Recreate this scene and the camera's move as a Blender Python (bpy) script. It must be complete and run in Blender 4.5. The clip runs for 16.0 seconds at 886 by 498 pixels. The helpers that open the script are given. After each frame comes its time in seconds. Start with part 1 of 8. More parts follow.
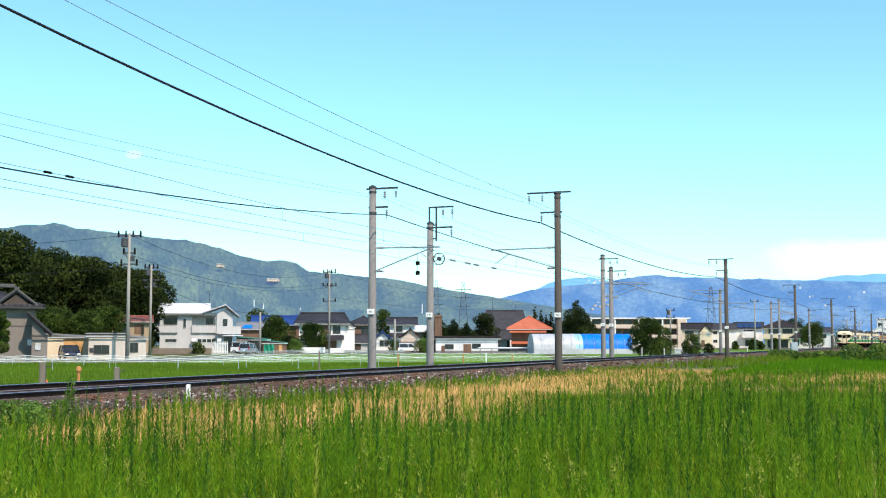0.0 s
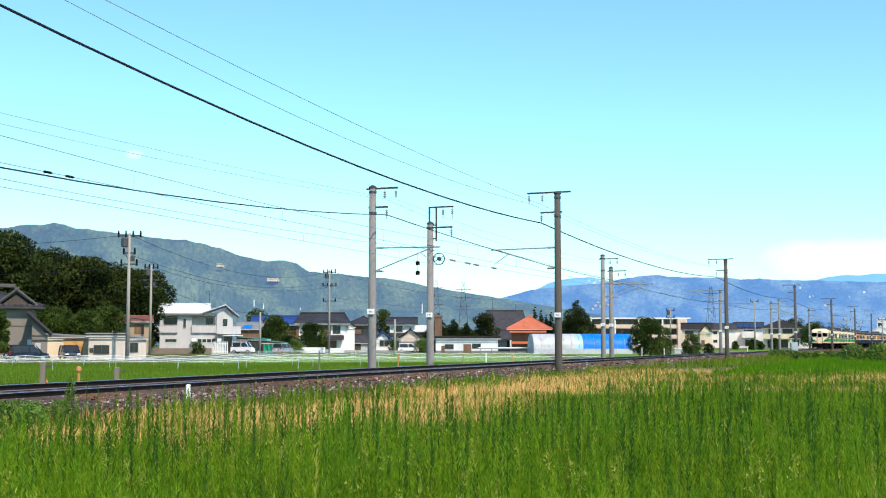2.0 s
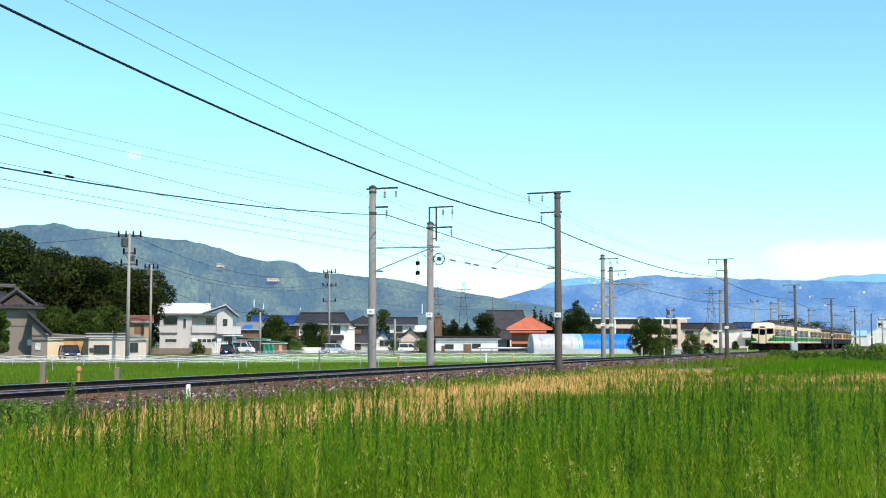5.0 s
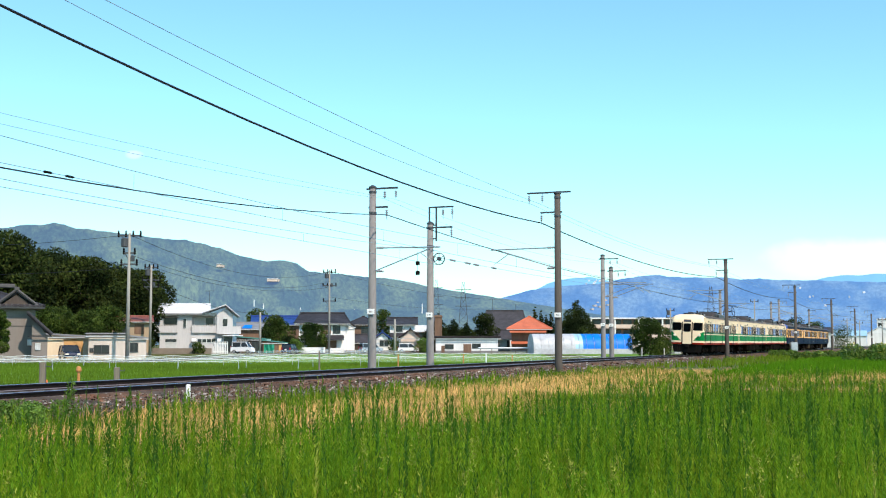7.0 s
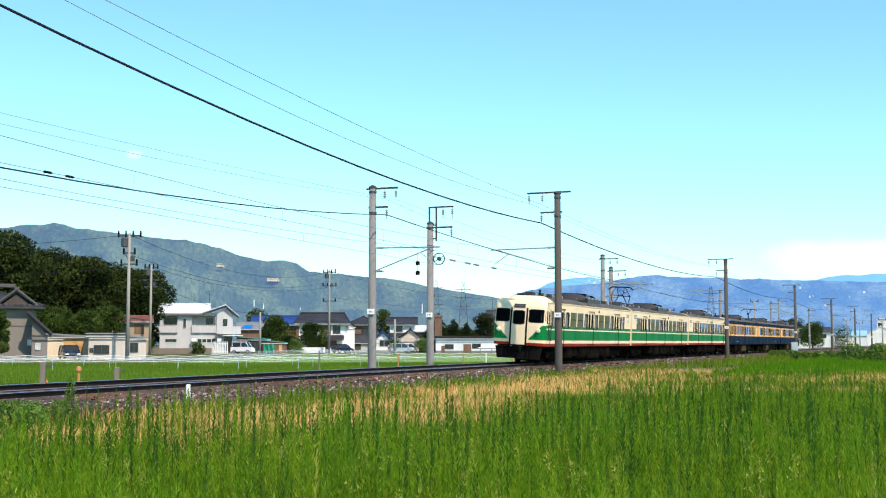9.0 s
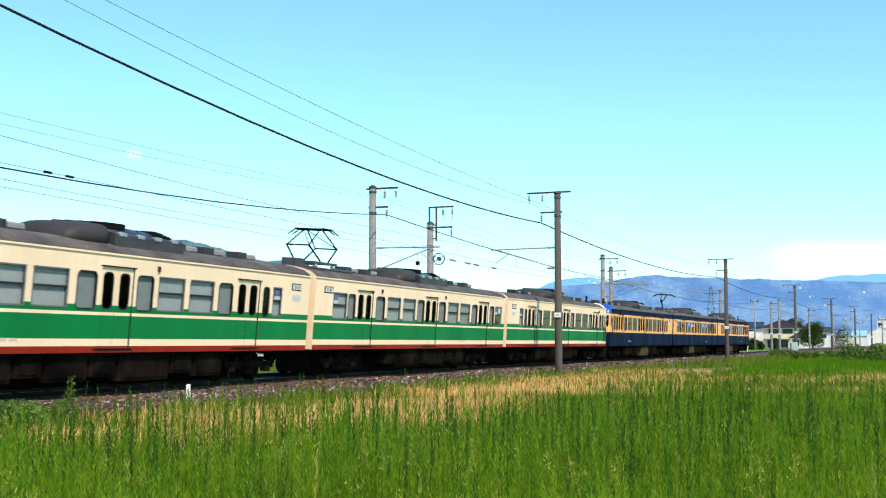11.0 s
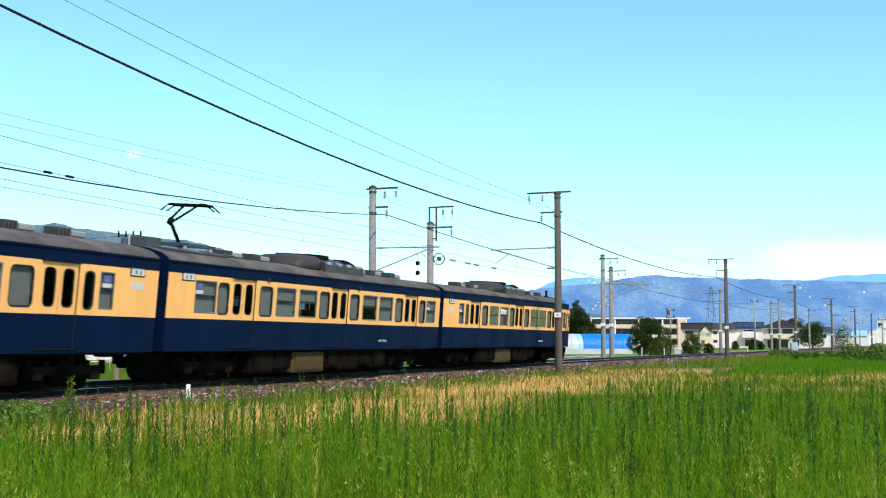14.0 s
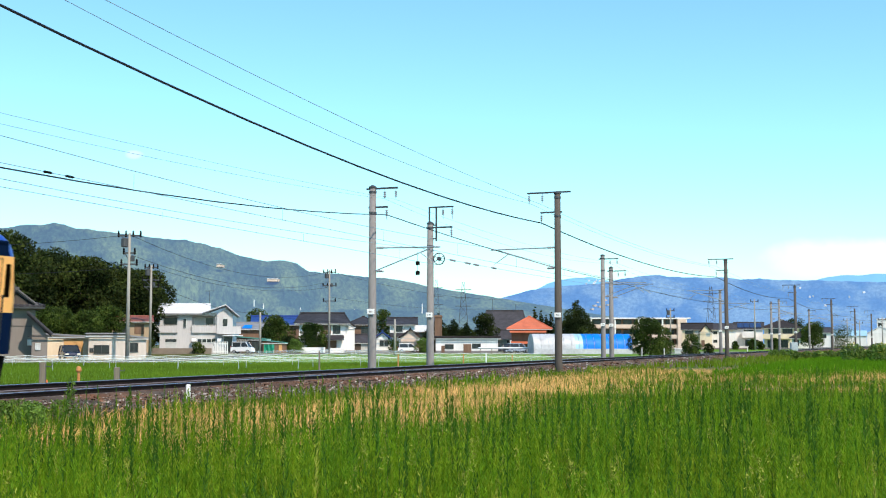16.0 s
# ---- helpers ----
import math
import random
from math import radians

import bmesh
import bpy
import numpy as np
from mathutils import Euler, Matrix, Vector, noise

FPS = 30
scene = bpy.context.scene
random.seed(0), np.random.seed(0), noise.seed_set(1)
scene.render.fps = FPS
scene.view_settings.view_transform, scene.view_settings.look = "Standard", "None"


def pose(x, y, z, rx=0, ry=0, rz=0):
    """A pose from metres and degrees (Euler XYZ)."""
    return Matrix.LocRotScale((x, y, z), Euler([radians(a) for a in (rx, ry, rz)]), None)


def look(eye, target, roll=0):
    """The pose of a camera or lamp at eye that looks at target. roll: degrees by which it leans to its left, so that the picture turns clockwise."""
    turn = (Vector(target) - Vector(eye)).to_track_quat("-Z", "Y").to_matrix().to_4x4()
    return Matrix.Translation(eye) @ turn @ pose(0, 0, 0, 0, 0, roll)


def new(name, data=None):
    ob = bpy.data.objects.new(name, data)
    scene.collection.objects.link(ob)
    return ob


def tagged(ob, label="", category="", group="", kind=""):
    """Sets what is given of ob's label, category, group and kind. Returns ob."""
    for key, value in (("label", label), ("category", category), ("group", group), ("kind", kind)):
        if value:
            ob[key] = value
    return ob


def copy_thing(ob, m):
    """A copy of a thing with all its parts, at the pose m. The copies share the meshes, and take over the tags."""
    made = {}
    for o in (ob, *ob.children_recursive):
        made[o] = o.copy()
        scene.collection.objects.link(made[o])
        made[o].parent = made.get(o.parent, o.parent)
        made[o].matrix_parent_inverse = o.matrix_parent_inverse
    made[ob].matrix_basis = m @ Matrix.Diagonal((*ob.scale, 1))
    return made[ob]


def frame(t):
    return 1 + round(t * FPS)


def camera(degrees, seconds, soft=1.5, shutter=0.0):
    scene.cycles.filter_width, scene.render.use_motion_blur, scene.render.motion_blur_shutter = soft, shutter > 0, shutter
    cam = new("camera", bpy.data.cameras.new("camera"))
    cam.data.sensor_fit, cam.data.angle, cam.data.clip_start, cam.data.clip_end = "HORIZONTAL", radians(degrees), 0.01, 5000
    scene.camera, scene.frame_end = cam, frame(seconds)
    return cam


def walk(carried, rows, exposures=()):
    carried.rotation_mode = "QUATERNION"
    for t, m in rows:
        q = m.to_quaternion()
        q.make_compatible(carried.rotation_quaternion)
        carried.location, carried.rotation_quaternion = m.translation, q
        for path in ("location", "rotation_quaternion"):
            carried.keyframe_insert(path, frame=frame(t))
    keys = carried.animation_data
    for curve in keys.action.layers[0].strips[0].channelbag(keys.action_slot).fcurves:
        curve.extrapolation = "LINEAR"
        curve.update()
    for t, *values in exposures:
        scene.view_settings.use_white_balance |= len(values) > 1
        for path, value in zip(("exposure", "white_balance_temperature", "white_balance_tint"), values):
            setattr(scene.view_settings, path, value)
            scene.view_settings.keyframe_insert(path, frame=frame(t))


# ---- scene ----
cam = camera(40.9, 16.0, soft=1.1, shutter=0.1)
EYE = pose(0, 0, 1.07, 94.52, 0, 0)
walk(cam, [(0.0, EYE), (16.0, EYE)], [(0.0, 0.14), (16.0, 0.14)])

# ---- light: high summer sun, clear sky with a bank of cloud in the east ----
SUN_UP, SUN_AZ = 48.0, 147.0  # degrees above the horizon; clockwise from the view direction
world = bpy.data.worlds.new("sky")
scene.world = world
world.use_nodes = True
wn, wl = world.node_tree.nodes, world.node_tree.links
for n in list(wn):
    wn.remove(n)
w_out = wn.new("ShaderNodeOutputWorld")
w_bg = wn.new("ShaderNodeBackground")
w_sky = wn.new("ShaderNodeTexSky")
w_sky.sky_type = "NISHITA"
w_sky.sun_disc = False
w_sky.sun_elevation = radians(SUN_UP)
w_sky.sun_rotation = radians(SUN_AZ)
w_sky.air_density, w_sky.dust_density, w_sky.ozone_density = 1.0, 0.3, 1.0
w_tint = wn.new("ShaderNodeMix")
w_tint.data_type, w_tint.blend_type = "RGBA", "MULTIPLY"
w_tint.inputs[0].default_value = 1.0
w_tint.inputs[7].default_value = (0.98, 1.48, 1.5, 1)
wl.new(w_sky.outputs[0], w_tint.inputs[6])
w_co = wn.new("ShaderNodeTexCoord")
w_sep = wn.new("ShaderNodeSeparateXYZ")
wl.new(w_co.outputs["Generated"], w_sep.inputs[0])


def wmath(op, a, b=None, c=None):
    n = wn.new("ShaderNodeMath")
    n.operation = op
    for i, v in enumerate((a, b, c)):
        if v is None:
            continue
        if isinstance(v, (int, float)):
            n.inputs[i].default_value = v
        else:
            wl.new(v, n.inputs[i])
    return n.outputs[0]


def cloud_mask(az, el, wide, high, scale, edge, seed):
    """A soft cloud round one direction: its bearing and height in radians, with a ragged edge."""
    bearing = wmath("ARCTAN2", w_sep.outputs[0], w_sep.outputs[1])
    u = wmath("DIVIDE", wmath("SUBTRACT", bearing, az), wide)
    v = wmath("DIVIDE", wmath("SUBTRACT", w_sep.outputs[2], el), high)
    r = wmath("ADD", wmath("POWER", wmath("ABSOLUTE", u), 2.0), wmath("POWER", wmath("ABSOLUTE", v), 2.0))
    nz = wn.new("ShaderNodeTexNoise")
    nz.noise_dimensions = "4D"
    nz.inputs["W"].default_value = seed
    nz.inputs["Scale"].default_value = scale
    nz.inputs["Detail"].default_value = 7.0
    wl.new(w_co.outputs["Generated"], nz.inputs["Vector"])
    body = wmath("SUBTRACT", wmath("MULTIPLY_ADD", nz.outputs[0], 2.2, -0.1), r)
    n = wn.new("ShaderNodeMapRange")
    n.interpolation_type = "SMOOTHSTEP"
    wl.new(body, n.inputs[0])
    n.inputs[1].default_value, n.inputs[2].default_value = 0.15, 0.15 + edge
    return n.outputs[0]


masks = [cloud_mask(0.345, 0.067, 0.1, 0.021, 16.0, 0.85, 3.0),
         cloud_mask(-0.257, 0.1525, 0.009, 0.0042, 60.0, 0.9, 8.0)]
w_cov = wmath("MAXIMUM", masks[0], wmath("MULTIPLY", masks[1], 0.45))
w_mix = wn.new("ShaderNodeMix")
w_mix.data_type = "RGBA"
w_mix.inputs[7].default_value = (7.0, 7.1, 7.3, 1)
wl.new(w_cov, w_mix.inputs[0])
wl.new(w_tint.outputs[2], w_mix.inputs[6])
wl.new(w_mix.outputs[2], w_bg.inputs[0])
w_bg.inputs[1].default_value = 0.138
wl.new(w_bg.outputs[0], w_out.inputs[0])

sun_data = bpy.data.lights.new("sun", "SUN")
sun_data.energy, sun_data.angle, sun_data.color = 5.0, radians(0.55), (1.0, 0.845, 0.71)
sun = new("sun", sun_data)
_az, _el = radians(SUN_AZ), radians(SUN_UP)
SUN_FROM = Vector((math.sin(_az) * math.cos(_el), math.cos(_az) * math.cos(_el), math.sin(_el)))
sun.matrix_world = look(SUN_FROM * 100, (0, 0, 0))


# ---- materials ----
def shade(name, colour, rough=0.6, metal=0.0, vary=0.15, scale=3.0, fine=40.0, bump=0.0, bump_scale=60.0, spec=0.5, second=None,
          second_scale=0.7, island=0.0, obj=0.0, streak=False, emit=None, trans=0.0, axes=(1.0, 1.0, 0.12), uv=False):
    """A paint, stone, metal or leaf: base colour with large and fine variation, relief and gloss."""
    m = bpy.data.materials.new(name)
    m.use_nodes = True
    nt = m.node_tree
    n, l = nt.nodes, nt.links
    p = n["Principled BSDF"]
    co = n.new("ShaderNodeTexCoord")
    vec = co.outputs["UV" if uv else "Object"]
    if streak:
        mp = n.new("ShaderNodeMapping")
        mp.inputs["Scale"].default_value = axes
        l.new(vec, mp.inputs[0])
        vec = mp.outputs[0]

    def nz(sc, det=5.0):
        t = n.new("ShaderNodeTexNoise")
        t.inputs["Scale"].default_value, t.inputs["Detail"].default_value = sc, det
        l.new(vec, t.inputs["Vector"])
        return t.outputs[0]

    def mixer(kind, fac, a, b):
        x = n.new("ShaderNodeMix")
        x.data_type, x.blend_type = "RGBA", kind
        for i, v in ((0, fac), (6, a), (7, b)):
            if isinstance(v, (int, float)):
                x.inputs[i].default_value = v
            elif isinstance(v, tuple):
                x.inputs[i].default_value = (*v, 1)
            else:
                l.new(v, x.inputs[i])
        return x.outputs[2]

    def ramp(sock, lo, hi, a, b):
        r = n.new("ShaderNodeMapRange")
        l.new(sock, r.inputs[0])
        for i, v in ((1, lo), (2, hi), (3, a), (4, b)):
            r.inputs[i].default_value = v
        return r.outputs[0]

    col = tuple(colour)
    if second:
        col = mixer("MIX", ramp(nz(second_scale, 4.0), 0.42, 0.6, 0, 1), tuple(colour), tuple(second))
    if vary:
        g = ramp(nz(scale), 0.3, 0.7, 1 - vary, 1 + vary)
        h = ramp(nz(fine, 3.0), 0.3, 0.7, 1 - vary * 0.6, 1 + vary * 0.6)
        gh = n.new("ShaderNodeMath")
        gh.operation = "MULTIPLY"
        l.new(g, gh.inputs[0]), l.new(h, gh.inputs[1])
        sc = n.new("ShaderNodeVectorMath")
        sc.operation = "SCALE"
        if isinstance(col, tuple):
            sc.inputs[0].default_value = col
        else:
            l.new(col, sc.inputs[0])
        l.new(gh.outputs[0], sc.inputs["Scale"])
        col = sc.outputs[0]
    for amount, node, sock in ((island, "ShaderNodeNewGeometry", "Random Per Island"), (obj, "ShaderNodeObjectInfo", "Random")):
        if amount:
            r = n.new(node)
            f = ramp(r.outputs[sock], 0, 1, 1 - amount, 1 + amount)
            sc = n.new("ShaderNodeVectorMath")
            sc.operation = "SCALE"
            if isinstance(col, tuple):
                sc.inputs[0].default_value = col
            else:
                l.new(col, sc.inputs[0])
            l.new(f, sc.inputs["Scale"])
            col = sc.outputs[0]
    if isinstance(col, tuple):
        p.inputs["Base Color"].default_value = (*col, 1)
    else:
        l.new(col, p.inputs["Base Color"])
    p.inputs["Metallic"].default_value = metal
    p.inputs["Specular IOR Level"].default_value = spec
    if vary:
        l.new(ramp(nz(scale * 1.7), 0.3, 0.7, max(0.02, rough - 0.08), min(1, rough + 0.08)), p.inputs["Roughness"])
    else:
        p.inputs["Roughness"].default_value = rough
    if bump:
        b = n.new("ShaderNodeBump")
        b.inputs["Strength"].default_value = bump
        b.inputs["Distance"].default_value = 0.02
        l.new(nz(bump_scale, 6.0), b.inputs["Height"])
        l.new(b.outputs[0], p.inputs["Normal"])
    if emit:
        p.inputs["Emission Color"].default_value = (*emit[:3], 1)
        p.inputs["Emission Strength"].default_value = emit[3]
    if trans:
        tr = n.new("ShaderNodeBsdfTranslucent")
        if isinstance(col, tuple):
            tr.inputs[0].default_value = (*col, 1)
        else:
            l.new(col, tr.inputs[0])
        ms = n.new("ShaderNodeMixShader")
        ms.inputs[0].default_value = trans
        l.new(p.outputs[0], ms.inputs[1]), l.new(tr.outputs[0], ms.inputs[2])
        l.new(ms.outputs[0], n["Material Output"].inputs[0])
    return m


def clear_glass(name, tint, gloss):
    """Thin window glass: mostly clear and tinted, with a sharp reflection."""
    m = bpy.data.materials.new(name)
    m.use_nodes = True
    n, l = m.node_tree.nodes, m.node_tree.links
    n.remove(n["Principled BSDF"])
    t, g, x = n.new("ShaderNodeBsdfTransparent"), n.new("ShaderNodeBsdfGlossy"), n.new("ShaderNodeMixShader")
    t.inputs[0].default_value = (*tint, 1)
    g.inputs["Roughness"].default_value = 0.04
    g.inputs[0].default_value = (0.9, 0.95, 1, 1)
    f = n.new("ShaderNodeFresnel")
    f.inputs[0].default_value = gloss
    l.new(f.outputs[0], x.inputs[0])
    l.new(t.outputs[0], x.inputs[1]), l.new(g.outputs[0], x.inputs[2])
    l.new(x.outputs[0], n["Material Output"].inputs[0])
    return m


M = {}


def mat(key, *a, **k):
    M[key] = shade(key, *a, **k)


mat("soil", (0.11, 0.085, 0.04), 0.95, vary=0.3, scale=0.8, fine=9, bump=0.6, bump_scale=14, second=(0.06, 0.1, 0.012), second_scale=0.15, spec=0.1)
mat("ballast", (0.075, 0.06, 0.05), 0.95, vary=0.35, scale=1.5, fine=14, bump=0.8, bump_scale=18, second=(0.12, 0.06, 0.035), second_scale=0.6, spec=0.1)
mat("stone", (0.135, 0.108, 0.09), 0.9, vary=0.2, scale=4, fine=30, island=0.95, second=(0.15, 0.075, 0.045), second_scale=2.5, spec=0.15)
mat("stone_pale", (0.4, 0.37, 0.34), 0.9, vary=0.2, scale=4, fine=30, island=0.4, spec=0.15)
mat("rail_rust", (0.014, 0.009, 0.008), 0.8, vary=0.3, scale=2, fine=25, spec=0.15)
# pale foot flange: the sun's gleam along it is put into the colour
mat("rail_foot_gleam", (0.13, 0.115, 0.13), 0.7, vary=0.3, scale=1, fine=12, spec=0.2)
# polished head; its violet tint stands for mirrored sky
mat("rail_head", (0.2, 0.19, 0.3), 0.3, 0.8, vary=0.15, scale=1, fine=20)
mat("sleeper", (0.09, 0.075, 0.066), 0.85, vary=0.25, scale=2, fine=25, bump=0.3, obj=0.15)
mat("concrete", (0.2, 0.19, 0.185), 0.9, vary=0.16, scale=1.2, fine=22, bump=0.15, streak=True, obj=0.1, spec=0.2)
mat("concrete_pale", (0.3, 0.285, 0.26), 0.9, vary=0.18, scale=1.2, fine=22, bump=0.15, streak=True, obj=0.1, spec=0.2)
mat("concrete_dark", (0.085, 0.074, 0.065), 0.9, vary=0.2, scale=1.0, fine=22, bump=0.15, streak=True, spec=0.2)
mat("steel", (0.07, 0.072, 0.08), 0.55, 0.4, vary=0.2, scale=4, fine=40)
mat("galvanised", (0.42, 0.44, 0.46), 0.45, 0.6, vary=0.15, scale=5, fine=40)
mat("porcelain", (0.22, 0.24, 0.27), 0.3, vary=0.1)
mat("plate", (0.8, 0.8, 0.78), 0.5, vary=0.06)
mat("ink", (0.03, 0.03, 0.03), 0.6, vary=0.1)
mat("cable_black", (0.012, 0.012, 0.02), 0.5, vary=0.1)
mat("cable_copper", (0.26, 0.36, 0.42), 0.5, 0.3, vary=0.1)
mat("marker_white", (0.82, 0.82, 0.8), 0.6, vary=0.12, scale=6)
mat("rust_orange", (0.45, 0.2, 0.06), 0.8, vary=0.25, scale=6)
mat("cone_orange", (0.7, 0.16, 0.03), 0.6, vary=0.1)
mat("weathered_wood", (0.17, 0.145, 0.11), 0.9, vary=0.25, scale=3, fine=30, streak=True)
mat("weed", (0.175, 0.305, 0.012), 0.6, vary=0.2, scale=0.35, fine=2.5, island=0.12, second=(0.225, 0.33, 0.018), second_scale=0.5, trans=0.55, spec=0.06)
mat("weed_mid", (0.128, 0.25, 0.013), 0.6, vary=0.2, scale=0.35, fine=2.5, island=0.12, trans=0.5, spec=0.06)
mat("weed_dark", (0.06, 0.14, 0.016), 0.6, vary=0.2, scale=0.5, fine=2.5, island=0.15, trans=0.45, spec=0.06)
mat("weed_lime", (0.28, 0.37, 0.025), 0.6, vary=0.2, scale=0.5, fine=2.5, island=0.12, trans=0.55, spec=0.06)
mat("seed_head", (0.3, 0.33, 0.05), 0.7, vary=0.2, island=0.3, trans=0.3, spec=0.08)
mat("grass", (0.1, 0.175, 0.01), 0.6, vary=0.3, scale=0.3, fine=2.0, island=0.4, second=(0.14, 0.19, 0.015), second_scale=0.25, trans=0.38, spec=0.08)
mat("dry_grass", (0.72, 0.43, 0.15), 0.75, vary=0.2, scale=0.5, fine=3, island=0.3, trans=0.3, spec=0.08)
mat("rice", (0.085, 0.2, 0.005), 0.6, vary=0.15, scale=0.12, fine=1.2, island=0.25, trans=0.42, spec=0.08)
mat("field_green", (0.085, 0.19, 0.008), 0.8, vary=0.25, scale=0.15, fine=2.5, bump=0.6, bump_scale=9, second=(0.13, 0.22, 0.015), second_scale=0.06, spec=0.1)
mat("asphalt", (0.07, 0.07, 0.072), 0.9, vary=0.2, scale=0.5, fine=30)
mat("gravel", (0.2, 0.185, 0.16), 0.95, vary=0.2, scale=0.4, fine=8, second=(0.1, 0.13, 0.04), second_scale=0.12)
mat("leaf", (0.036, 0.062, 0.011), 0.6, vary=0.35, scale=0.3, fine=1.5, island=0.5, trans=0.28, spec=0.1, second=(0.068, 0.098, 0.017), second_scale=0.35)
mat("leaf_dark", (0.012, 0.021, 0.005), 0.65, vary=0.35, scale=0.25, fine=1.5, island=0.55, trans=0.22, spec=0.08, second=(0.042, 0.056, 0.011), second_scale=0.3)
mat("leaf_bright", (0.11, 0.19, 0.028), 0.55, vary=0.3, scale=0.25, fine=1.5, island=0.4, trans=0.35, spec=0.3)
mat("flower", (0.5, 0.42, 0.05), 0.6, vary=0.1, island=0.2, trans=0.3)
mat("bark", (0.09, 0.065, 0.045), 0.9, vary=0.25, scale=2, fine=12)
mat("paddy_rice", (0.12, 0.2, 0.018), 0.6, vary=0.18, scale=0.1, fine=1.0, island=0.25, trans=0.4, spec=0.08)


# ---- mesh building ----
class Geo:
    """Collects vertices and faces of one mesh, with a material number per face."""

    def __init__(self):
        self.v, self.f, self.m = [], [], []

    def add(self, verts, faces, mi=0, tf=None):
        o = len(self.v)
        self.v += [tuple(tf @ Vector(p)) for p in verts] if tf is not None else [tuple(p) for p in verts]
        self.f += [tuple(o + i for i in f) for f in faces]
        self.m += [mi] * len(faces)
        return self

    def box(self, x0, x1, y0, y1, z0, z1, mi=0, tf=None, bevel=0.0):
        if bevel:
            b = bevel
            prof = [(x0 + b, y0), (x1 - b, y0), (x1, y0 + b), (x1, y1 - b), (x1 - b, y1), (x0 + b, y1), (x0, y1 - b), (x0, y0 + b)]
            ins = [(min(max(x, x0 + b), x1 - b), min(max(y, y0 + b), y1 - b)) for x, y in prof]
            rings = [[(x, y, z0) for x, y in ins], [(x, y, z0 + b) for x, y in prof], [(x, y, z1 - b) for x, y in prof], [(x, y, z1) for x, y in ins]]
            return self.rings(rings, mi, tf)
        v = [(x, y, z) for z in (z0, z1) for x, y in ((x0, y0), (x1, y0), (x1, y1), (x0, y1))]
        return self.add(v, [(3, 2, 1, 0), (4, 5, 6, 7), (0, 1, 5, 4), (1, 2, 6, 5), (2, 3, 7, 6), (3, 0, 4, 7)], mi, tf)

    def rings(self, rings, mi=0, tf=None, cap=True):
        n = len(rings[0])
        v = [p for r in rings for p in r]
        f = [(k * n + i, k * n + (i + 1) % n, (k + 1) * n + (i + 1) % n, (k + 1) * n + i) for k in range(len(rings) - 1) for i in range(n)]
        if cap:
            f += [tuple(range(n))[::-1], tuple(range((len(rings) - 1) * n, len(rings) * n))]
        return self.add(v, f, mi, tf)

    def rod(self, a, b, r, r2=None, n=8, mi=0, tf=None):
        a, b = Vector(a), Vector(b)
        q = (b - a).to_track_quat("Z", "Y")
        r2 = r if r2 is None else r2
        rg = [[tuple(p + q @ Vector((rr * math.cos(i * math.tau / n), rr * math.sin(i * math.tau / n), 0))) for i in range(n)] for p, rr in ((a, r), (b, r2))]
        return self.rings(rg, mi, tf)

    def lathe(self, base, prof, n=10, mi=0, tf=None, cap=True):
        """prof: (radius, height) pairs above base."""
        x, y, z = base
        return self.rings([[(x + r * math.cos(i * math.tau / n), y + r * math.sin(i * math.tau / n), z + h) for i in range(n)] for r, h in prof], mi, tf, cap)

    def prism(self, prof, x0, x1, mi=0, tf=None):
        """A (y, z) outline drawn out along x."""
        return self.rings([[(x, y, z) for y, z in prof] for x in (x0, x1)], mi, tf)

    def mesh(self, name, mats, smooth=False):
        me = bpy.data.meshes.new(name)
        me.from_pydata(self.v, [], self.f)
        for k in (mats if isinstance(mats, (list, tuple)) else [mats]):
            me.materials.append(M[k] if isinstance(k, str) else k)
        me.polygons.foreach_set("material_index", self.m)
        bm = bmesh.new()
        bm.from_mesh(me)
        bmesh.ops.recalc_face_normals(bm, faces=bm.faces)
        bm.to_mesh(me)
        bm.free()
        if smooth:
            me.polygons.foreach_set("use_smooth", [True] * len(me.polygons))
        return me


def part(name, geo, mats, parent=None, label="", at=None, smooth=False):
    """Links a Geo or a ready mesh as one object, under a thing or a part."""
    me = geo.mesh(name, mats, smooth) if isinstance(geo, Geo) else geo
    ob = new(name, me)
    if at is not None:
        ob.matrix_basis = at
    if parent is not None:
        ob.parent = parent
    if label:
        ob["label"] = label
    return ob


def thing(name, label, category, at=None, group="", kind=""):
    ob = new(name)
    ob.empty_display_size = 0.2
    if at is not None:
        ob.matrix_basis = at
    return tagged(ob, label, category, group, kind)


def strip(pts, rad, n=6):
    """A tube along a line of points."""
    g = Geo()
    rg = []
    for i, p in enumerate(pts):
        d = (Vector(pts[min(i + 1, len(pts) - 1)]) - Vector(pts[max(i - 1, 0)])).normalized()
        side = d.cross(Vector((0, 0, 1))).normalized()
        up = side.cross(d)
        rg.append([tuple(Vector(p) + (side * math.cos(a) + up * math.sin(a)) * rad) for a in (k * math.tau / n for k in range(n))])
    return g.rings(rg)


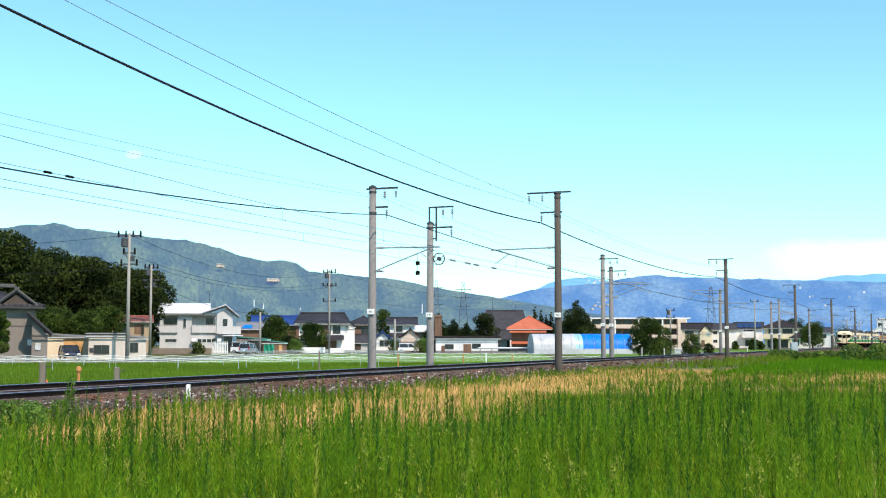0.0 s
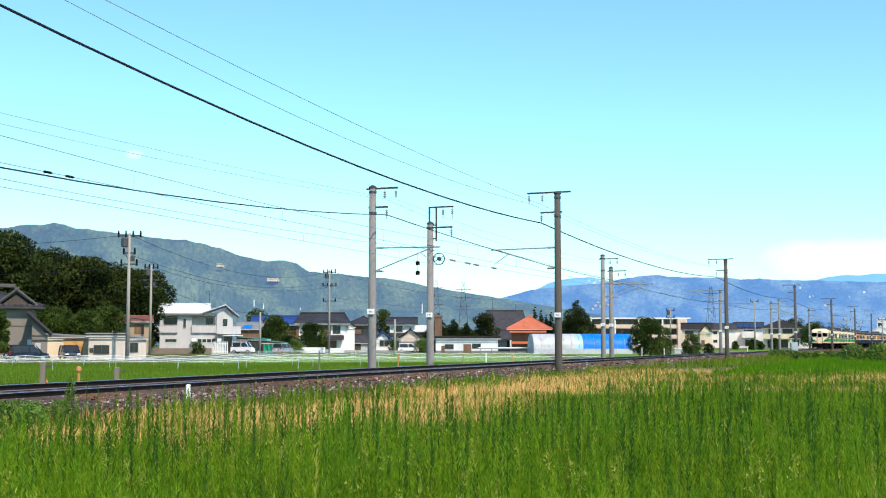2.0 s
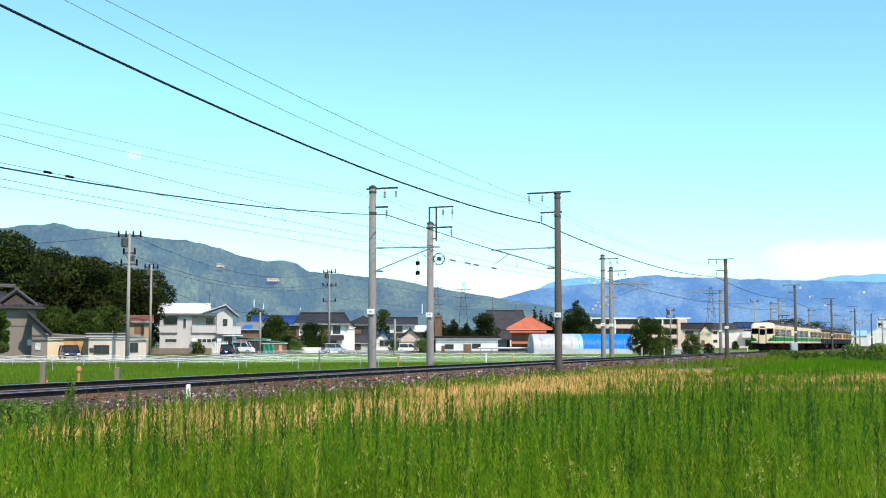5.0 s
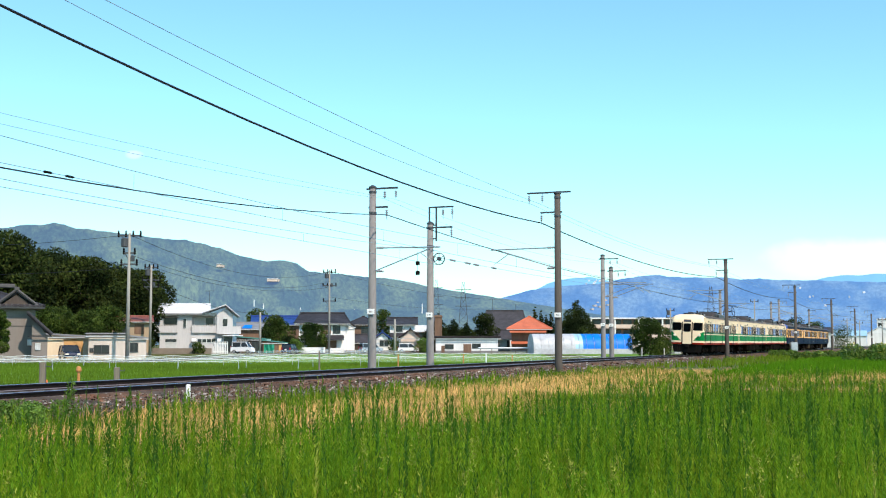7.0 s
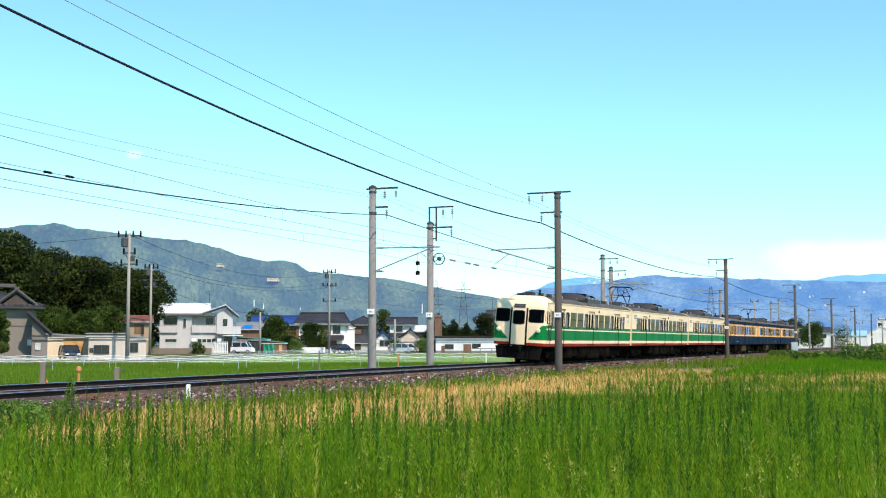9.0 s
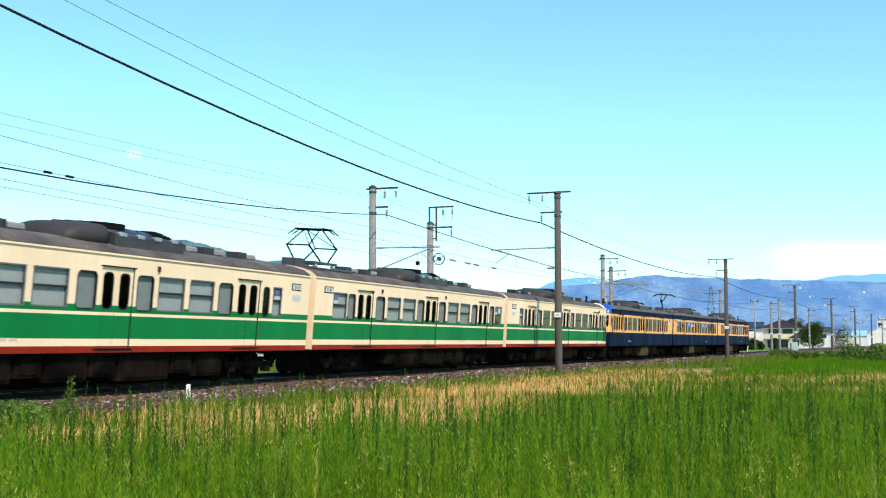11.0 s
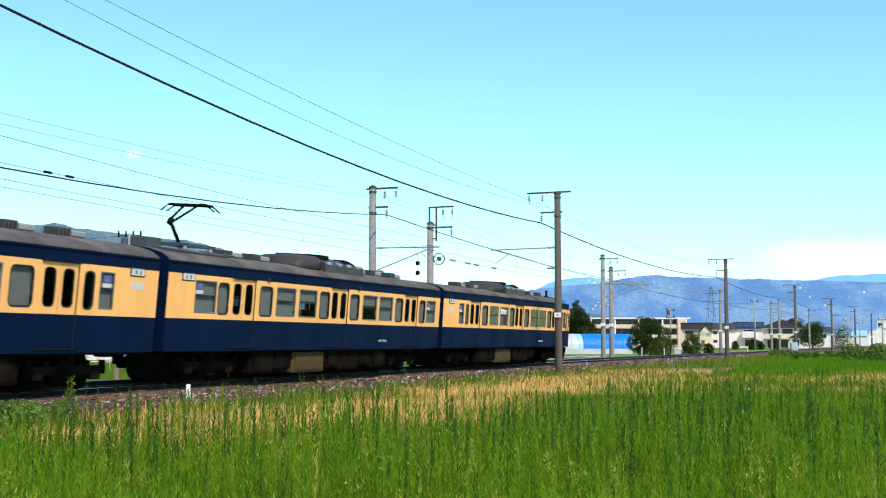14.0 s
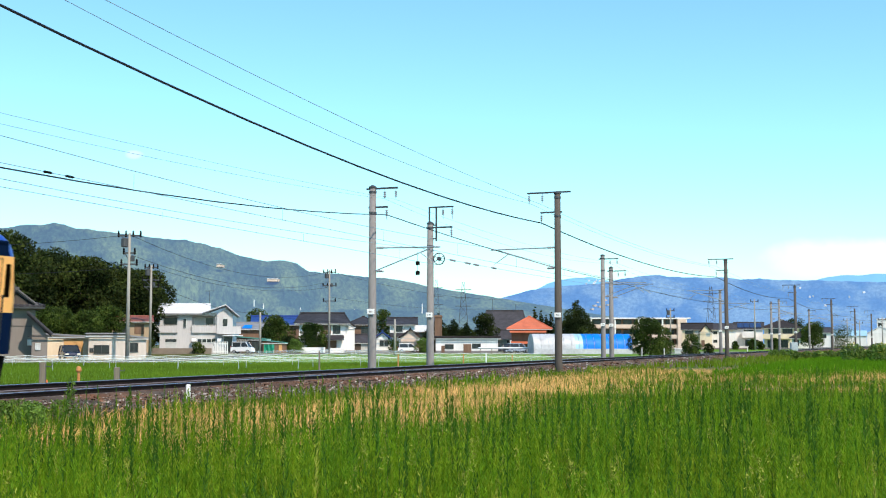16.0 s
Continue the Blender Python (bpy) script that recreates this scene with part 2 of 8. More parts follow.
def fast_mesh(name, verts, faces_n, mats, idx=None):
    """A mesh from an array of loose polygons, all with faces_n corners."""
    verts = np.asarray(verts, dtype=np.float32).reshape(-1, 3)
    nf = len(verts) // faces_n
    me = bpy.data.meshes.new(name)
    me.vertices.add(len(verts))
    me.vertices.foreach_set("co", verts.ravel())
    me.loops.add(len(verts))
    me.loops.foreach_set("vertex_index", np.arange(len(verts), dtype=np.int32))
    me.polygons.add(nf)
    me.polygons.foreach_set("loop_start", np.arange(0, len(verts), faces_n, dtype=np.int32))
    for k in mats:
        me.materials.append(M[k])
    if idx is not None:
        me.polygons.foreach_set("material_index", np.asarray(idx, dtype=np.int32))
    me.update(calc_edges=True)
    return me


# ---- the line of the railway: a right-hand curve with superelevation ----
S0, S1, DS = -170.0, 420.0, 1.0
_s = np.arange(S0, S1 + DS, DS)
_u = np.clip(_s, 0, None) / 100
_th = 0.345 + 0.118 * _s / 100 - 0.0805 * _u ** 2 + 0.0181 * _u ** 3
_x, _y = np.cumsum(np.sin(_th)) * DS, np.cumsum(np.cos(_th)) * DS
_i0 = int(-S0 / DS)
_x, _y = _x - _x[_i0] - 11.43, _y - _y[_i0] + 23.34
RAIL_TOP = 0.0


def cant(s):
    return 0.0835 - 0.077 * min(max(s / 150, 0), 1)


def heading(s):
    return float(np.interp(s, _s, _th))


def on_line(s, lat=0.0, z=0.0):
    """A point of the railway: metres along it, metres to its near side, height over the rails."""
    h = heading(s)
    return Vector((float(np.interp(s, _s, _x)) + lat * math.cos(h), float(np.interp(s, _s, _y)) - lat * math.sin(h), z))


def line_pose(s, lat=0.0, z=0.0, lean=False):
    """x along the line, away from the viewer; y to its far side."""
    p = on_line(s, lat, z)
    m = pose(p.x, p.y, p.z, 0, 0, 90 - math.degrees(heading(s)))
    return m @ pose(0, 0, 0.02, math.degrees(cant(s) * 1.38)) if lean else m


# ---- ground: one sheet out to the hills, the trackbed raised on it ----
GROUND = -0.5
g = Geo()
xs = [-4000, -1500, -600, -250, -120, -60, -30, 0, 30, 60, 120, 250, 600, 1500, 4000]
ys = [-800, -300, -100, -40, 0, 20, 40, 60, 90, 130, 180, 250, 400, 700, 1300, 2400, 4700]
g.add([(x, y, GROUND) for y in ys for x in xs],
      [(j * 15 + i, j * 15 + i + 1, (j + 1) * 15 + i + 1, (j + 1) * 15 + i) for j in range(len(ys) - 1) for i in range(14)])
tagged(part("ground", g, "soil"), "flat brown and green farmland soil", "ground", kind="structure")


def ribbon(name, lats, s0, s1, step, mats, label, category="", smooth=False):
    """A strip that follows the railway: lats are (offset, height) pairs from near to far."""
    g = Geo()
    n = len(lats)
    ss = np.arange(s0, s1 + 0.01, step)
    for s in ss:
        c = cant(float(s))
        for la, z, tilt in lats:
            p = on_line(float(s), la, z - (la * math.sin(c) if tilt else 0))
            g.v.append(tuple(p))
    for k in range(len(ss) - 1):
        for i in range(n - 1):
            g.f.append((k * n + i, k * n + i + 1, (k + 1) * n + i + 1, (k + 1) * n + i))
            g.m.append(0)
    return tagged(part(name, g, mats, smooth=smooth), label, category or name, kind="structure")


trackbed = ribbon("trackbed", [(4.6, GROUND + 0.02, 0), (3.0, -0.42, 0), (2.2, -0.24, 1), (1.0, -0.13, 1), (0.9, -0.12, 1), (0, -0.14, 1), (-0.9, -0.12, 1), (-1.7, -0.14, 1),
                                (-2.7, -0.42, 0), (-3.6, GROUND + 0.02, 0)], -60, 416, 4, "ballast", "grey-brown ballast bed of a single railway line", "trackbed")

# ballast stones, thick on the shoulder that is passed nearest
rng = np.random.default_rng(5)
tris, pale_tris = [], []
for s0, s1, count, size in ((-14, 14, 15000, 0.042), (14, 45, 9000, 0.055), (45, 110, 4000, 0.09)):
    for _ in range(count):
        s = rng.uniform(s0, s1)
        la = rng.uniform(-1.5, 3.3)
        c = cant(s)
        z = -0.14 - la * math.sin(c) if la < 1.1 else -0.14 - 1.1 * math.sin(c) - (la - 1.1) * 0.125
        p = np.array(on_line(s, la, z - 0.005))
        r = size * rng.uniform(0.6, 1.4)
        q = rng.normal(size=(4, 3))
        q /= np.linalg.norm(q, axis=1)[:, None]
        q = p + q * r * np.array([1.2, 1.2, 0.8])
        for a, b, d in ((0, 1, 2), (0, 2, 3), (0, 3, 1), (1, 3, 2)):
            (pale_tris if _ % 6 == 0 else tris).extend([q[a], q[b], q[d]])
both = np.array(tris + pale_tris)
tagged(part("ballast_stones", fast_mesh("ballast_stones", both, 3, ["stone", "stone_pale"], np.arange(len(both) // 3) >= len(tris) // 3), None), "crushed grey and rust-brown ballast stones", "ballast", kind="stuff")

# rails and sleepers
track = thing("railway_track", "single railway track with dark rusty rails", "track", kind="structure")
RAIL = [(-0.063, -0.153), (0.063, -0.153), (0.063, -0.14), (0.012, -0.125), (0.01, -0.04), (0.033, -0.03), (0.033, -0.006), (0.026, 0.0), (-0.026, 0.0), (-0.033, -0.006), (-0.033, -0.03), (-0.01, -0.04), (-0.012, -0.125), (-0.063, -0.14)]
for side in (0.56, -0.56):
    g = Geo()
    rg = []
    for s in np.arange(-60, 416, 3.0):
        m = line_pose(float(s), 0, 0, True)
        rg.append([tuple(m @ Vector((0, -side + y, z))) for y, z in RAIL])
    n = len(RAIL)
    v = [p for r in rg for p in r]
    for k in range(len(rg) - 1):
        for i in range(n):
            g.f.append((k * n + i, k * n + (i + 1) % n, (k + 1) * n + (i + 1) % n, (k + 1) * n + i))
            g.m.append(1 if i in (6, 7, 8) else 2 if i in (2, 12) else 0)
    g.v = v
    part("rail", g, ["rail_rust", "rail_head", "rail_foot_gleam"], track)
sl = Geo().box(-0.11, 0.11, -1.0, 1.0, -0.3, -0.15, bevel=0.015).mesh("sleeper", "sleeper")
for k in range(290):
    s = -30 + 0.62 * k
    part("sleeper", sl, None, track, at=line_pose(s, 0, 0, True))


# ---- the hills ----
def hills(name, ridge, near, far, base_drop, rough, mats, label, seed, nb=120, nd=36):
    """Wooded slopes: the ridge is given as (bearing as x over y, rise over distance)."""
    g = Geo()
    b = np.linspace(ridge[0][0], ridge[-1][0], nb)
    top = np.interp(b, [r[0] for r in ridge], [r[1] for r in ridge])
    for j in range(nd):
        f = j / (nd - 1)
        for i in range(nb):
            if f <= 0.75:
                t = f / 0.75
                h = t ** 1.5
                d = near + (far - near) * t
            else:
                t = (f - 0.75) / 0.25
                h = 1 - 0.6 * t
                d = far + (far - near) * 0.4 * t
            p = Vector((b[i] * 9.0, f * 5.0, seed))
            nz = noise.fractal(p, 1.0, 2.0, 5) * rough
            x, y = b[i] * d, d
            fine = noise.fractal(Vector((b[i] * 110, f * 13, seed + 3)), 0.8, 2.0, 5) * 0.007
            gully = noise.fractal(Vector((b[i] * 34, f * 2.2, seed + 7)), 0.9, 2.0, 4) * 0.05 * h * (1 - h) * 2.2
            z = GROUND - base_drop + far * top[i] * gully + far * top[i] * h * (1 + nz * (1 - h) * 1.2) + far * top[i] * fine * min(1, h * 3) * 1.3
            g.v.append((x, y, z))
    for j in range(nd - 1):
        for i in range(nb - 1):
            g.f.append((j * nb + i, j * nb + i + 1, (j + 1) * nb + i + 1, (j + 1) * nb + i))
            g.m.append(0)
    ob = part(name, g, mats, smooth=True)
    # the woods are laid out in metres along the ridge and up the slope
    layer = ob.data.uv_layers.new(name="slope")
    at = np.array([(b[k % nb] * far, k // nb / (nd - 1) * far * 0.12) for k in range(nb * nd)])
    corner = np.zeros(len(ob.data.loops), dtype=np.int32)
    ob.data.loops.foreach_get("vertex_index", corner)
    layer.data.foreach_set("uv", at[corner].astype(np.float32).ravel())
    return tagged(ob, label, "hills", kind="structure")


# the blue glow puts distance haze into the slope's own surface
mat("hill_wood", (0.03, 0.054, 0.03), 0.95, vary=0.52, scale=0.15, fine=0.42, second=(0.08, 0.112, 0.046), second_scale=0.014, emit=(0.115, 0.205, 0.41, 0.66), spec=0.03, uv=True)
# bluish bases and a stronger glow paint the air's haze onto both farther ranges
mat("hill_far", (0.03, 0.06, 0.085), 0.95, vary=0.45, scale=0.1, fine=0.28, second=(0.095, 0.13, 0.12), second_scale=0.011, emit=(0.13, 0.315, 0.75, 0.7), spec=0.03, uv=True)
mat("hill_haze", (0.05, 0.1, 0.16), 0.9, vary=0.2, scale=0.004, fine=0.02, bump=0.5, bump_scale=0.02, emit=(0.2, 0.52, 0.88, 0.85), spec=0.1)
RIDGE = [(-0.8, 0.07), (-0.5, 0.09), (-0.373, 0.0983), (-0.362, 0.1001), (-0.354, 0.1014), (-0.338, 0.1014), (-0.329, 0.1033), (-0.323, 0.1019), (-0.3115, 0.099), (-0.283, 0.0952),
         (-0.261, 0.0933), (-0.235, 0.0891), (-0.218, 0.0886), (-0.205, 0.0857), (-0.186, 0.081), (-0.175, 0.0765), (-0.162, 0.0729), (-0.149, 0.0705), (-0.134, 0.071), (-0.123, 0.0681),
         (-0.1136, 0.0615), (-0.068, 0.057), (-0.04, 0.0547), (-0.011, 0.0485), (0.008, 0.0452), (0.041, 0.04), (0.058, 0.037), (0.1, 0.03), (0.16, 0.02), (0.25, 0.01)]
hills("hills", RIDGE, 1000, 2300, 0, 0.4, "hill_wood", "wooded green mountain slope with painted blue haze", 2.0, 620, 70)
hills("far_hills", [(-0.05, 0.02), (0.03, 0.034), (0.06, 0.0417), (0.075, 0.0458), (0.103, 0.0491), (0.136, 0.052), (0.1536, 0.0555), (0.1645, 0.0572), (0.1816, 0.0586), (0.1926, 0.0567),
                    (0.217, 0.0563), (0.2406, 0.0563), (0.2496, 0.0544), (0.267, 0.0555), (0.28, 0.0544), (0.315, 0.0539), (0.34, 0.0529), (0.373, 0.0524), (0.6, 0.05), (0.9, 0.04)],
      1700, 3300, 0, 0.18, "hill_far", "distant wooded hills tinted with painted blue haze", 5.0, 520, 50)
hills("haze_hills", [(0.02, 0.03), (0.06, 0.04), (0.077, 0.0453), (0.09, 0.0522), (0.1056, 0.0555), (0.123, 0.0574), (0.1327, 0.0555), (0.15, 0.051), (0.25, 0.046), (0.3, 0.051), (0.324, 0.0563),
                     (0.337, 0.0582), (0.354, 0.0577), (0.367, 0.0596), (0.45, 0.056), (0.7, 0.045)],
      3000, 3700, 0, 0.5, "hill_haze", "faint mountain range on the horizon in painted blue haze", 9.0, 160, 24)


# ---- the train: six cars of 20 m, three cream and green, three cream and navy ----
mat("cream", (0.86, 0.67, 0.45), 0.45, vary=0.05, scale=0.8, fine=12, streak=True, spec=0.15)
mat("green_paint", (0.002, 0.175, 0.042), 0.45, vary=0.1, scale=0.8, fine=12, streak=True, spec=0.12)
mat("red_paint", (0.24, 0.018, 0.008), 0.5, vary=0.15, scale=1, fine=14, spec=0.1)
mat("buff", (0.85, 0.44, 0.14), 0.45, vary=0.07, scale=0.8, fine=12, streak=True, spec=0.15)
mat("navy", (0.002, 0.009, 0.034), 0.5, vary=0.12, scale=0.8, fine=12, streak=True, spec=0.03)
mat("blue_roof", (0.012, 0.06, 0.35), 0.35, vary=0.1)
mat("roof_grey", (0.07, 0.063, 0.06), 0.75, vary=0.35, scale=0.9, fine=9, bump=0.25, spec=0.2, second=(0.11, 0.095, 0.085), second_scale=0.8)
mat("vent_grey", (0.24, 0.235, 0.23), 0.6, 0.2, vary=0.2, scale=4)
mat("fin_grey", (0.04, 0.04, 0.042), 0.55, 0.2, vary=0.2, scale=4)
# grimy near-blacks; the shade under the cars is in these colours too
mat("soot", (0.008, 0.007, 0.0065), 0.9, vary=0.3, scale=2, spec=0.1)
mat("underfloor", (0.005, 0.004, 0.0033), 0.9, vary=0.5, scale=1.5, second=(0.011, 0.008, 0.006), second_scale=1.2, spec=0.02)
mat("tank", (0.07, 0.047, 0.02), 0.85, vary=0.25, scale=2, spec=0.1)
mat("rubber", (0.012, 0.012, 0.012), 0.6, vary=0.1)
mat("sash_metal", (0.2, 0.21, 0.22), 0.45, 0.6, vary=0.1)
mat("seat_cloth", (0.1, 0.04, 0.05), 0.9, vary=0.2)
mat("inside", (0.32, 0.37, 0.37), 0.7, vary=0.1)
mat("blind", (0.5, 0.54, 0.54), 0.8, vary=0.12)
mat("blind_grey", (0.2, 0.215, 0.21), 0.8, vary=0.12)
mat("lamp_lens", (0.75, 0.72, 0.62), 0.15, vary=0.05)
mat("sign_board", (0.55, 0.55, 0.52), 0.4, vary=0.05)
mat("number_paint", (0.4, 0.42, 0.36), 0.6, vary=0.1)
mat("poster", (0.1, 0.11, 0.3), 0.5, vary=0.3, scale=6)
mat("room_blind", (0.06, 0.06, 0.07), 0.4, vary=0.1)
mat("cooler_hood", (0.035, 0.03, 0.029), 0.6, vary=0.25, scale=1.2, fine=16, spec=0.3)
mat("cooler_side", (0.05, 0.047, 0.05), 0.45, 0.3, vary=0.3, scale=1.5, fine=12, spec=0.3)
# blue of the lids is mirrored sky put into the base colour
mat("cooler_panel", (0.05, 0.06, 0.1), 0.3, 0.3, vary=0.15, scale=2, fine=14)
M["glass_dark"] = clear_glass("glass_dark", (0.2, 0.22, 0.24), 1.1)
M["glass_pale"] = clear_glass("glass_pale", (0.74, 0.75, 0.74), 1.06)

HALF, SILL, GUTTER, LEN = 1.45, 0.96, 3.3, 19.5
ROOF = [(HALF, GUTTER), (1.4, 3.38), (1.2, 3.5), (0.8, 3.6), (0.4, 3.645), (0, 3.655), (-0.4, 3.645), (-0.8, 3.6), (-1.2, 3.5), (-1.4, 3.38), (-HALF, GUTTER)]
LIVERY = {
    "green": dict(bands=[(SILL, 1.115, "red_paint"), (1.115, 1.287, "cream"), (1.287, 1.84, "green_paint"), (1.84, 1.915, "cream"), (1.915, 2.08, "green_paint"), (2.08, GUTTER, "cream")], top="cream"),
    "navy": dict(bands=[(SILL, 1.83, "navy"), (1.83, 3.01, "buff"), (3.01, GUTTER, "navy")], top="blue_roof"),
}
DOORS = (3.85, 10.15, 16.45)
# (kind, from, to): rounded fixed windows beside the doors, sliding sashes between
OPEN_CAB = [("sash", 1.85, 2.4), ("pill", 2.62, 3.0), ("pill", 4.76, 5.52), ("sash", 5.78, 6.98), ("sash", 7.24, 8.44), ("pill", 8.66, 9.36), ("pill", 10.96, 11.7), ("sash", 12.0, 13.2),
            ("sash", 13.44, 14.64), ("pill", 14.9, 15.62), ("pill", 17.3, 17.78), ("sash", 17.92, 18.36)]
OPEN_MID = [("sash", 1.3, 2.35), ("pill", 2.45, 3.02), ("pill", 4.76, 5.52), ("sash", 5.78, 6.98), ("sash", 7.24, 8.44), ("pill", 8.66, 9.36), ("pill", 10.96, 11.7), ("sash", 12.0, 13.2),
            ("sash", 13.44, 14.64), ("pill", 14.9, 15.62), ("pill", 17.3, 17.9), ("sash", 18.05, 19.0)]
MESHES = {}


def once(key, make):
    if key not in MESHES:
        MESHES[key] = make()
    return MESHES[key]


def side_panel(openings, bands, z_cut, end):
    """One side wall with its openings cut through: a thin shell with reveals, at y = 0 facing -y."""
    names = [b[2] for b in bands]
    mats_ = sorted(set(names)) + ["rubber"]
    g = Geo()
    xs_ = sorted({0.0, end, *[v for o in openings for v in o[:2]]})
    zs_ = sorted({SILL, GUTTER, *[b[0] for b in bands], *[v for o in openings for v in o[2:4]]})
    for i in range(len(xs_) - 1):
        for j in range(len(zs_) - 1):
            x0, x1, z0, z1 = xs_[i], xs_[i + 1], zs_[j], zs_[j + 1]
            cx, cz = (x0 + x1) / 2, (z0 + z1) / 2
            if any(o[0] < cx < o[1] and o[2] < cz < o[3] for o in openings):
                continue
            mi = next(mats_.index(b[2]) for b in bands if b[0] <= cz <= b[1])
            g.add([(x0, 0, z0), (x1, 0, z0), (x1, 0, z1), (x0, 0, z1)], [(0, 1, 2, 3)], mi)
    for o in openings:
        x0, x1, z0, z1 = o[:4]
        if o[-1] == "corner":
            continue
        mi = len(mats_) - 1
        g.add([(x0, 0, z0), (x1, 0, z0), (x1, 0, z1), (x0, 0, z1), (x0, 0.05, z0), (x1, 0.05, z0), (x1, 0.05, z1), (x0, 0.05, z1)],
              [(0, 1, 5, 4), (1, 2, 6, 5), (2, 3, 7, 6), (3, 0, 4, 7)], mi)
    for o in openings:
        # the rounded corners of a window, filled flush with the wall
        if o[-1] != "pill":
            continue
        x0, x1, z0, z1 = o[:4]
        r = 0.12
        for cx, cz, sx, sz in ((x0, z0, 1, 1), (x1, z0, -1, 1), (x1, z1, -1, -1), (x0, z1, 1, -1)):
            arc = [(cx + sx * r * (1 - math.sin(a)), -0.001, cz + sz * r * (1 - math.cos(a))) for a in (math.pi / 2 * k / 4 for k in range(5))]
            mi = next(mats_.index(b[2]) for b in bands if b[0] <= cz + sz * 0.02 <= b[1])
            g.add([(cx, -0.001, cz)] + arc, [(0, k, k + 1) for k in range(1, 5)], mi)
    me = bpy.data.meshes.new("side_wall")
    me.from_pydata(g.v, [], g.f)
    for k in mats_:
        me.materials.append(M[k])
    me.polygons.foreach_set("material_index", g.m)
    bm = bmesh.new()
    bm.from_mesh(me)
    bmesh.ops.remove_doubles(bm, verts=bm.verts, dist=0.0005)
    bm.to_mesh(me)
    bm.free()
    return me


def pill_ring(x0, x1, z0, z1, r, inset, y, n=4):
    pts = []
    for cx, cz, a0 in ((x1 - r, z1 - r, 0), (x0 + r, z1 - r, 90), (x0 + r, z0 + r, 180), (x1 - r, z0 + r, 270)):
        for k in range(n + 1):
            a = radians(a0 + 90 * k / n)
            pts.append((cx + (r - inset) * math.cos(a), y, cz + (r - inset) * math.sin(a)))
    return pts


def framed_pane(w, z0, z1, r, rim):
    """Frame ring of a window, standing 8 mm proud, for an opening w wide from x = 0."""
    a, b = pill_ring(-0.012, w + 0.012, z0 - 0.012, z1 + 0.012, r + 0.012, 0, -0.008), pill_ring(-0.012, w + 0.012, z0 - 0.012, z1 + 0.012, r + 0.012, rim, -0.008)
    c = [(x, 0.03, z) for x, _, z in b]
    g = Geo()
    return g.rings([a, b, c], cap=False)


def cab_front(livery):
    """The driver's end: a tall face with rounded corners that leans back to the roof, at x = 0 facing -x."""
    rows = [(SILL, 0.0, 1.0), (1.115, 0, 1), (1.287, 0, 1), (1.5, 0, 1), (1.84, 0, 1), (1.915, 0.0, 1), (2.08, 0.0, 1), (2.4, 0.04, 1), (2.85, 0.1, 1), (3.01, 0.13, 0.995), (3.15, 0.18, 0.99), (3.3, 0.27, 0.97), (3.43, 0.42, 0.93), (3.54, 0.62, 0.84),
            (3.62, 0.92, 0.68), (3.655, 1.3, 0.45)]
    ys_ = [-1.45, -1.44, -1.4, -1.33, -1.22, -1.05, -0.8, -0.6, -0.42, -0.2, 0, 0.2, 0.42, 0.6, 0.8, 1.05, 1.22, 1.33, 1.4, 1.44, 1.45]
    corner = {1.45: 0.34, 1.44: 0.26, 1.4: 0.17, 1.33: 0.1, 1.22: 0.05, 1.05: 0.02}

    def at_(y, z):
        back = float(np.interp(z, [r[0] for r in rows], [r[1] for r in rows]))
        wide = float(np.interp(z, [r[0] for r in rows], [r[2] for r in rows]))
        k = min(abs(y), 1.45)
        cb = float(np.interp(k, [0, 1.05, 1.22, 1.33, 1.4, 1.44, 1.45], [0, 0.02, 0.05, 0.1, 0.17, 0.26, 0.34]))
        return Vector((back + cb, y * wide, z))

    if livery == "green":
        mats_ = ["red_paint", "cream", "green_paint"]

        def pick(y, z):
            if z < 1.115:
                return 0
            return 1
    else:
        mats_ = ["navy", "buff", "blue_roof"]

        def pick(y, z):
            return 0 if z < 1.83 else 1 if z < 3.01 else 2
    g = Geo()
    zs_ = sorted({r[0] for r in rows} | {1.4, 1.6, 1.7, 1.83})
    n = len(ys_)
    g.v = [tuple(at_(y, z)) for z in zs_ for y in ys_]
    for j in range(len(zs_) - 1):
        for i in range(n - 1):
            g.f.append((j * n + i, j * n + i + 1, (j + 1) * n + i + 1, (j + 1) * n + i))
            g.m.append(pick((ys_[i] + ys_[i + 1]) / 2, (zs_[j] + zs_[j + 1]) / 2))
    return g.mesh("cab_front", mats_, True), at_


def patch(at_, y0, y1, z0, z1, off, r=0.06, ny=8):
    """A plate that lies on the driver's end, off metres proud of it."""
    g = Geo()
    out = []
    for k in range(ny + 1):
        y = y0 + (y1 - y0) * k / ny
        trim = r if k in (0, ny) else 0
        out.append((at_(y, z0 + trim), at_(y, (z0 + z1) / 2), at_(y, z1 - trim)))
    v = []
    for a, b, c in out:
        for p in (a, b, c):
            s_ = 1 if p.y >= 0 else -1
            nrm = Vector((-1, 0.9 * s_ * max(0, abs(p.y) - 1.05) / 0.4, 0)).normalized()
            v.append(tuple(p + nrm * off))
    f = [(3 * k + j, 3 * k + j + 1, 3 * k + j + 4, 3 * k + j + 3) for k in range(ny) for j in range(2)]
    return g.add(v, f)


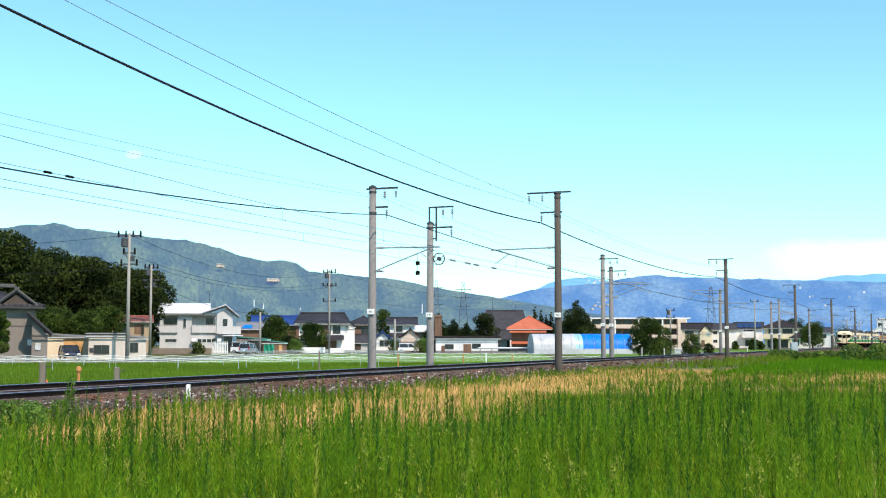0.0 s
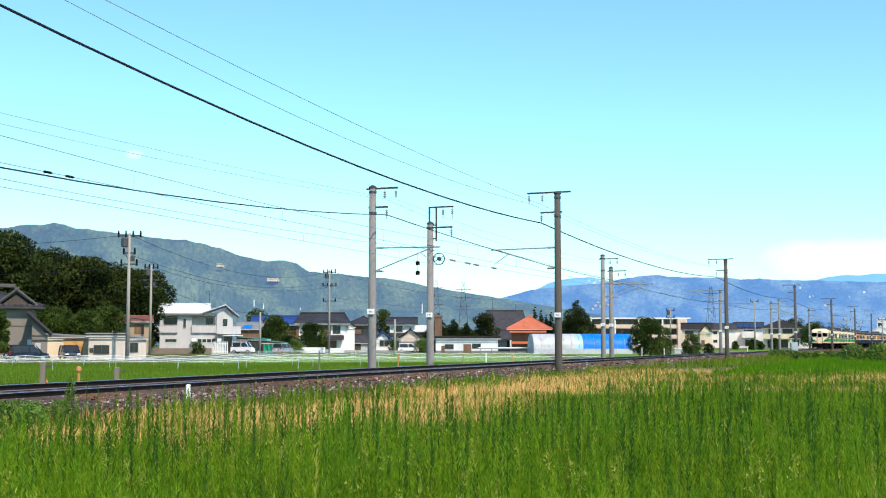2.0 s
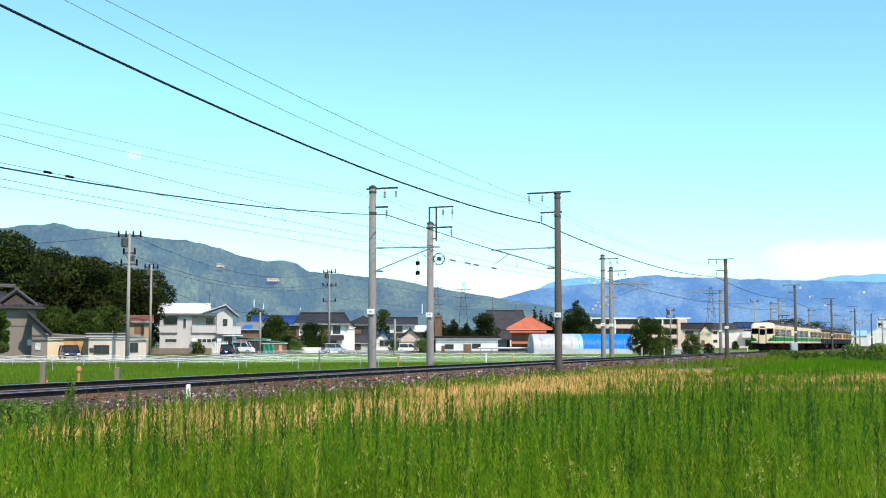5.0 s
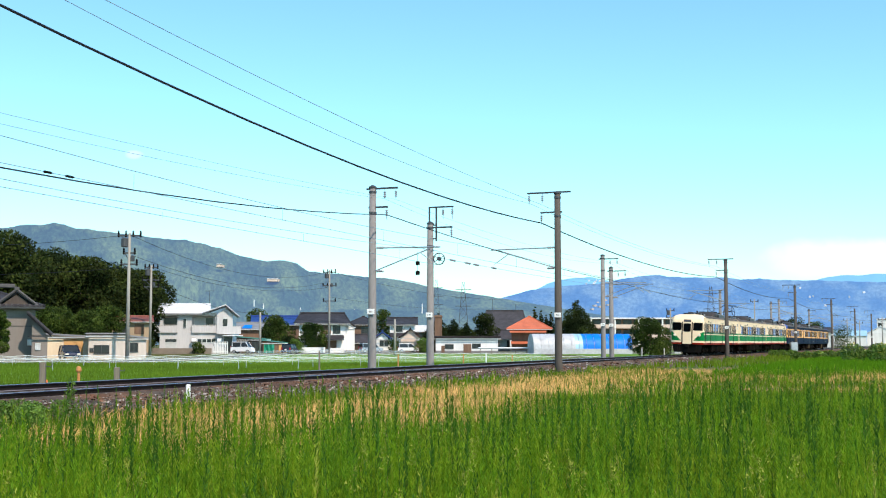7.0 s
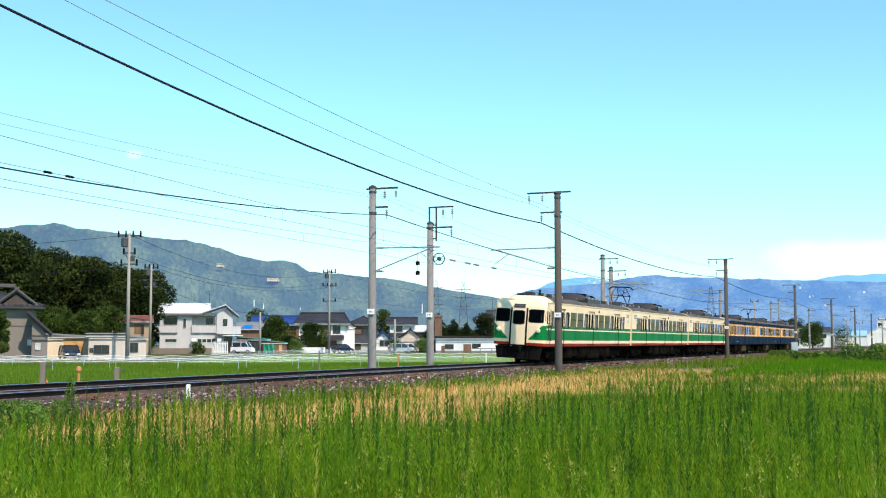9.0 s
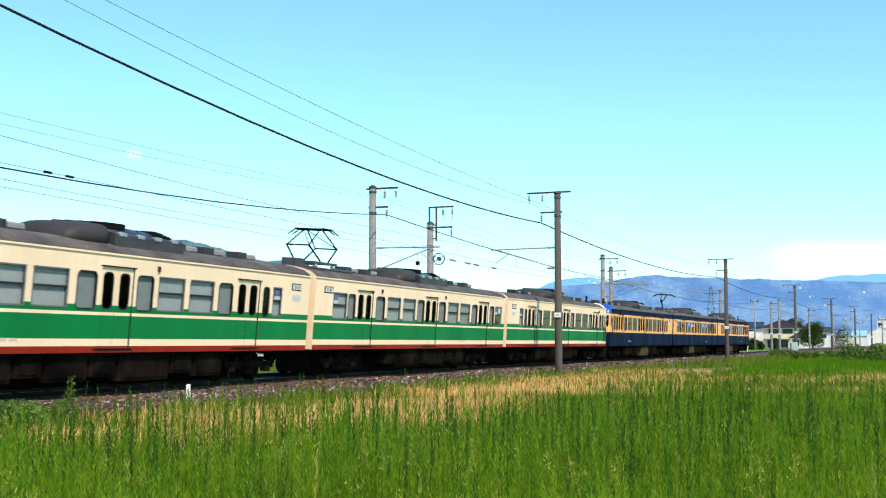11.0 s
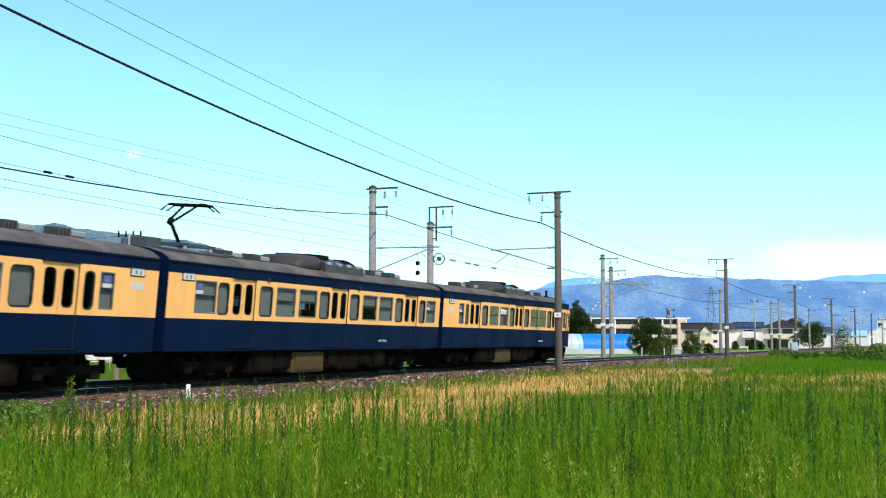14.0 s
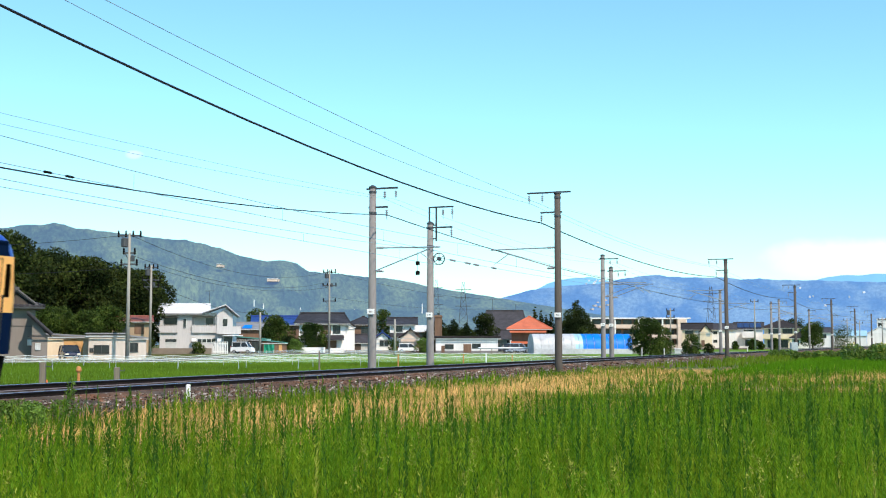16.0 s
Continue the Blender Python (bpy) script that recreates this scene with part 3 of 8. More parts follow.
def bogie_mesh():
    g = Geo()
    for sy in (-1, 1):
        g.prism([(sy * 0.98, 0.42), (sy * 1.1, 0.42), (sy * 1.1, 0.62), (sy * 0.98, 0.62)], -1.45, 1.45)
        g.box(-0.45, 0.45, sy * 0.95 - 0.08, sy * 0.95 + 0.12, 0.24, 0.46, bevel=0.02)
        for x in (-1.05, 1.05):
            g.box(x - 0.17, x + 0.17, sy * 1.05 - 0.1, sy * 1.05 + 0.1, 0.3, 0.56, bevel=0.03)
            g.rod((x - 0.3, sy * 1.05, 0.5), (x - 0.3, sy * 1.05, 0.75), 0.08)
            g.rod((x + 0.3, sy * 1.05, 0.5), (x + 0.3, sy * 1.05, 0.75), 0.08)
        for x in (-0.2, 0.2):
            g.rod((x, sy * 0.95, 0.45), (x, sy * 0.95, 0.85), 0.12)
    g.box(-0.25, 0.25, -1.0, 1.0, 0.45, 0.75)
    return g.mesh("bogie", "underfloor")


def wheelset_mesh():
    g = Geo()
    prof = [(0.1, -0.06), (0.4, -0.06), (0.43, -0.05), (0.43, 0.05), (0.46, 0.06), (0.46, 0.09), (0.1, 0.09)]
    for sy in (-1, 1):
        tf = Matrix.Translation((0, sy * 0.56, 0)) @ Matrix.Rotation(radians(90 * sy), 4, "X")
        g.lathe((0, 0, 0), prof, 20, 0, tf)
    g.rod((0, -0.6, 0), (0, 0.6, 0), 0.08)
    return g.mesh("wheelset", "underfloor", True)


def vent_mesh():
    """A roof ventilator: a low grey hood with a row of upright fins at its head."""
    g = Geo()
    g.box(0.1, 0.72, -0.2, 0.2, 0.02, 0.19, 0, bevel=0.04)
    g.box(-0.36, 0.1, -0.2, 0.2, 0.03, 0.16, 1)
    for k in range(4):
        g.box(-0.4 + 0.13 * k, -0.33 + 0.13 * k, -0.24, 0.24, 0.0, 0.23, 2, bevel=0.02)
    g.box(-0.3, 0.6, -0.16, 0.16, -0.06, 0.03, 1)
    return g.mesh("roof_vent", ["vent_grey", "soot", "fin_grey"])


def cooler_mesh():
    """The long air conditioner on the roof: a smooth dark hood, then a lower housing with upright sides."""
    g = Geo()

    def ring(x, w, h):
        return [(x, w, -0.1), (x, w * 0.99, h * 0.45), (x, w * 0.93, h * 0.74), (x, w * 0.76, h * 0.92), (x, w * 0.4, h * 0.985), (x, 0, h), (x, -w * 0.4, h * 0.985), (x, -w * 0.76, h * 0.92),
                (x, -w * 0.93, h * 0.74), (x, -w * 0.99, h * 0.45), (x, -w, -0.1)]
    g.rings([ring(x, w, h) for x, w, h in ((0.2, 0.78, 0.08), (0.3, 0.9, 0.2), (0.55, 0.96, 0.32), (0.95, 1.0, 0.41), (1.5, 1.0, 0.45), (1.78, 1.0, 0.45), (1.82, 0.9, 0.42))], 0)
    g.rings([ring(x, w, h) for x, w, h in ((1.8, 0.84, 0.45), (2.6, 0.84, 0.46), (3.8, 0.84, 0.43), (4.6, 0.84, 0.37), (5.1, 0.82, 0.29), (5.4, 0.76, 0.2))], 1)
    return g.mesh("cooler", ["cooler_hood", "cooler_panel"], True)


def grille_mesh():
    """Side fairings with pale caps, two dark grilles across the top and the seams of the lids."""
    g = Geo()

    def up(x):
        return float(np.interp(x, [1.8, 2.6, 3.8, 4.6, 5.1, 5.4], [0.45, 0.46, 0.43, 0.37, 0.29, 0.2]))

    for sy in (-1, 1):
        g.rings([[(x, sy * 0.8, -0.08), (x, sy * 1.12, -0.1), (x, sy * 1.1, 0.2), (x, sy * 1.02, 0.25), (x, sy * 0.8, 0.27)] for x in (1.9, 5.25)], 3)
        for k in range(4):
            x = 2.1 + 0.84 * k
            g.box(x, x + 0.3, *sorted((sy * 1.0, sy * 1.13)), 0.16, 0.265, 2, bevel=0.015)
    for x0, x1 in ((1.9, 2.75), (4.2, 5.1)):
        for k in range(7):
            x = x0 + (x1 - x0) * k / 6
            g.box(x - 0.03, x + 0.03, -0.8, 0.8, up(x) - 0.12, up(x) + 0.035, 0)
        for y in (-0.79, -0.4, 0, 0.4, 0.79):
            g.rod((x0, y, up(x0) + 0.03 - 0.12 * (abs(y) > 0.7)), (x1, y, up(x1) + 0.03 - 0.12 * (abs(y) > 0.7)), 0.02, n=4)
    g.rod((3.5, -0.8, up(3.5) - 0.05), (3.5, 0.8, up(3.5) - 0.05), 0.015, n=4)
    return g.mesh("grille", ["soot", "cooler_panel", "galvanised", "cooler_side"])


def pantograph_parts(car, x, single):
    base = part("pantograph", Geo().box(x - 0.9, x + 0.9, -0.55, -0.45, 3.8, 3.88).box(x - 0.9, x + 0.9, 0.45, 0.55, 3.8, 3.88)
                .box(x - 0.7, x - 0.6, -0.55, 0.55, 3.8, 3.88).box(x + 0.6, x + 0.7, -0.55, 0.55, 3.8, 3.88), "steel", car, "dark steel current collector")
    for dx in (-0.65, 0.65):
        for dy in (-0.5, 0.5):
            part("insulator", Geo().lathe((x + dx, dy, 3.56), [(0.06, 0), (0.09, 0.05), (0.06, 0.1), (0.09, 0.15), (0.05, 0.25)]), "porcelain", base)
    top = 4.98

    def bar(a, b, r):
        part("arm", Geo().rod(a, b, r), "soot", base)

    if single:
        bar((x - 0.15, 0, 3.86), (x - 0.68, 0, 4.46), 0.055)
        bar((x - 0.72, 0, 4.4), (x - 0.62, 0, 4.52), 0.09)
        bar((x - 0.66, -0.08, 4.46), (x + 0.25, -0.22, top), 0.035)
        bar((x - 0.66, 0.08, 4.46), (x + 0.25, 0.22, top), 0.035)
        hx = x + 0.25
    else:
        for dy in (-0.5, 0.5):
            for sx in (-1, 1):
                bar((x + sx * 0.3, dy, 3.9), (x + sx * 1.05, dy * 0.85, 4.4), 0.03)
                bar((x + sx * 1.05, dy * 0.85, 4.4), (x + sx * 0.12, dy * 0.6, top), 0.022)
        for sx in (-1, 1):
            bar((x + sx * 1.05, -0.45, 4.4), (x + sx * 1.05, 0.45, 4.4), 0.025)
            bar((x + sx * 1.05, -0.43, 4.4), (x + sx * 0.12, 0.3, top), 0.014)
        hx = x
    h = Geo()
    for dx in (-0.15, 0.15):
        h.box(hx + dx - 0.045, hx + dx + 0.045, -0.64, 0.64, top - 0.01, top + 0.06, bevel=0.015)
        for sy in (-1, 1):
            h.rod((hx + dx, sy * 0.62, top + 0.03), (hx + dx, sy * 0.9, top - 0.16), 0.022)
    h.rod((hx - 0.15, -0.3, top + 0.02), (hx + 0.15, -0.3, top + 0.02), 0.02).rod((hx - 0.15, 0.3, top + 0.02), (hx + 0.15, 0.3, top + 0.02), 0.02)
    part("contact_bow", h, "soot", base)


def rail_car(livery, cab, panto, label, tank=False):
    """One car, its origin on the rails at the middle; local x runs from 0 at the plain end. cab: -1 (towards the head), 1, or 0."""
    car = thing("train_car", label, "train car", group="cars of the train")
    lv = LIVERY[livery]
    flip = cab == -1

    def fx(x):
        return (LEN - x if flip else x) - LEN / 2

    body_len = LEN - 0.34 if cab else LEN
    opens = list(OPEN_CAB if cab else OPEN_MID)
    holes = []
    for k, a, b in opens:
        holes.append((a, b, 2.0, 2.86, k) if k == "sash" else (a, b, 1.97, 2.85, k))
    for c in DOORS:
        holes.append((c - 0.65, c + 0.65, 1.06, 3.0, "door"))
    if cab:
        holes.append((18.46, 18.82, 1.06, 2.96, "crew"))
        holes.append((18.93, 19.1, 2.15, 2.85, "quarter"))
        holes.append((body_len - 0.2, body_len, 3.01, GUTTER, "corner"))
    wall = once(("wall", livery, bool(cab)), lambda: side_panel(holes, lv["bands"], None, body_len))
    frame_m = {k: once((k, round(b - a, 2)), lambda a=a, b=b, k=k: framed_pane(b - a, 1.97 if k == "pill" else 2.0, 2.85 if k == "pill" else 2.86, 0.13 if k == "pill" else 0.02, 0.035)
                       .mesh("window_frame", "rubber" if k == "pill" else "sash_metal")) for k, a, b in opens}

    def leaf():
        g = side_panel([(0.13, 0.52, 2.0, 2.86, "pill")], [(z0, z1, n_) for z0, z1, n_ in lv["bands"]], None, 0.64)
        return g

    leaf_m = once(("leaf", livery), leaf)
    rub_m = once("leafrub", lambda: framed_pane(0.39, 2.0, 2.86, 0.12, 0.024).mesh("window_frame", "rubber"))
    for sy in (-1, 1):
        # a side's own space: x from the plain end, y into the car
        if sy == -1:
            m = pose(fx(0), -HALF, 0) if not flip else Matrix.Translation((fx(0), -HALF, 0)) @ Matrix.Diagonal((-1, 1, 1, 1))
        else:
            m = Matrix.Translation((fx(0), HALF, 0)) @ Matrix.Diagonal((-1 if flip else 1, -1, 1, 1))
        w = part("side_wall", wall, None, car, at=m)
        for k, a, b, in opens:
            q = m @ Matrix.Translation((a, 0, 0))
            wd = b - a
            fr = part("window", once((k, round(wd, 2)), lambda: None), None, car, at=q)
            z0, z1 = (2.0, 2.86) if k == "sash" else (1.97, 2.85)
            shut = k == "pill" and not (cab and a < 3)
            part("pane", once(("pane", k, shut, round(wd, 2)), lambda: Geo().add(pill_ring(0, wd, z0, z1, 0.12 if k == "pill" else 0.02, 0, 0.03), [tuple(range(20))])
                              .mesh("pane", "glass_pale" if k == "sash" or shut else "glass_dark")), None, fr)
            if shut:
                part("blind", once(("pblind", livery, round(wd, 2)), lambda: Geo().box(0.0, wd, 0.07, 0.085, 2.0, 2.83).mesh("blind", "inside" if livery == "green" else "blind_grey")), None, fr, "drawn grey curtain")
            if k == "sash" and (a < 2.0 or a > 17.99):
                part("sticker", once("sticker", lambda: Geo().box(0.08, 0.4, 0.024, 0.028, 2.62, 2.8, 0).box(0.06, 0.42, 0.024, 0.028, 2.5, 2.6, 1).mesh("sticker", ["poster", "sign_board"])), None, fr, "blue and white information sticker")
            if k == "sash":
                part("sash_bar", once(("bar", round(wd, 2)), lambda: Geo().box(0.0, wd, 0.01, 0.04, 2.43, 2.48).mesh("sash_bar", "rubber")), None, fr)
                # a few blinds are only half drawn
                low = 2.5 if livery == "navy" and a in (7.24, 12.0) else 2.02
                part("blind", once(("blind", livery, low, round(wd, 2)), lambda: Geo().box(0.0, wd, 0.07, 0.085, low, 2.84).mesh("blind", "blind" if livery == "green" else "blind_grey")), None, fr, "grey roller blind")
        for c in DOORS:
            for dx, hand in ((-0.645, 1), (0.005, 1)):
                lf = part("door_leaf", leaf_m, None, car, at=m @ Matrix.Translation((c + dx, 0.035, 0)))
                part("window_frame", rub_m, None, lf, at=Matrix.Translation((0.13, 0, 0)))
                part("pane", once("leafpane", lambda: Geo().add(pill_ring(0.13, 0.52, 2.0, 2.86, 0.12, 0, 0.02), [tuple(range(20))]).mesh("pane", "glass_dark")), None, lf)
            part("door_step", once("step", lambda: Geo().box(-0.75, 0.75, -0.03, 0.05, 1.03, 1.06, bevel=0.008).mesh("door_step", "soot")), None, car, at=m @ Matrix.Translation((c, 0, 0)))
            part("door_track", once("dtrack", lambda: Geo().box(-0.7, 0.7, -0.02, 0.03, 3.0, 3.025).mesh("door_track", "soot")), None, car, at=m @ Matrix.Translation((c, 0, 0)))
        if cab:
            cd = part("crew_door", once(("crew", livery), lambda: side_panel([(0.07, 0.29, 2.0, 2.8)], lv["bands"], None, 0.36)), None, car, at=m @ Matrix.Translation((18.46, 0.02, 0)))
            part("quarter_window", once("quarter", lambda: Geo().add(pill_ring(0, 0.17, 2.15, 2.85, 0.05, 0, 0.015), [tuple(range(20))]).mesh("quarter_window", "glass_dark")), None, car, at=m @ Matrix.Translation((18.93, 0, 0)))
            part("pane", once("crewpane", lambda: Geo().add([(0.07, 0.02, 2.0), (0.29, 0.02, 2.0), (0.29, 0.02, 2.8), (0.07, 0.02, 2.8)], [(0, 1, 2, 3)]).mesh("pane", "glass_dark")), None, cd)
            for x in (18.41, 18.87):
                part("handrail", once("crewrail", lambda: Geo().rod((0, -0.04, 1.25), (0, -0.04, 2.2), 0.018).rod((0, -0.04, 1.27), (0, 0.01, 1.27), 0.014).rod((0, -0.04, 2.18), (0, 0.01, 2.18), 0.014)
                                               .mesh("handrail", "rubber" if livery == "green" else "sash_metal")), None, car, at=m @ Matrix.Translation((x, 0, 0)))
        # route board, vent slot, side lamps and number bars
        sg = part("route_board", once("route", lambda: Geo().box(0, 0.62, -0.015, 0.02, 2.82, 3.04, 0, bevel=0.01).mesh("route_board", "rubber")), None, car, at=m @ Matrix.Translation((0.62, 0, 0)))
        part("board_face", once("routef", lambda: Geo().box(0.04, 0.58, -0.02, -0.012, 2.85, 3.01, 0).box(0.17, 0.22, -0.024, -0.019, 2.88, 2.98, 1).box(0.36, 0.42, -0.024, -0.019, 2.88, 2.98, 1)
                                .mesh("board_face", ["sign_board", "ink"])), None, sg)
        if cab:
            part("vent_slot", once("slot", lambda: Geo().add(pill_ring(0, 0.55, 2.5, 2.68, 0.06, 0, -0.006), [tuple(range(20))]).mesh("vent_slot", "sign_board")), None, car, at=m @ Matrix.Translation((0.62, 0, 0)))
        for c in (5.2, 11.6) if not cab else (8.5, 17.2):
            part("door_lamp", once("dlamp", lambda: Geo().box(-0.05, 0.05, -0.05, 0.01, 2.98, 3.12, 0, bevel=0.012).mesh("door_lamp", "rubber")), None, car, at=m @ Matrix.Translation((c, 0, 0)))
        def number_bars():
            g = Geo()
            for k in range(9):
                if k != 3:
                    g.box(-0.36 + 0.085 * k, -0.36 + 0.085 * k + (0.055 if k % 3 else 0.04), -0.005, 0.001, 1.22, 1.3)
            return g.mesh("car_number", "number_paint")
        part("car_number", once("num", number_bars), None, car, "row of pale number marks", at=m @ Matrix.Translation((13.9, 0, 0)))
        part("gutter", once(("gut", livery), lambda: Geo().box(0, body_len - 0.25, -0.03, 0.01, GUTTER - 0.02, GUTTER + 0.025).mesh("gutter", "cream" if livery == "green" else "navy")), None, car, at=m)
    # roof
    r0, r1 = (0.0, LEN - 1.3) if cab else (0.0, LEN)
    g = Geo()
    rg = [[(fx(x), y, z) for y, z in ROOF] for x in (r0, r1)]
    g.rings(rg, 0, cap=False)
    part("roof", g, "roof_grey", car, "sooty grey roof", smooth=True)
    if cab:
        # shoulders that close the roof against the rounded driver's end
        for sy in (-1, 1):
            g = Geo()
            edge = [(0.6, 1.41, 3.3), (0.76, 1.35, 3.43), (0.96, 1.22, 3.54), (1.26, 0.99, 3.62)]
            back = [(1.4, 1.45, 3.3), (1.4, 1.4, 3.38), (1.4, 1.2, 3.5), (1.4, 0.8, 3.6)]
            for e, b in zip(edge, back):
                g.v += [(fx(LEN - e[0]), sy * e[1], e[2]), (fx(LEN - b[0]), sy * b[1], b[2] + 0.003)]
            for k in range(3):
                g.f.append((2 * k, 2 * k + 1, 2 * k + 3, 2 * k + 2))
                g.m.append(0)
            part("roof_shoulder", g, lv["top"], car)
    # ends and interior
    for x in ((0.0,) if cab else (0.0, LEN)):
        out = [(fx(x), HALF, SILL)] + [(fx(x), y, z) for y, z in ROOF] + [(fx(x), -HALF, SILL)]
        part("end_wall", Geo().add(out, [tuple(range(len(out)))], 0), "cream" if livery == "green" else "navy", car)
    for x in ((-0.0,) if cab else (-0.0, LEN)):
        part("gangway", Geo().box(min(fx(x), fx(x - 0.25 if x == 0 else x + 0.25)), max(fx(x), fx(x - 0.25 if x == 0 else x + 0.25)), -0.55, 0.55, 1.0, 3.0, bevel=0.04), "rubber", car)
    part("floor", Geo().box(fx(0.05) if not flip else fx(LEN - 0.4), fx(LEN - 0.4) if not flip else fx(0.05), -1.4, 1.4, 1.05, 1.22), "underfloor", car)
    g = Geo()
    for k in range(11):
        x = 1.4 + 1.55 * k
        if any(abs(x - c) < 0.95 for c in DOORS):
            continue
        for sy in (-1, 1):
            part("seat", once("seat", lambda: Geo().box(-0.06, 0.06, -0.45, 0.45, 1.22, 2.2, 0, bevel=0.03).mesh("seat", "seat_cloth")), None, car, at=Matrix.Translation((fx(x), sy * 0.9, 0)))
    # roof gear
    # hood and fins look towards the head of the train on every car
    ac = part("cooler", once("cooler", cooler_mesh), None, car, "dark air conditioner with a smooth hood", at=Matrix.Translation((-2.55 if cab == 1 else -1.9, 0, 3.6)) @ Matrix.Diagonal((0.9, 1, 1, 1)))
    part("grille", once("grille", grille_mesh), None, ac, "dark grilles and side fairings with pale caps")
    for x in (5.0, 6.7, 14.0, 15.5, 17.4) + ((1.9, 3.4) if flip else ()):
        part("roof_vent", once("vent", vent_mesh), None, car, at=Matrix.Translation((x - LEN / 2, 0, 3.63)))
    if cab:
        part("radio_aerial", Geo().lathe((fx(17.6), -0.5, 3.58), [(0.13, 0), (0.13, 0.1), (0.06, 0.14), (0.05, 0.32), (0.09, 0.34), (0.05, 0.42)]), "soot", car)
        part("horn_cover", Geo().box(fx(18.1) - 0.2, fx(18.1) + 0.2, 0.2, 0.6, 3.56, 3.76, bevel=0.05), "soot", car)
    if panto:
        pantograph_parts(car, fx(2.7 if livery == "navy" else 2.3), livery == "navy")
        for x0, x1, y, z in ((2.8, 4.4, -0.7, 3.68), (2.8, 4.4, -0.55, 3.68), (0.3, 3.6, -0.95, 3.63), (0.3, 3.6, -0.82, 3.65), (0.3, 3.6, 0.85, 3.65)):
            part("roof_cable", Geo().rod((fx(x0), y, z), (fx(x1), y, z - 0.02), 0.028), "steel", car)
        part("switch_box", Geo().box(fx(0.35), fx(0.95), -0.5, 0.1, 3.6, 3.92, bevel=0.03), "steel", car)
    # running gear
    for x in (2.85, 16.65):
        b = part("bogie", once("bogie", bogie_mesh), None, car, at=Matrix.Translation((fx(x), 0, 0)))
        for dx in (-1.05, 1.05):
            part("wheelset", once("wheelset", wheelset_mesh), None, b, at=Matrix.Translation((dx, 0, 0.43)))
    rr = random.Random(len(label))
    for k, (a, b, z) in enumerate(((4.75, 6.2, 0.26), (6.3, 7.3, 0.36), (7.4, 9.6, 0.22), (9.7, 10.7, 0.34), (10.8, 12.3, 0.26), (12.4, 13.3, 0.38), (13.4, 14.7, 0.28))):
        for sy in (-1, 1):
            if rr.random() < 0.1:
                continue
            a_, b_ = sorted((fx(a), fx(b)))
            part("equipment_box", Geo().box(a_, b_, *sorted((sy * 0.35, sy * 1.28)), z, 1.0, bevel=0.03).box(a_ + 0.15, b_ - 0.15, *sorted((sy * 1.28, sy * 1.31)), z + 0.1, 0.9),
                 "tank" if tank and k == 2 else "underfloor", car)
    # added near-black infill that closes the view, in place of deep shade below
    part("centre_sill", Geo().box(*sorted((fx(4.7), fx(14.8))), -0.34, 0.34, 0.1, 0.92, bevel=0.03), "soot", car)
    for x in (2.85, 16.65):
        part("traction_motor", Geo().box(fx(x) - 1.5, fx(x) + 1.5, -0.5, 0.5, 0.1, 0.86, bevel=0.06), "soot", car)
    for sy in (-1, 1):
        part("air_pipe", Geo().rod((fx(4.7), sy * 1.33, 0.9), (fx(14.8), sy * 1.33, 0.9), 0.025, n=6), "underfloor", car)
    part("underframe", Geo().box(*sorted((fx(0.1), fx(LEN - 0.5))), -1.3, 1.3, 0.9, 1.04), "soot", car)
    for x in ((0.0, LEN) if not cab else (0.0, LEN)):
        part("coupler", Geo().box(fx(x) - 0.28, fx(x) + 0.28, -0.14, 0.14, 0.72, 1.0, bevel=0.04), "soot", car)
    if cab:
        me, at_ = once(("cabfront", livery), lambda: cab_front(livery))
        m = Matrix.Translation((fx(LEN), 0, 0)) if flip else Matrix.Translation((fx(LEN), 0, 0)) @ Matrix.Diagonal((-1, 1, 1, 1))
        face = part("cab_front", me, None, car, at=m)
        for s_ in (-1, 1):
            if livery == "green":
                # the green wedge that narrows upwards round the corner
                g = Geo()
                for j in range(6):
                    z = 1.287 + (2.06 - 1.287) * j / 5
                    inner = 0.56 + 0.74 * j / 5
                    for i in range(31):
                        p = at_(s_ * (inner + (1.45 - inner) * i / 30), z)
                        k = max(0, abs(p.y) - 1.05) / 0.4
                        g.v.append(tuple(p + Vector((-1, 0.9 * s_ * k, 0)).normalized() * 0.012))
                for j in range(5):
                    for i in range(30):
                        g.f.append((31 * j + i, 31 * j + i + 1, 31 * j + i + 32, 31 * j + i + 31))
                        g.m.append(0)
                part("green_wedge", g, "green_paint", face)
            y0, y1 = sorted((s_ * 0.54, s_ * 1.42))
            part("windscreen", patch(at_, y0, y1, 2.22, 2.86, 0.012), "glass_dark", face, "dark driver's window")
            part("window_surround", patch(at_, y0 - 0.03, y1 + 0.01, 2.18, 2.9, 0.009), "rubber", face)
            part("door_edge", patch(at_, *sorted((s_ * 0.385, s_ * 0.49)), SILL, 2.95, 0.024, 0.0, 2), "soot", face)
            hl = part("headlight", Geo().rod((0.09, s_ * 1.1, 1.78), (-0.05, s_ * 1.1, 1.78), 0.13, 0.115, 16), "cream" if livery == "green" else "buff", face)
            part("lens", Geo().lathe((0, 0, 0), [(0.1, 0), (0.08, 0.02), (0.03, 0.03)], 14, 0, Matrix.Translation((-0.05, s_ * 1.1, 1.78)) @ Matrix.Rotation(radians(-90), 4, "Y")), "lamp_lens", hl)
            part("marker_lamp", Geo().rod((0.04, s_ * 0.98, 1.5), (-0.03, s_ * 0.98, 1.5), 0.05, 0.05, 10), "rubber", face)
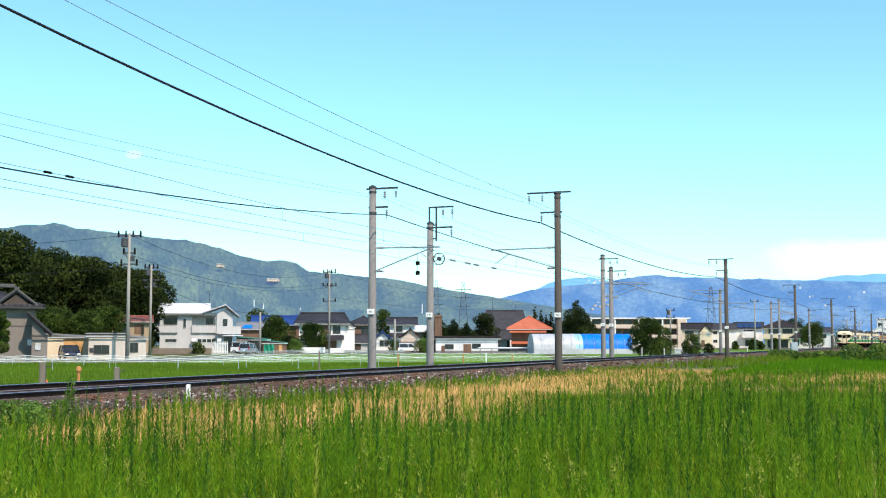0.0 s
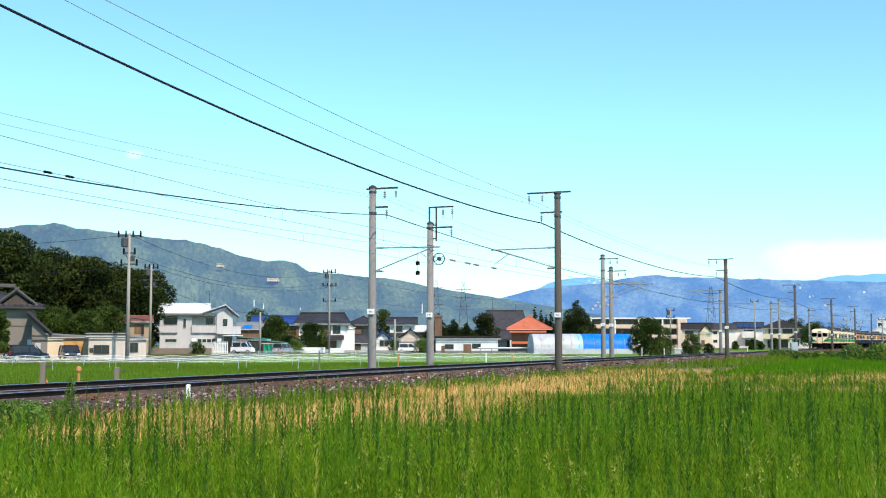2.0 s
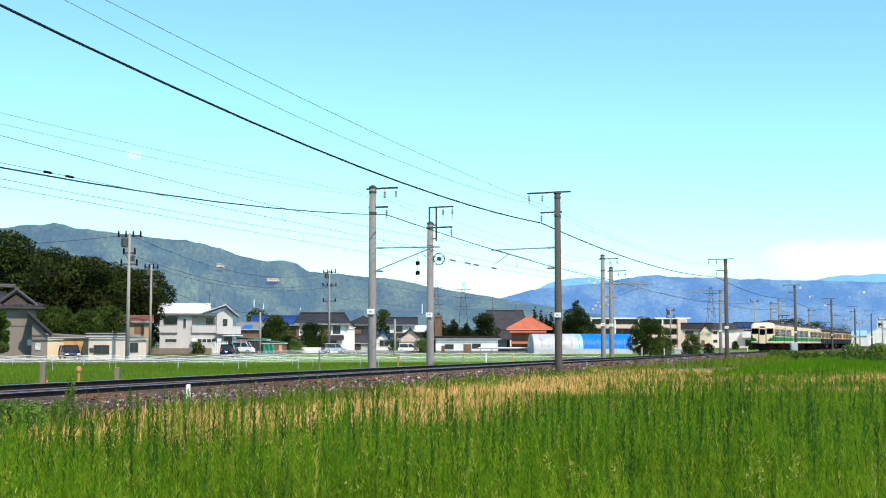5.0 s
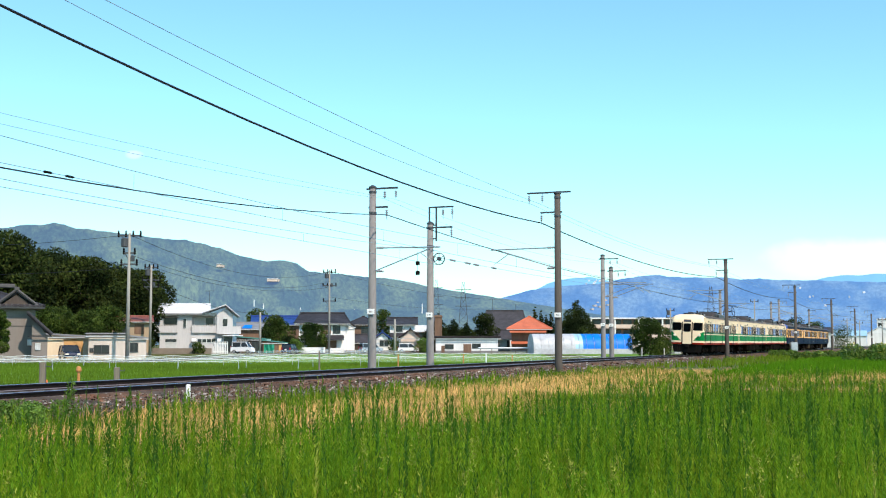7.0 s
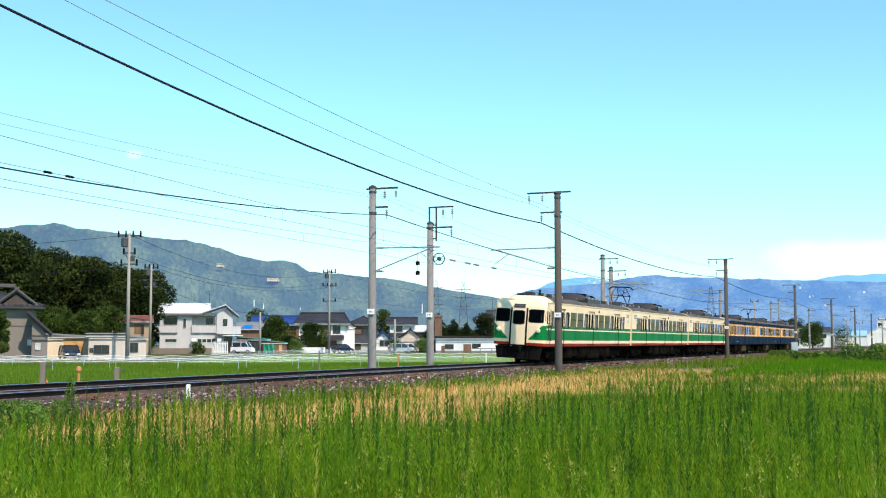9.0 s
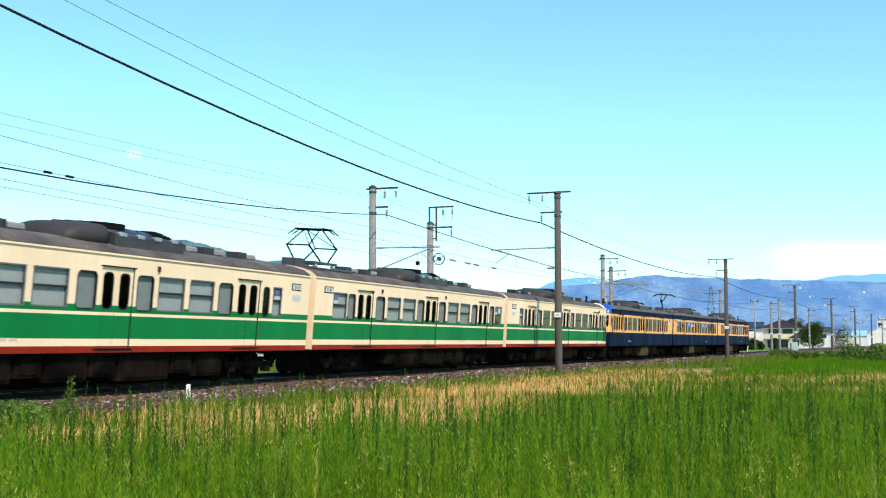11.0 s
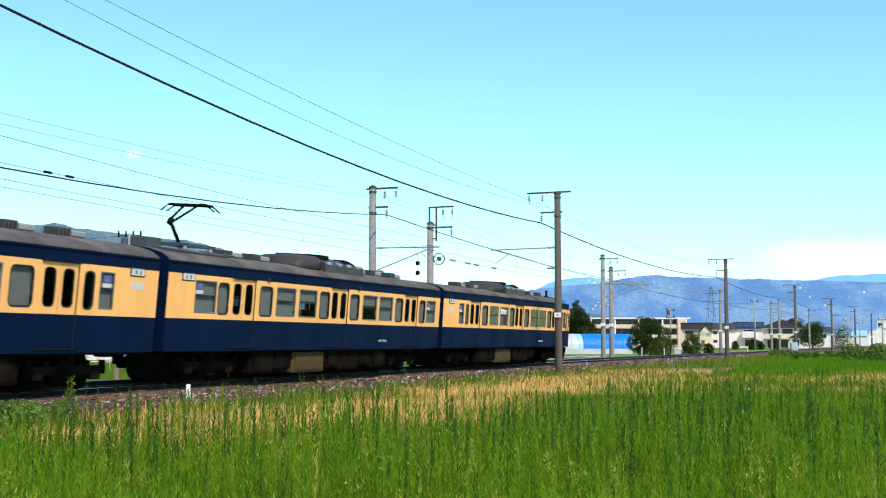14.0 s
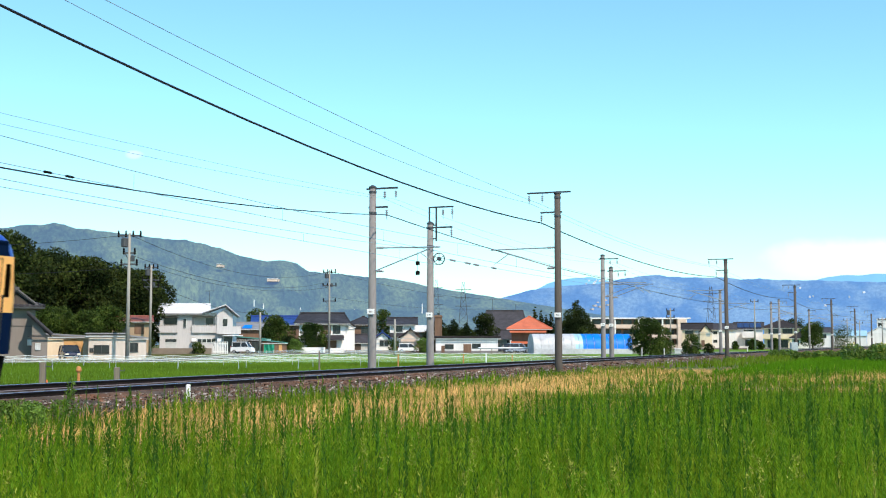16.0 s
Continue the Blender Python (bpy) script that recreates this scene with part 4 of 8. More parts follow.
            part("step_iron", Geo().rod((-0.02, s_ * 0.65, 0.35), (-0.02, s_ * 0.65, 1.0), 0.03).rod((-0.02, s_ * 0.85, 0.35), (-0.02, s_ * 0.85, 1.0), 0.03), "underfloor", face)
        dr = part("gangway_door", patch(at_, -0.39, 0.39, 1.0, 2.92, 0.03, 0.0, 4), "cream" if livery == "green" else "buff", face)
        part("pane", patch(at_, -0.3, 0.3, 2.1, 2.78, 0.04, 0.05, 4), "glass_dark", dr)
        part("window_surround", patch(at_, -0.34, 0.34, 2.06, 2.82, 0.035, 0.05, 4), "rubber", dr)
        part("destination_box", patch(at_, -0.32, 0.32, 2.96, 3.16, 0.04, 0.0, 4), "rubber", face)
        part("destination_blind", patch(at_, -0.26, 0.26, 3.0, 3.12, 0.046, 0.0, 4), "room_blind", face)
        part("cowcatcher", Geo().prism([(-1.2, 0.25), (1.2, 0.25), (1.3, 0.9), (-1.3, 0.9)], 0.15, 0.25).box(-0.15, 0.1, -0.2, 0.2, 0.62, 0.95, bevel=0.04), "soot", face)
    return car


CARS = [
    rail_car("green", -1, False, "cream and green electric train car with driver's cab"),
    rail_car("green", 0, True, "cream and green middle train car with pantograph raised"),
    rail_car("green", 1, False, "cream and green train car with rear cab"),
    rail_car("navy", -1, False, "buff and navy electric train car with driver's cab", True),
    rail_car("navy", 0, True, "buff and navy middle train car with pantograph raised", True),
    rail_car("navy", 1, False, "buff and navy last train car with rear cab", True),
]


def train_front(t):
    """Where the head of the train stands on the line, t seconds into the clip."""
    return 255.95 - 24.206 * t + 0.0559 * t * t


# ---- overhead line: poles, brackets and wires ----
def insulator_string(g, p, drop, mi):
    x, y, z = p
    prof = [(0.012, 0), (0.012, -0.1)]
    h = -0.1
    for _ in range(3):
        prof += [(0.06, h - 0.01), (0.07, h - 0.05), (0.02, h - 0.07)]
        h -= 0.1
    prof += [(0.012, -drop)]
    g.lathe((x, y, z), prof, 8, mi)


def line_pole(s, lat, top, label, foot=-0.5, taper=0.16, arms=(), bracket=None, plate=True, mast=False):
    """A round concrete pole beside the track. In its own space y points to the track (+) or away, and z is over the rails.
    arms: (height, from, to, hung points); bracket: (height, reach)."""
    toward = 1 if lat > 0 else -1
    pl = thing("line_pole", label, "overhead line pole", line_pose(s, lat, 0), "overhead line poles")
    r1 = 0.155
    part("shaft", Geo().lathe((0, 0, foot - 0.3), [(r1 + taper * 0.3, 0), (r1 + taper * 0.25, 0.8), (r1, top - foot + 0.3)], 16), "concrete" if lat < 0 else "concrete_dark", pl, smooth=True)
    part("cap", Geo().lathe((0, 0, top - 0.02), [(r1 + 0.03, 0), (r1 + 0.03, 0.06), (0.05, 0.14)], 14), "steel", pl)
    for z in (top - 0.25, top - 1.2):
        part("band", Geo().lathe((0, 0, z), [(r1 + 0.025, 0), (r1 + 0.025, 0.09)], 14), "steel", pl)
    if plate:
        pp = part("number_plate", Geo().box(-0.17, 0.17, -0.02, 0.02, 0, 0.24, bevel=0.008), "plate", pl, "white number plate with illegible marks",
                  at=Matrix.Translation((0, 0, 2.35)) @ Matrix.Rotation(radians(-82), 4, "Z") @ Matrix.Translation((0, -0.24, 0)))
        part("plate_marks", Geo().box(-0.07, -0.04, -0.024, -0.019, 0.08, 0.16).box(0.0, 0.03, -0.024, -0.019, 0.08, 0.16).box(0.06, 0.08, -0.024, -0.019, 0.08, 0.16), "ink", pp)
    for z, a, b, hung in arms:
        y0, y1 = sorted((a * toward, b * toward))
        part("crossarm", Geo().box(-0.04, 0.04, y0, y1, z - 0.04, z + 0.04), "steel", pl)
        for h, drop in hung:
            g = Geo()
            insulator_string(g, (0, h * toward, z - 0.04), drop, 0)
            part("insulator", g, "porcelain", pl)
    if bracket:
        z, reach = bracket
        g = Geo()
        g.rod((0, 0.1 * toward, z), (0, reach * toward, z - 0.04), 0.032)
        g.rod((0, 0.1 * toward, z - 1.05), (0, (reach - 0.5) * toward, z - 0.1), 0.028)
        g.rod((0, (reach - 1.0) * toward, z - 0.25), (0, (reach - 0.2) * toward, z - 0.78), 0.02)
        br = part("bracket_arm", g, "galvanised", pl)
        for zz in (z, z - 1.05):
            q = Geo().lathe((0, 0, 0), [(0.03, 0), (0.07, 0.06), (0.04, 0.12), (0.07, 0.18), (0.04, 0.24), (0.07, 0.3), (0.03, 0.36)], 8, 0,
                            Matrix.Translation((0, 0.2 * toward, zz)) @ Matrix.Rotation(radians(-90 * toward), 4, "X"))
            part("insulator", q, "porcelain", br)
    return pl


NEAR_ARMS = [(8.72, -0.7, 1.6, [(0.8, 0.5), (1.5, 0.55)]), (7.7, -0.25, 0.9, [(0.85, 0.6)])]
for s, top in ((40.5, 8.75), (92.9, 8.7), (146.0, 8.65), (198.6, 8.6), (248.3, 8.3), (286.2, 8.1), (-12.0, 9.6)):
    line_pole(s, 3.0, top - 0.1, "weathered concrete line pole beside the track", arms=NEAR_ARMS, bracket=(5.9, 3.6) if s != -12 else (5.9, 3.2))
FAR_ARMS = [(8.05, -0.3, 1.25, [(0.6, 0.45), (1.15, 0.45)]), (7.2, -0.2, 0.75, [(0.7, 0.55)])]
line_pole(31.2, -3.0, 8.1, "pale concrete line pole on the far side of the track", arms=FAR_ARMS, bracket=(5.35, 3.3))
ten = line_pole(38.1, -3.0, 7.1, "concrete line pole with tension wheel and steel mast", arms=[(6.9, -0.2, 1.2, [(1.15, 0.5)])], bracket=None)
part("mast", Geo().box(-0.05, 0.05, 0.02, 0.08, 6.2, 7.95).box(-0.05, 0.05, -0.36, -0.3, 6.2, 7.95).box(-0.05, 0.05, -1.25, 0.08, 7.9, 7.97).box(-0.05, 0.05, -0.3, 0.02, 6.3, 6.36).box(-0.05, 0.05, -0.3, 0.02, 7.0, 7.06), "steel", ten)
for y in (-0.7, -1.2):
    g = Geo()
    insulator_string(g, (0, y, 7.9), 0.6, 0)
    part("insulator", g, "porcelain", ten)
tw = Geo()
tw.lathe((0, 0, 0), [(0.27, -0.03), (0.31, -0.03), (0.31, 0.03), (0.27, 0.03), (0.27, -0.03)], 24, cap=False)
for k in range(6):
    a = k * math.tau / 6
    tw.rod((0, 0, 0), (0.28 * math.cos(a), 0.28 * math.sin(a), 0), 0.014)
tw.lathe((0, 0, 0), [(0.1, -0.08), (0.1, 0.08)], 10)
part("tension_wheel", tw, "steel", ten, "spoked tension wheel", at=pose(-0.05, -0.5, 5.3, 0, 90, 0))
for z in (4.7, 5.2):
    part("counterweight", Geo().lathe((0, 0, 0), [(0.08, 0), (0.11, 0.04), (0.11, 0.18), (0.07, 0.22)], 12), "soot", ten, at=pose(-0.1, 0.65, z - 0.2))
    part("weight_rod", Geo().rod((-0.1, 0.65, z), (-0.1, 0.65, z + 0.5), 0.012, n=5), "steel", ten)
for s, top in ((72.4, 7.8), (74.9, 7.0), (124.2, 7.15), (167.6, 7.2), (176.7, 7.9), (219.6, 7.45), (262.0, 7.4)):
    line_pole(s, -3.0, top, "grey concrete line pole beyond the track", arms=[(top - 0.25, -0.3, 1.25, [(0.6, 0.4), (1.15, 0.4)])] if s != 124.2 else [], bracket=(5.7, 3.4))


def wire(name, pts, sag, rad, key, label, n=14):
    """A wire hung between points: each span sags by its share."""
    out = []
    for k in range(len(pts) - 1):
        a, b = Vector(pts[k]), Vector(pts[k + 1])
        sg = sag[k] if isinstance(sag, (list, tuple)) else sag
        for i in range(n):
            t = i / n
            p = a.lerp(b, t)
            p.z -= 4 * sg * t * (1 - t)
            out.append(p)
    out.append(Vector(pts[-1]))
    return tagged(part(name, strip([tuple(p) for p in out], rad), key), label, "wire", "overhead wires")


near_s = (-12.0, 40.5, 92.9, 146.0, 198.6, 248.3, 286.2, 340.0)
wire("feeder_cable", [on_line(s, 2.15, z) for s, z in zip(near_s, (9.02, 7.17, 7.1, 7.0, 6.95, 6.8, 6.6, 6.5))], [1.02, 0.6, 0.6, 0.6, 0.6, 0.5, 0.5], 0.03, "cable_black", "thick black feeder cable on the poles")
wire("feeder_wire", [on_line(s, 1.5, z) for s, z in zip(near_s, (10.32, 8.21, 8.1, 8.0, 7.95, 7.6, 7.5, 7.4))], [1.12, 0.5, 0.5, 0.5, 0.5, 0.5, 0.5], 0.009, "cable_copper", "thin blue-grey feeder wire")
wire("feeder_wire", [on_line(s, 2.2, z) for s, z in zip(near_s, (9.77, 8.1, 8.08, 8.02, 7.97, 7.6, 7.5, 7.4))], 0.5, 0.009, "cable_copper", "thin blue-grey feeder wire")
wire("return_cable", [on_line(-20, -2.3, 6.38), on_line(31.2, -2.3, 6.84), on_line(72.4, -2.3, 5.9), on_line(124.2, -2.3, 5.6), on_line(167.6, -2.3, 6.3), on_line(219.6, -2.3, 6.3)],
     [1.13, 0.25, 0.3, 0.4, 0.5], 0.022, "cable_black", "black cable on the far poles")
far_s = (-20.0, 31.2, 72.4, 124.2, 167.6, 219.6)
wire("signal_wire", [on_line(s, -1.85, z) for s, z in zip(far_s, (6.84, 7.52, 7.2, 6.9, 6.9, 6.9))], 0.43, 0.006, "cable_copper", "thin wire on the far poles")
wire("signal_wire", [on_line(s, -2.4, z) for s, z in zip(far_s, (7.06, 7.57, 7.2, 6.9, 6.9, 6.9))], 0.7, 0.006, "cable_copper", "thin wire on the far poles")


def catenary(lat0, lat1, s0, s1, zm, zc, label, sup, first=0.0):
    """A messenger wire, a contact wire and the droppers between them."""
    ss = [s for s in sup if s0 <= s <= s1]
    la = lambda s: lat0 + (lat1 - lat0) * (s - s0) / (s1 - s0)
    wire("messenger_wire", [on_line(s, la(s), zm + (first if i == 0 else 0)) for i, s in enumerate(ss)], [0.55] + [0.35] * len(ss), 0.009, "cable_copper", label, 10)
    wire("contact_wire", [on_line(s, la(s), zc) for s in ss], 0.02, 0.009, "cable_copper", label, 10)
    for k in range(len(ss) - 1):
        n = 6
        for i in range(n):
            t = (i + 0.5) / n
            s = ss[k] + (ss[k + 1] - ss[k]) * t
            z = zm + (first * (1 - t) if k == 0 else 0) - 4 * (0.55 if k == 0 else 0.35) * t * (1 - t)
            tagged(part("dropper", Geo().rod(on_line(s, la(s), zc), on_line(s, la(s), z), 0.006, n=4), "cable_copper"), "thin dropper between contact and messenger wire", "wire", "droppers")


catenary(0.1, 0.0, -12.0, 286.2, 5.8, 5.12, "blue-grey overhead wire above the track", (-12.0, 38.1, 92.9, 146.0, 198.6, 248.3, 286.2), 0.55)
catenary(-2.0, -2.6, -20.0, 38.1, 5.72, 5.0, "blue-grey overhead wire running off to its anchor pole", (-20.0, 38.1))


# the anchored wire runs on from its tension wheel, with insulators let into it
T0, T1 = on_line(38.1, -2.45, 5.35), on_line(92.9, 0.1, 5.5)
wire("anchor_wire", [tuple(T0), tuple(T1)], 0.3, 0.01, "cable_copper", "wire that runs to the tension wheel")


def wire_insulator(p, q, key="porcelain", thick=1.0):
    p, q = Vector(p), Vector(q)
    g = Geo().rod(p, q, 0.02 * thick, n=6)
    tf = (q - p).to_track_quat("Z", "Y").to_matrix().to_4x4()
    for k in range(4):
        g.lathe((0, 0, 0), [(0.02 * thick, -0.05 * thick), (0.055 * thick, -0.03 * thick), (0.055 * thick, 0.03 * thick), (0.02 * thick, 0.05 * thick)], 8, 0, Matrix.Translation(p.lerp(q, 0.2 + 0.2 * k)) @ tf)
    tagged(part("wire_insulator", g, key), "dark ribbed insulator on a wire", "insulator", "wire insulators")


for a_, b_ in ((0.02, 0.035), (0.055, 0.07), (0.075, 0.09), (0.12, 0.135)):
    sag_ = lambda t: Vector((0, 0, -4 * 0.3 * t * (1 - t)))
    wire_insulator(T0.lerp(T1, a_) + sag_(a_), T0.lerp(T1, b_) + sag_(b_))
# two clamps on the contact wire of the first span
W0, W1 = on_line(-12.0, 0.1, 5.12), on_line(38.1, 0.083, 5.12)
for t_ in (0.336, 0.352):
    drop_ = Vector((0, 0, -0.08 * t_ * (1 - t_)))
    wire_insulator(W0.lerp(W1, t_) + drop_, W0.lerp(W1, t_ + 0.007) + drop_, "soot", 0.6)


# ---- the village beyond the fields ----
mat("plaster_white", (0.74, 0.72, 0.69), 0.85, vary=0.1, scale=0.6, fine=8, streak=True, spec=0.2)
mat("plaster_tan", (0.34, 0.25, 0.165), 0.85, vary=0.14, scale=0.6, fine=8, streak=True, spec=0.2)
mat("siding_grey", (0.5, 0.485, 0.48), 0.8, vary=0.12, scale=0.5, fine=7, streak=True, spec=0.2)
mat("plaster_grey", (0.58, 0.515, 0.455), 0.85, vary=0.1, scale=0.6, fine=8, streak=True, spec=0.2)
mat("plaster_beige", (0.205, 0.18, 0.16), 0.85, vary=0.06, scale=0.6, fine=8, streak=True, spec=0.2)
mat("plaster_cream", (0.72, 0.59, 0.42), 0.85, vary=0.1, scale=0.6, fine=8, streak=True, spec=0.2)
mat("plaster_pink", (0.6, 0.47, 0.38), 0.85, vary=0.1, scale=0.6, fine=8)
mat("timber_dark", (0.07, 0.05, 0.04), 0.8, vary=0.25, scale=1, fine=10, streak=True)
mat("timber_brown", (0.16, 0.09, 0.055), 0.8, vary=0.25, scale=1, fine=10, streak=True)
mat("ply_orange", (0.55, 0.3, 0.11), 0.7, vary=0.12, scale=1)
mat("tile_dark", (0.035, 0.033, 0.038), 0.6, vary=0.3, scale=0.8, fine=6, bump=0.6, bump_scale=5, spec=0.2)
mat("tile_grey", (0.05, 0.047, 0.052), 0.65, vary=0.25, scale=0.8, fine=6, bump=0.6, bump_scale=5, spec=0.2)
mat("tile_pale", (0.08, 0.075, 0.076), 0.7, vary=0.25, scale=0.8, fine=6, spec=0.2)
mat("tile_blue", (0.012, 0.04, 0.19), 0.4, vary=0.15, scale=0.8, fine=6)
mat("tile_brown", (0.032, 0.027, 0.027), 0.7, vary=0.2, scale=0.8, fine=6, bump=0.5, bump_scale=5, spec=0.12)
mat("tin_red", (0.5, 0.13, 0.06), 0.55, vary=0.15, scale=0.7, fine=8)
mat("tin_rust", (0.2, 0.06, 0.045), 0.7, vary=0.2, scale=0.7)
mat("tin_white", (0.6, 0.61, 0.64), 0.5, vary=0.1, scale=0.7, spec=0.2)
mat("tin_grey", (0.2, 0.2, 0.21), 0.5, vary=0.15, scale=0.7)
mat("tin_green", (0.05, 0.2, 0.17), 0.5, vary=0.12, scale=0.7)
mat("tarp_green", (0.0, 0.22, 0.13), 0.6, vary=0.15, scale=1.5, bump=0.4, bump_scale=4)
mat("tarp_blue", (0.0, 0.17, 0.72), 0.5, vary=0.12, scale=1.2, bump=0.4, bump_scale=4, spec=0.2)
mat("film_white", (0.44, 0.45, 0.48), 0.45, vary=0.18, scale=0.8, fine=6, spec=0.3)
mat("film_pale", (0.3, 0.5, 0.66), 0.4, vary=0.1, scale=1.2)
mat("net_white", (0.7, 0.74, 0.74), 0.8, vary=0.1, scale=1.5, fine=20)
mat("block_wall", (0.2, 0.165, 0.13), 0.9, vary=0.15, scale=1, fine=8, bump=0.3, bump_scale=10)
mat("frame_dark", (0.04, 0.04, 0.04), 0.5, vary=0.1)
mat("frame_pale", (0.55, 0.55, 0.53), 0.5, 0.3, vary=0.1)
mat("room_dark", (0.025, 0.028, 0.03), 0.2, vary=0.3, scale=0.8)
mat("curtain", (0.45, 0.46, 0.45), 0.8, vary=0.15, scale=1.5)
mat("solar", (0.015, 0.03, 0.1), 0.15, vary=0.1)
mat("car_white", (0.75, 0.76, 0.77), 0.25, vary=0.03)
mat("car_silver", (0.45, 0.5, 0.56), 0.28, 0.5, vary=0.03)
mat("car_blue", (0.007, 0.016, 0.045), 0.25, 0.2, vary=0.05)
mat("tyre", (0.02, 0.02, 0.02), 0.9, vary=0.1)
mat("heap_sheet", (0.012, 0.012, 0.013), 0.5, vary=0.3, scale=2, bump=0.5, bump_scale=6)
mat("tail_red", (0.4, 0.01, 0.01), 0.3, vary=0.05)


def roof_parts(ob, kind, w, d, h, rise, over, key, trim):
    """Roof over a block w wide (x), d deep (y), its eaves at h: gx ridge along x, gy gable to the front, hip, shed (falls to the right), or flat."""
    hw, hd, t = w / 2 + over, d / 2 + over, 0.16
    g = Geo()
    if kind == "gx":
        prof = [(-hd, h), (0, h + rise), (hd, h), (hd, h - t), (0, h + rise - t * 1.6), (-hd, h - t)]
        g.prism(prof, -hw, hw)
        rid = Geo().box(-hw - 0.05, hw + 0.05, -0.16, 0.16, h + rise - 0.05, h + rise + 0.2, bevel=0.05)
        gb = Geo().add([(s * w / 2, y, z) for s in (-1, 1) for y, z in ((-d / 2, h - t), (0, h + rise - t * 1.6 - over * 0.1), (d / 2, h - t))], [(0, 1, 2), (3, 4, 5)])
    elif kind == "gy":
        prof = [(-hw, h), (0, h + rise), (hw, h), (hw, h - t), (0, h + rise - t * 1.6), (-hw, h - t)]
        g.rings([[(x, y, z) for x, z in prof] for y in (-hd, hd)])
        rid = Geo().box(-0.16, 0.16, -hd - 0.05, hd + 0.05, h + rise - 0.05, h + rise + 0.2, bevel=0.05)
        gb = Geo().add([(x, s * d / 2, z) for s in (-1, 1) for x, z in ((-w / 2, h - t), (0, h + rise - t * 1.6 - 0.05), (w / 2, h - t))], [(0, 1, 2), (3, 4, 5)])
    elif kind in ("hip", "long_hip"):
        r = hw * 0.8 if kind == "long_hip" else max(0.2, hw - hd * 0.95)
        v = [(-hw, -hd, h), (hw, -hd, h), (hw, hd, h), (-hw, hd, h), (-r, 0, h + rise), (r, 0, h + rise)]
        v += [(x, y, z - t) for x, y, z in v[:4]]
        g.add(v, [(0, 1, 5, 4), (1, 2, 5), (2, 3, 4, 5), (3, 0, 4), (0, 6, 7, 1), (1, 7, 8, 2), (2, 8, 9, 3), (3, 9, 6, 0), (9, 8, 7, 6)])
        rid = Geo().box(-r - 0.1, r + 0.1, -0.18, 0.18, h + rise - 0.06, h + rise + 0.22, bevel=0.05)
        for a, b in ((0, 4), (1, 5)):
            rid.rod(v[a], v[b], 0.12, n=6)
        gb = None
    elif kind == "shed":
        g.rings([[(-hw, y, h + rise), (hw, y, h), (hw, y, h - t), (-hw, y, h + rise - t)] for y in (-hd, hd)])
        rid = None
        gb = Geo().add([(x, s * d / 2, z) for s in (-1, 1) for x, z in ((-w / 2, h - t), (-w / 2, h + rise * 0.95 - t), (w / 2, h - t))], [(0, 1, 2), (3, 4, 5)])
    else:
        g.box(-hw, hw, -hd, hd, h, h + rise, bevel=0.03)
        rid, gb = None, None
    rf = part("roof", g, key, ob)
    if rid:
        part("ridge", rid, key, rf)
    part("eave_board", Geo().box(-hw + 0.02, hw - 0.02, -hd - 0.03, -hd + 0.05, h - t - 0.06, h - t + 0.04), trim, rf)
    return rf, gb


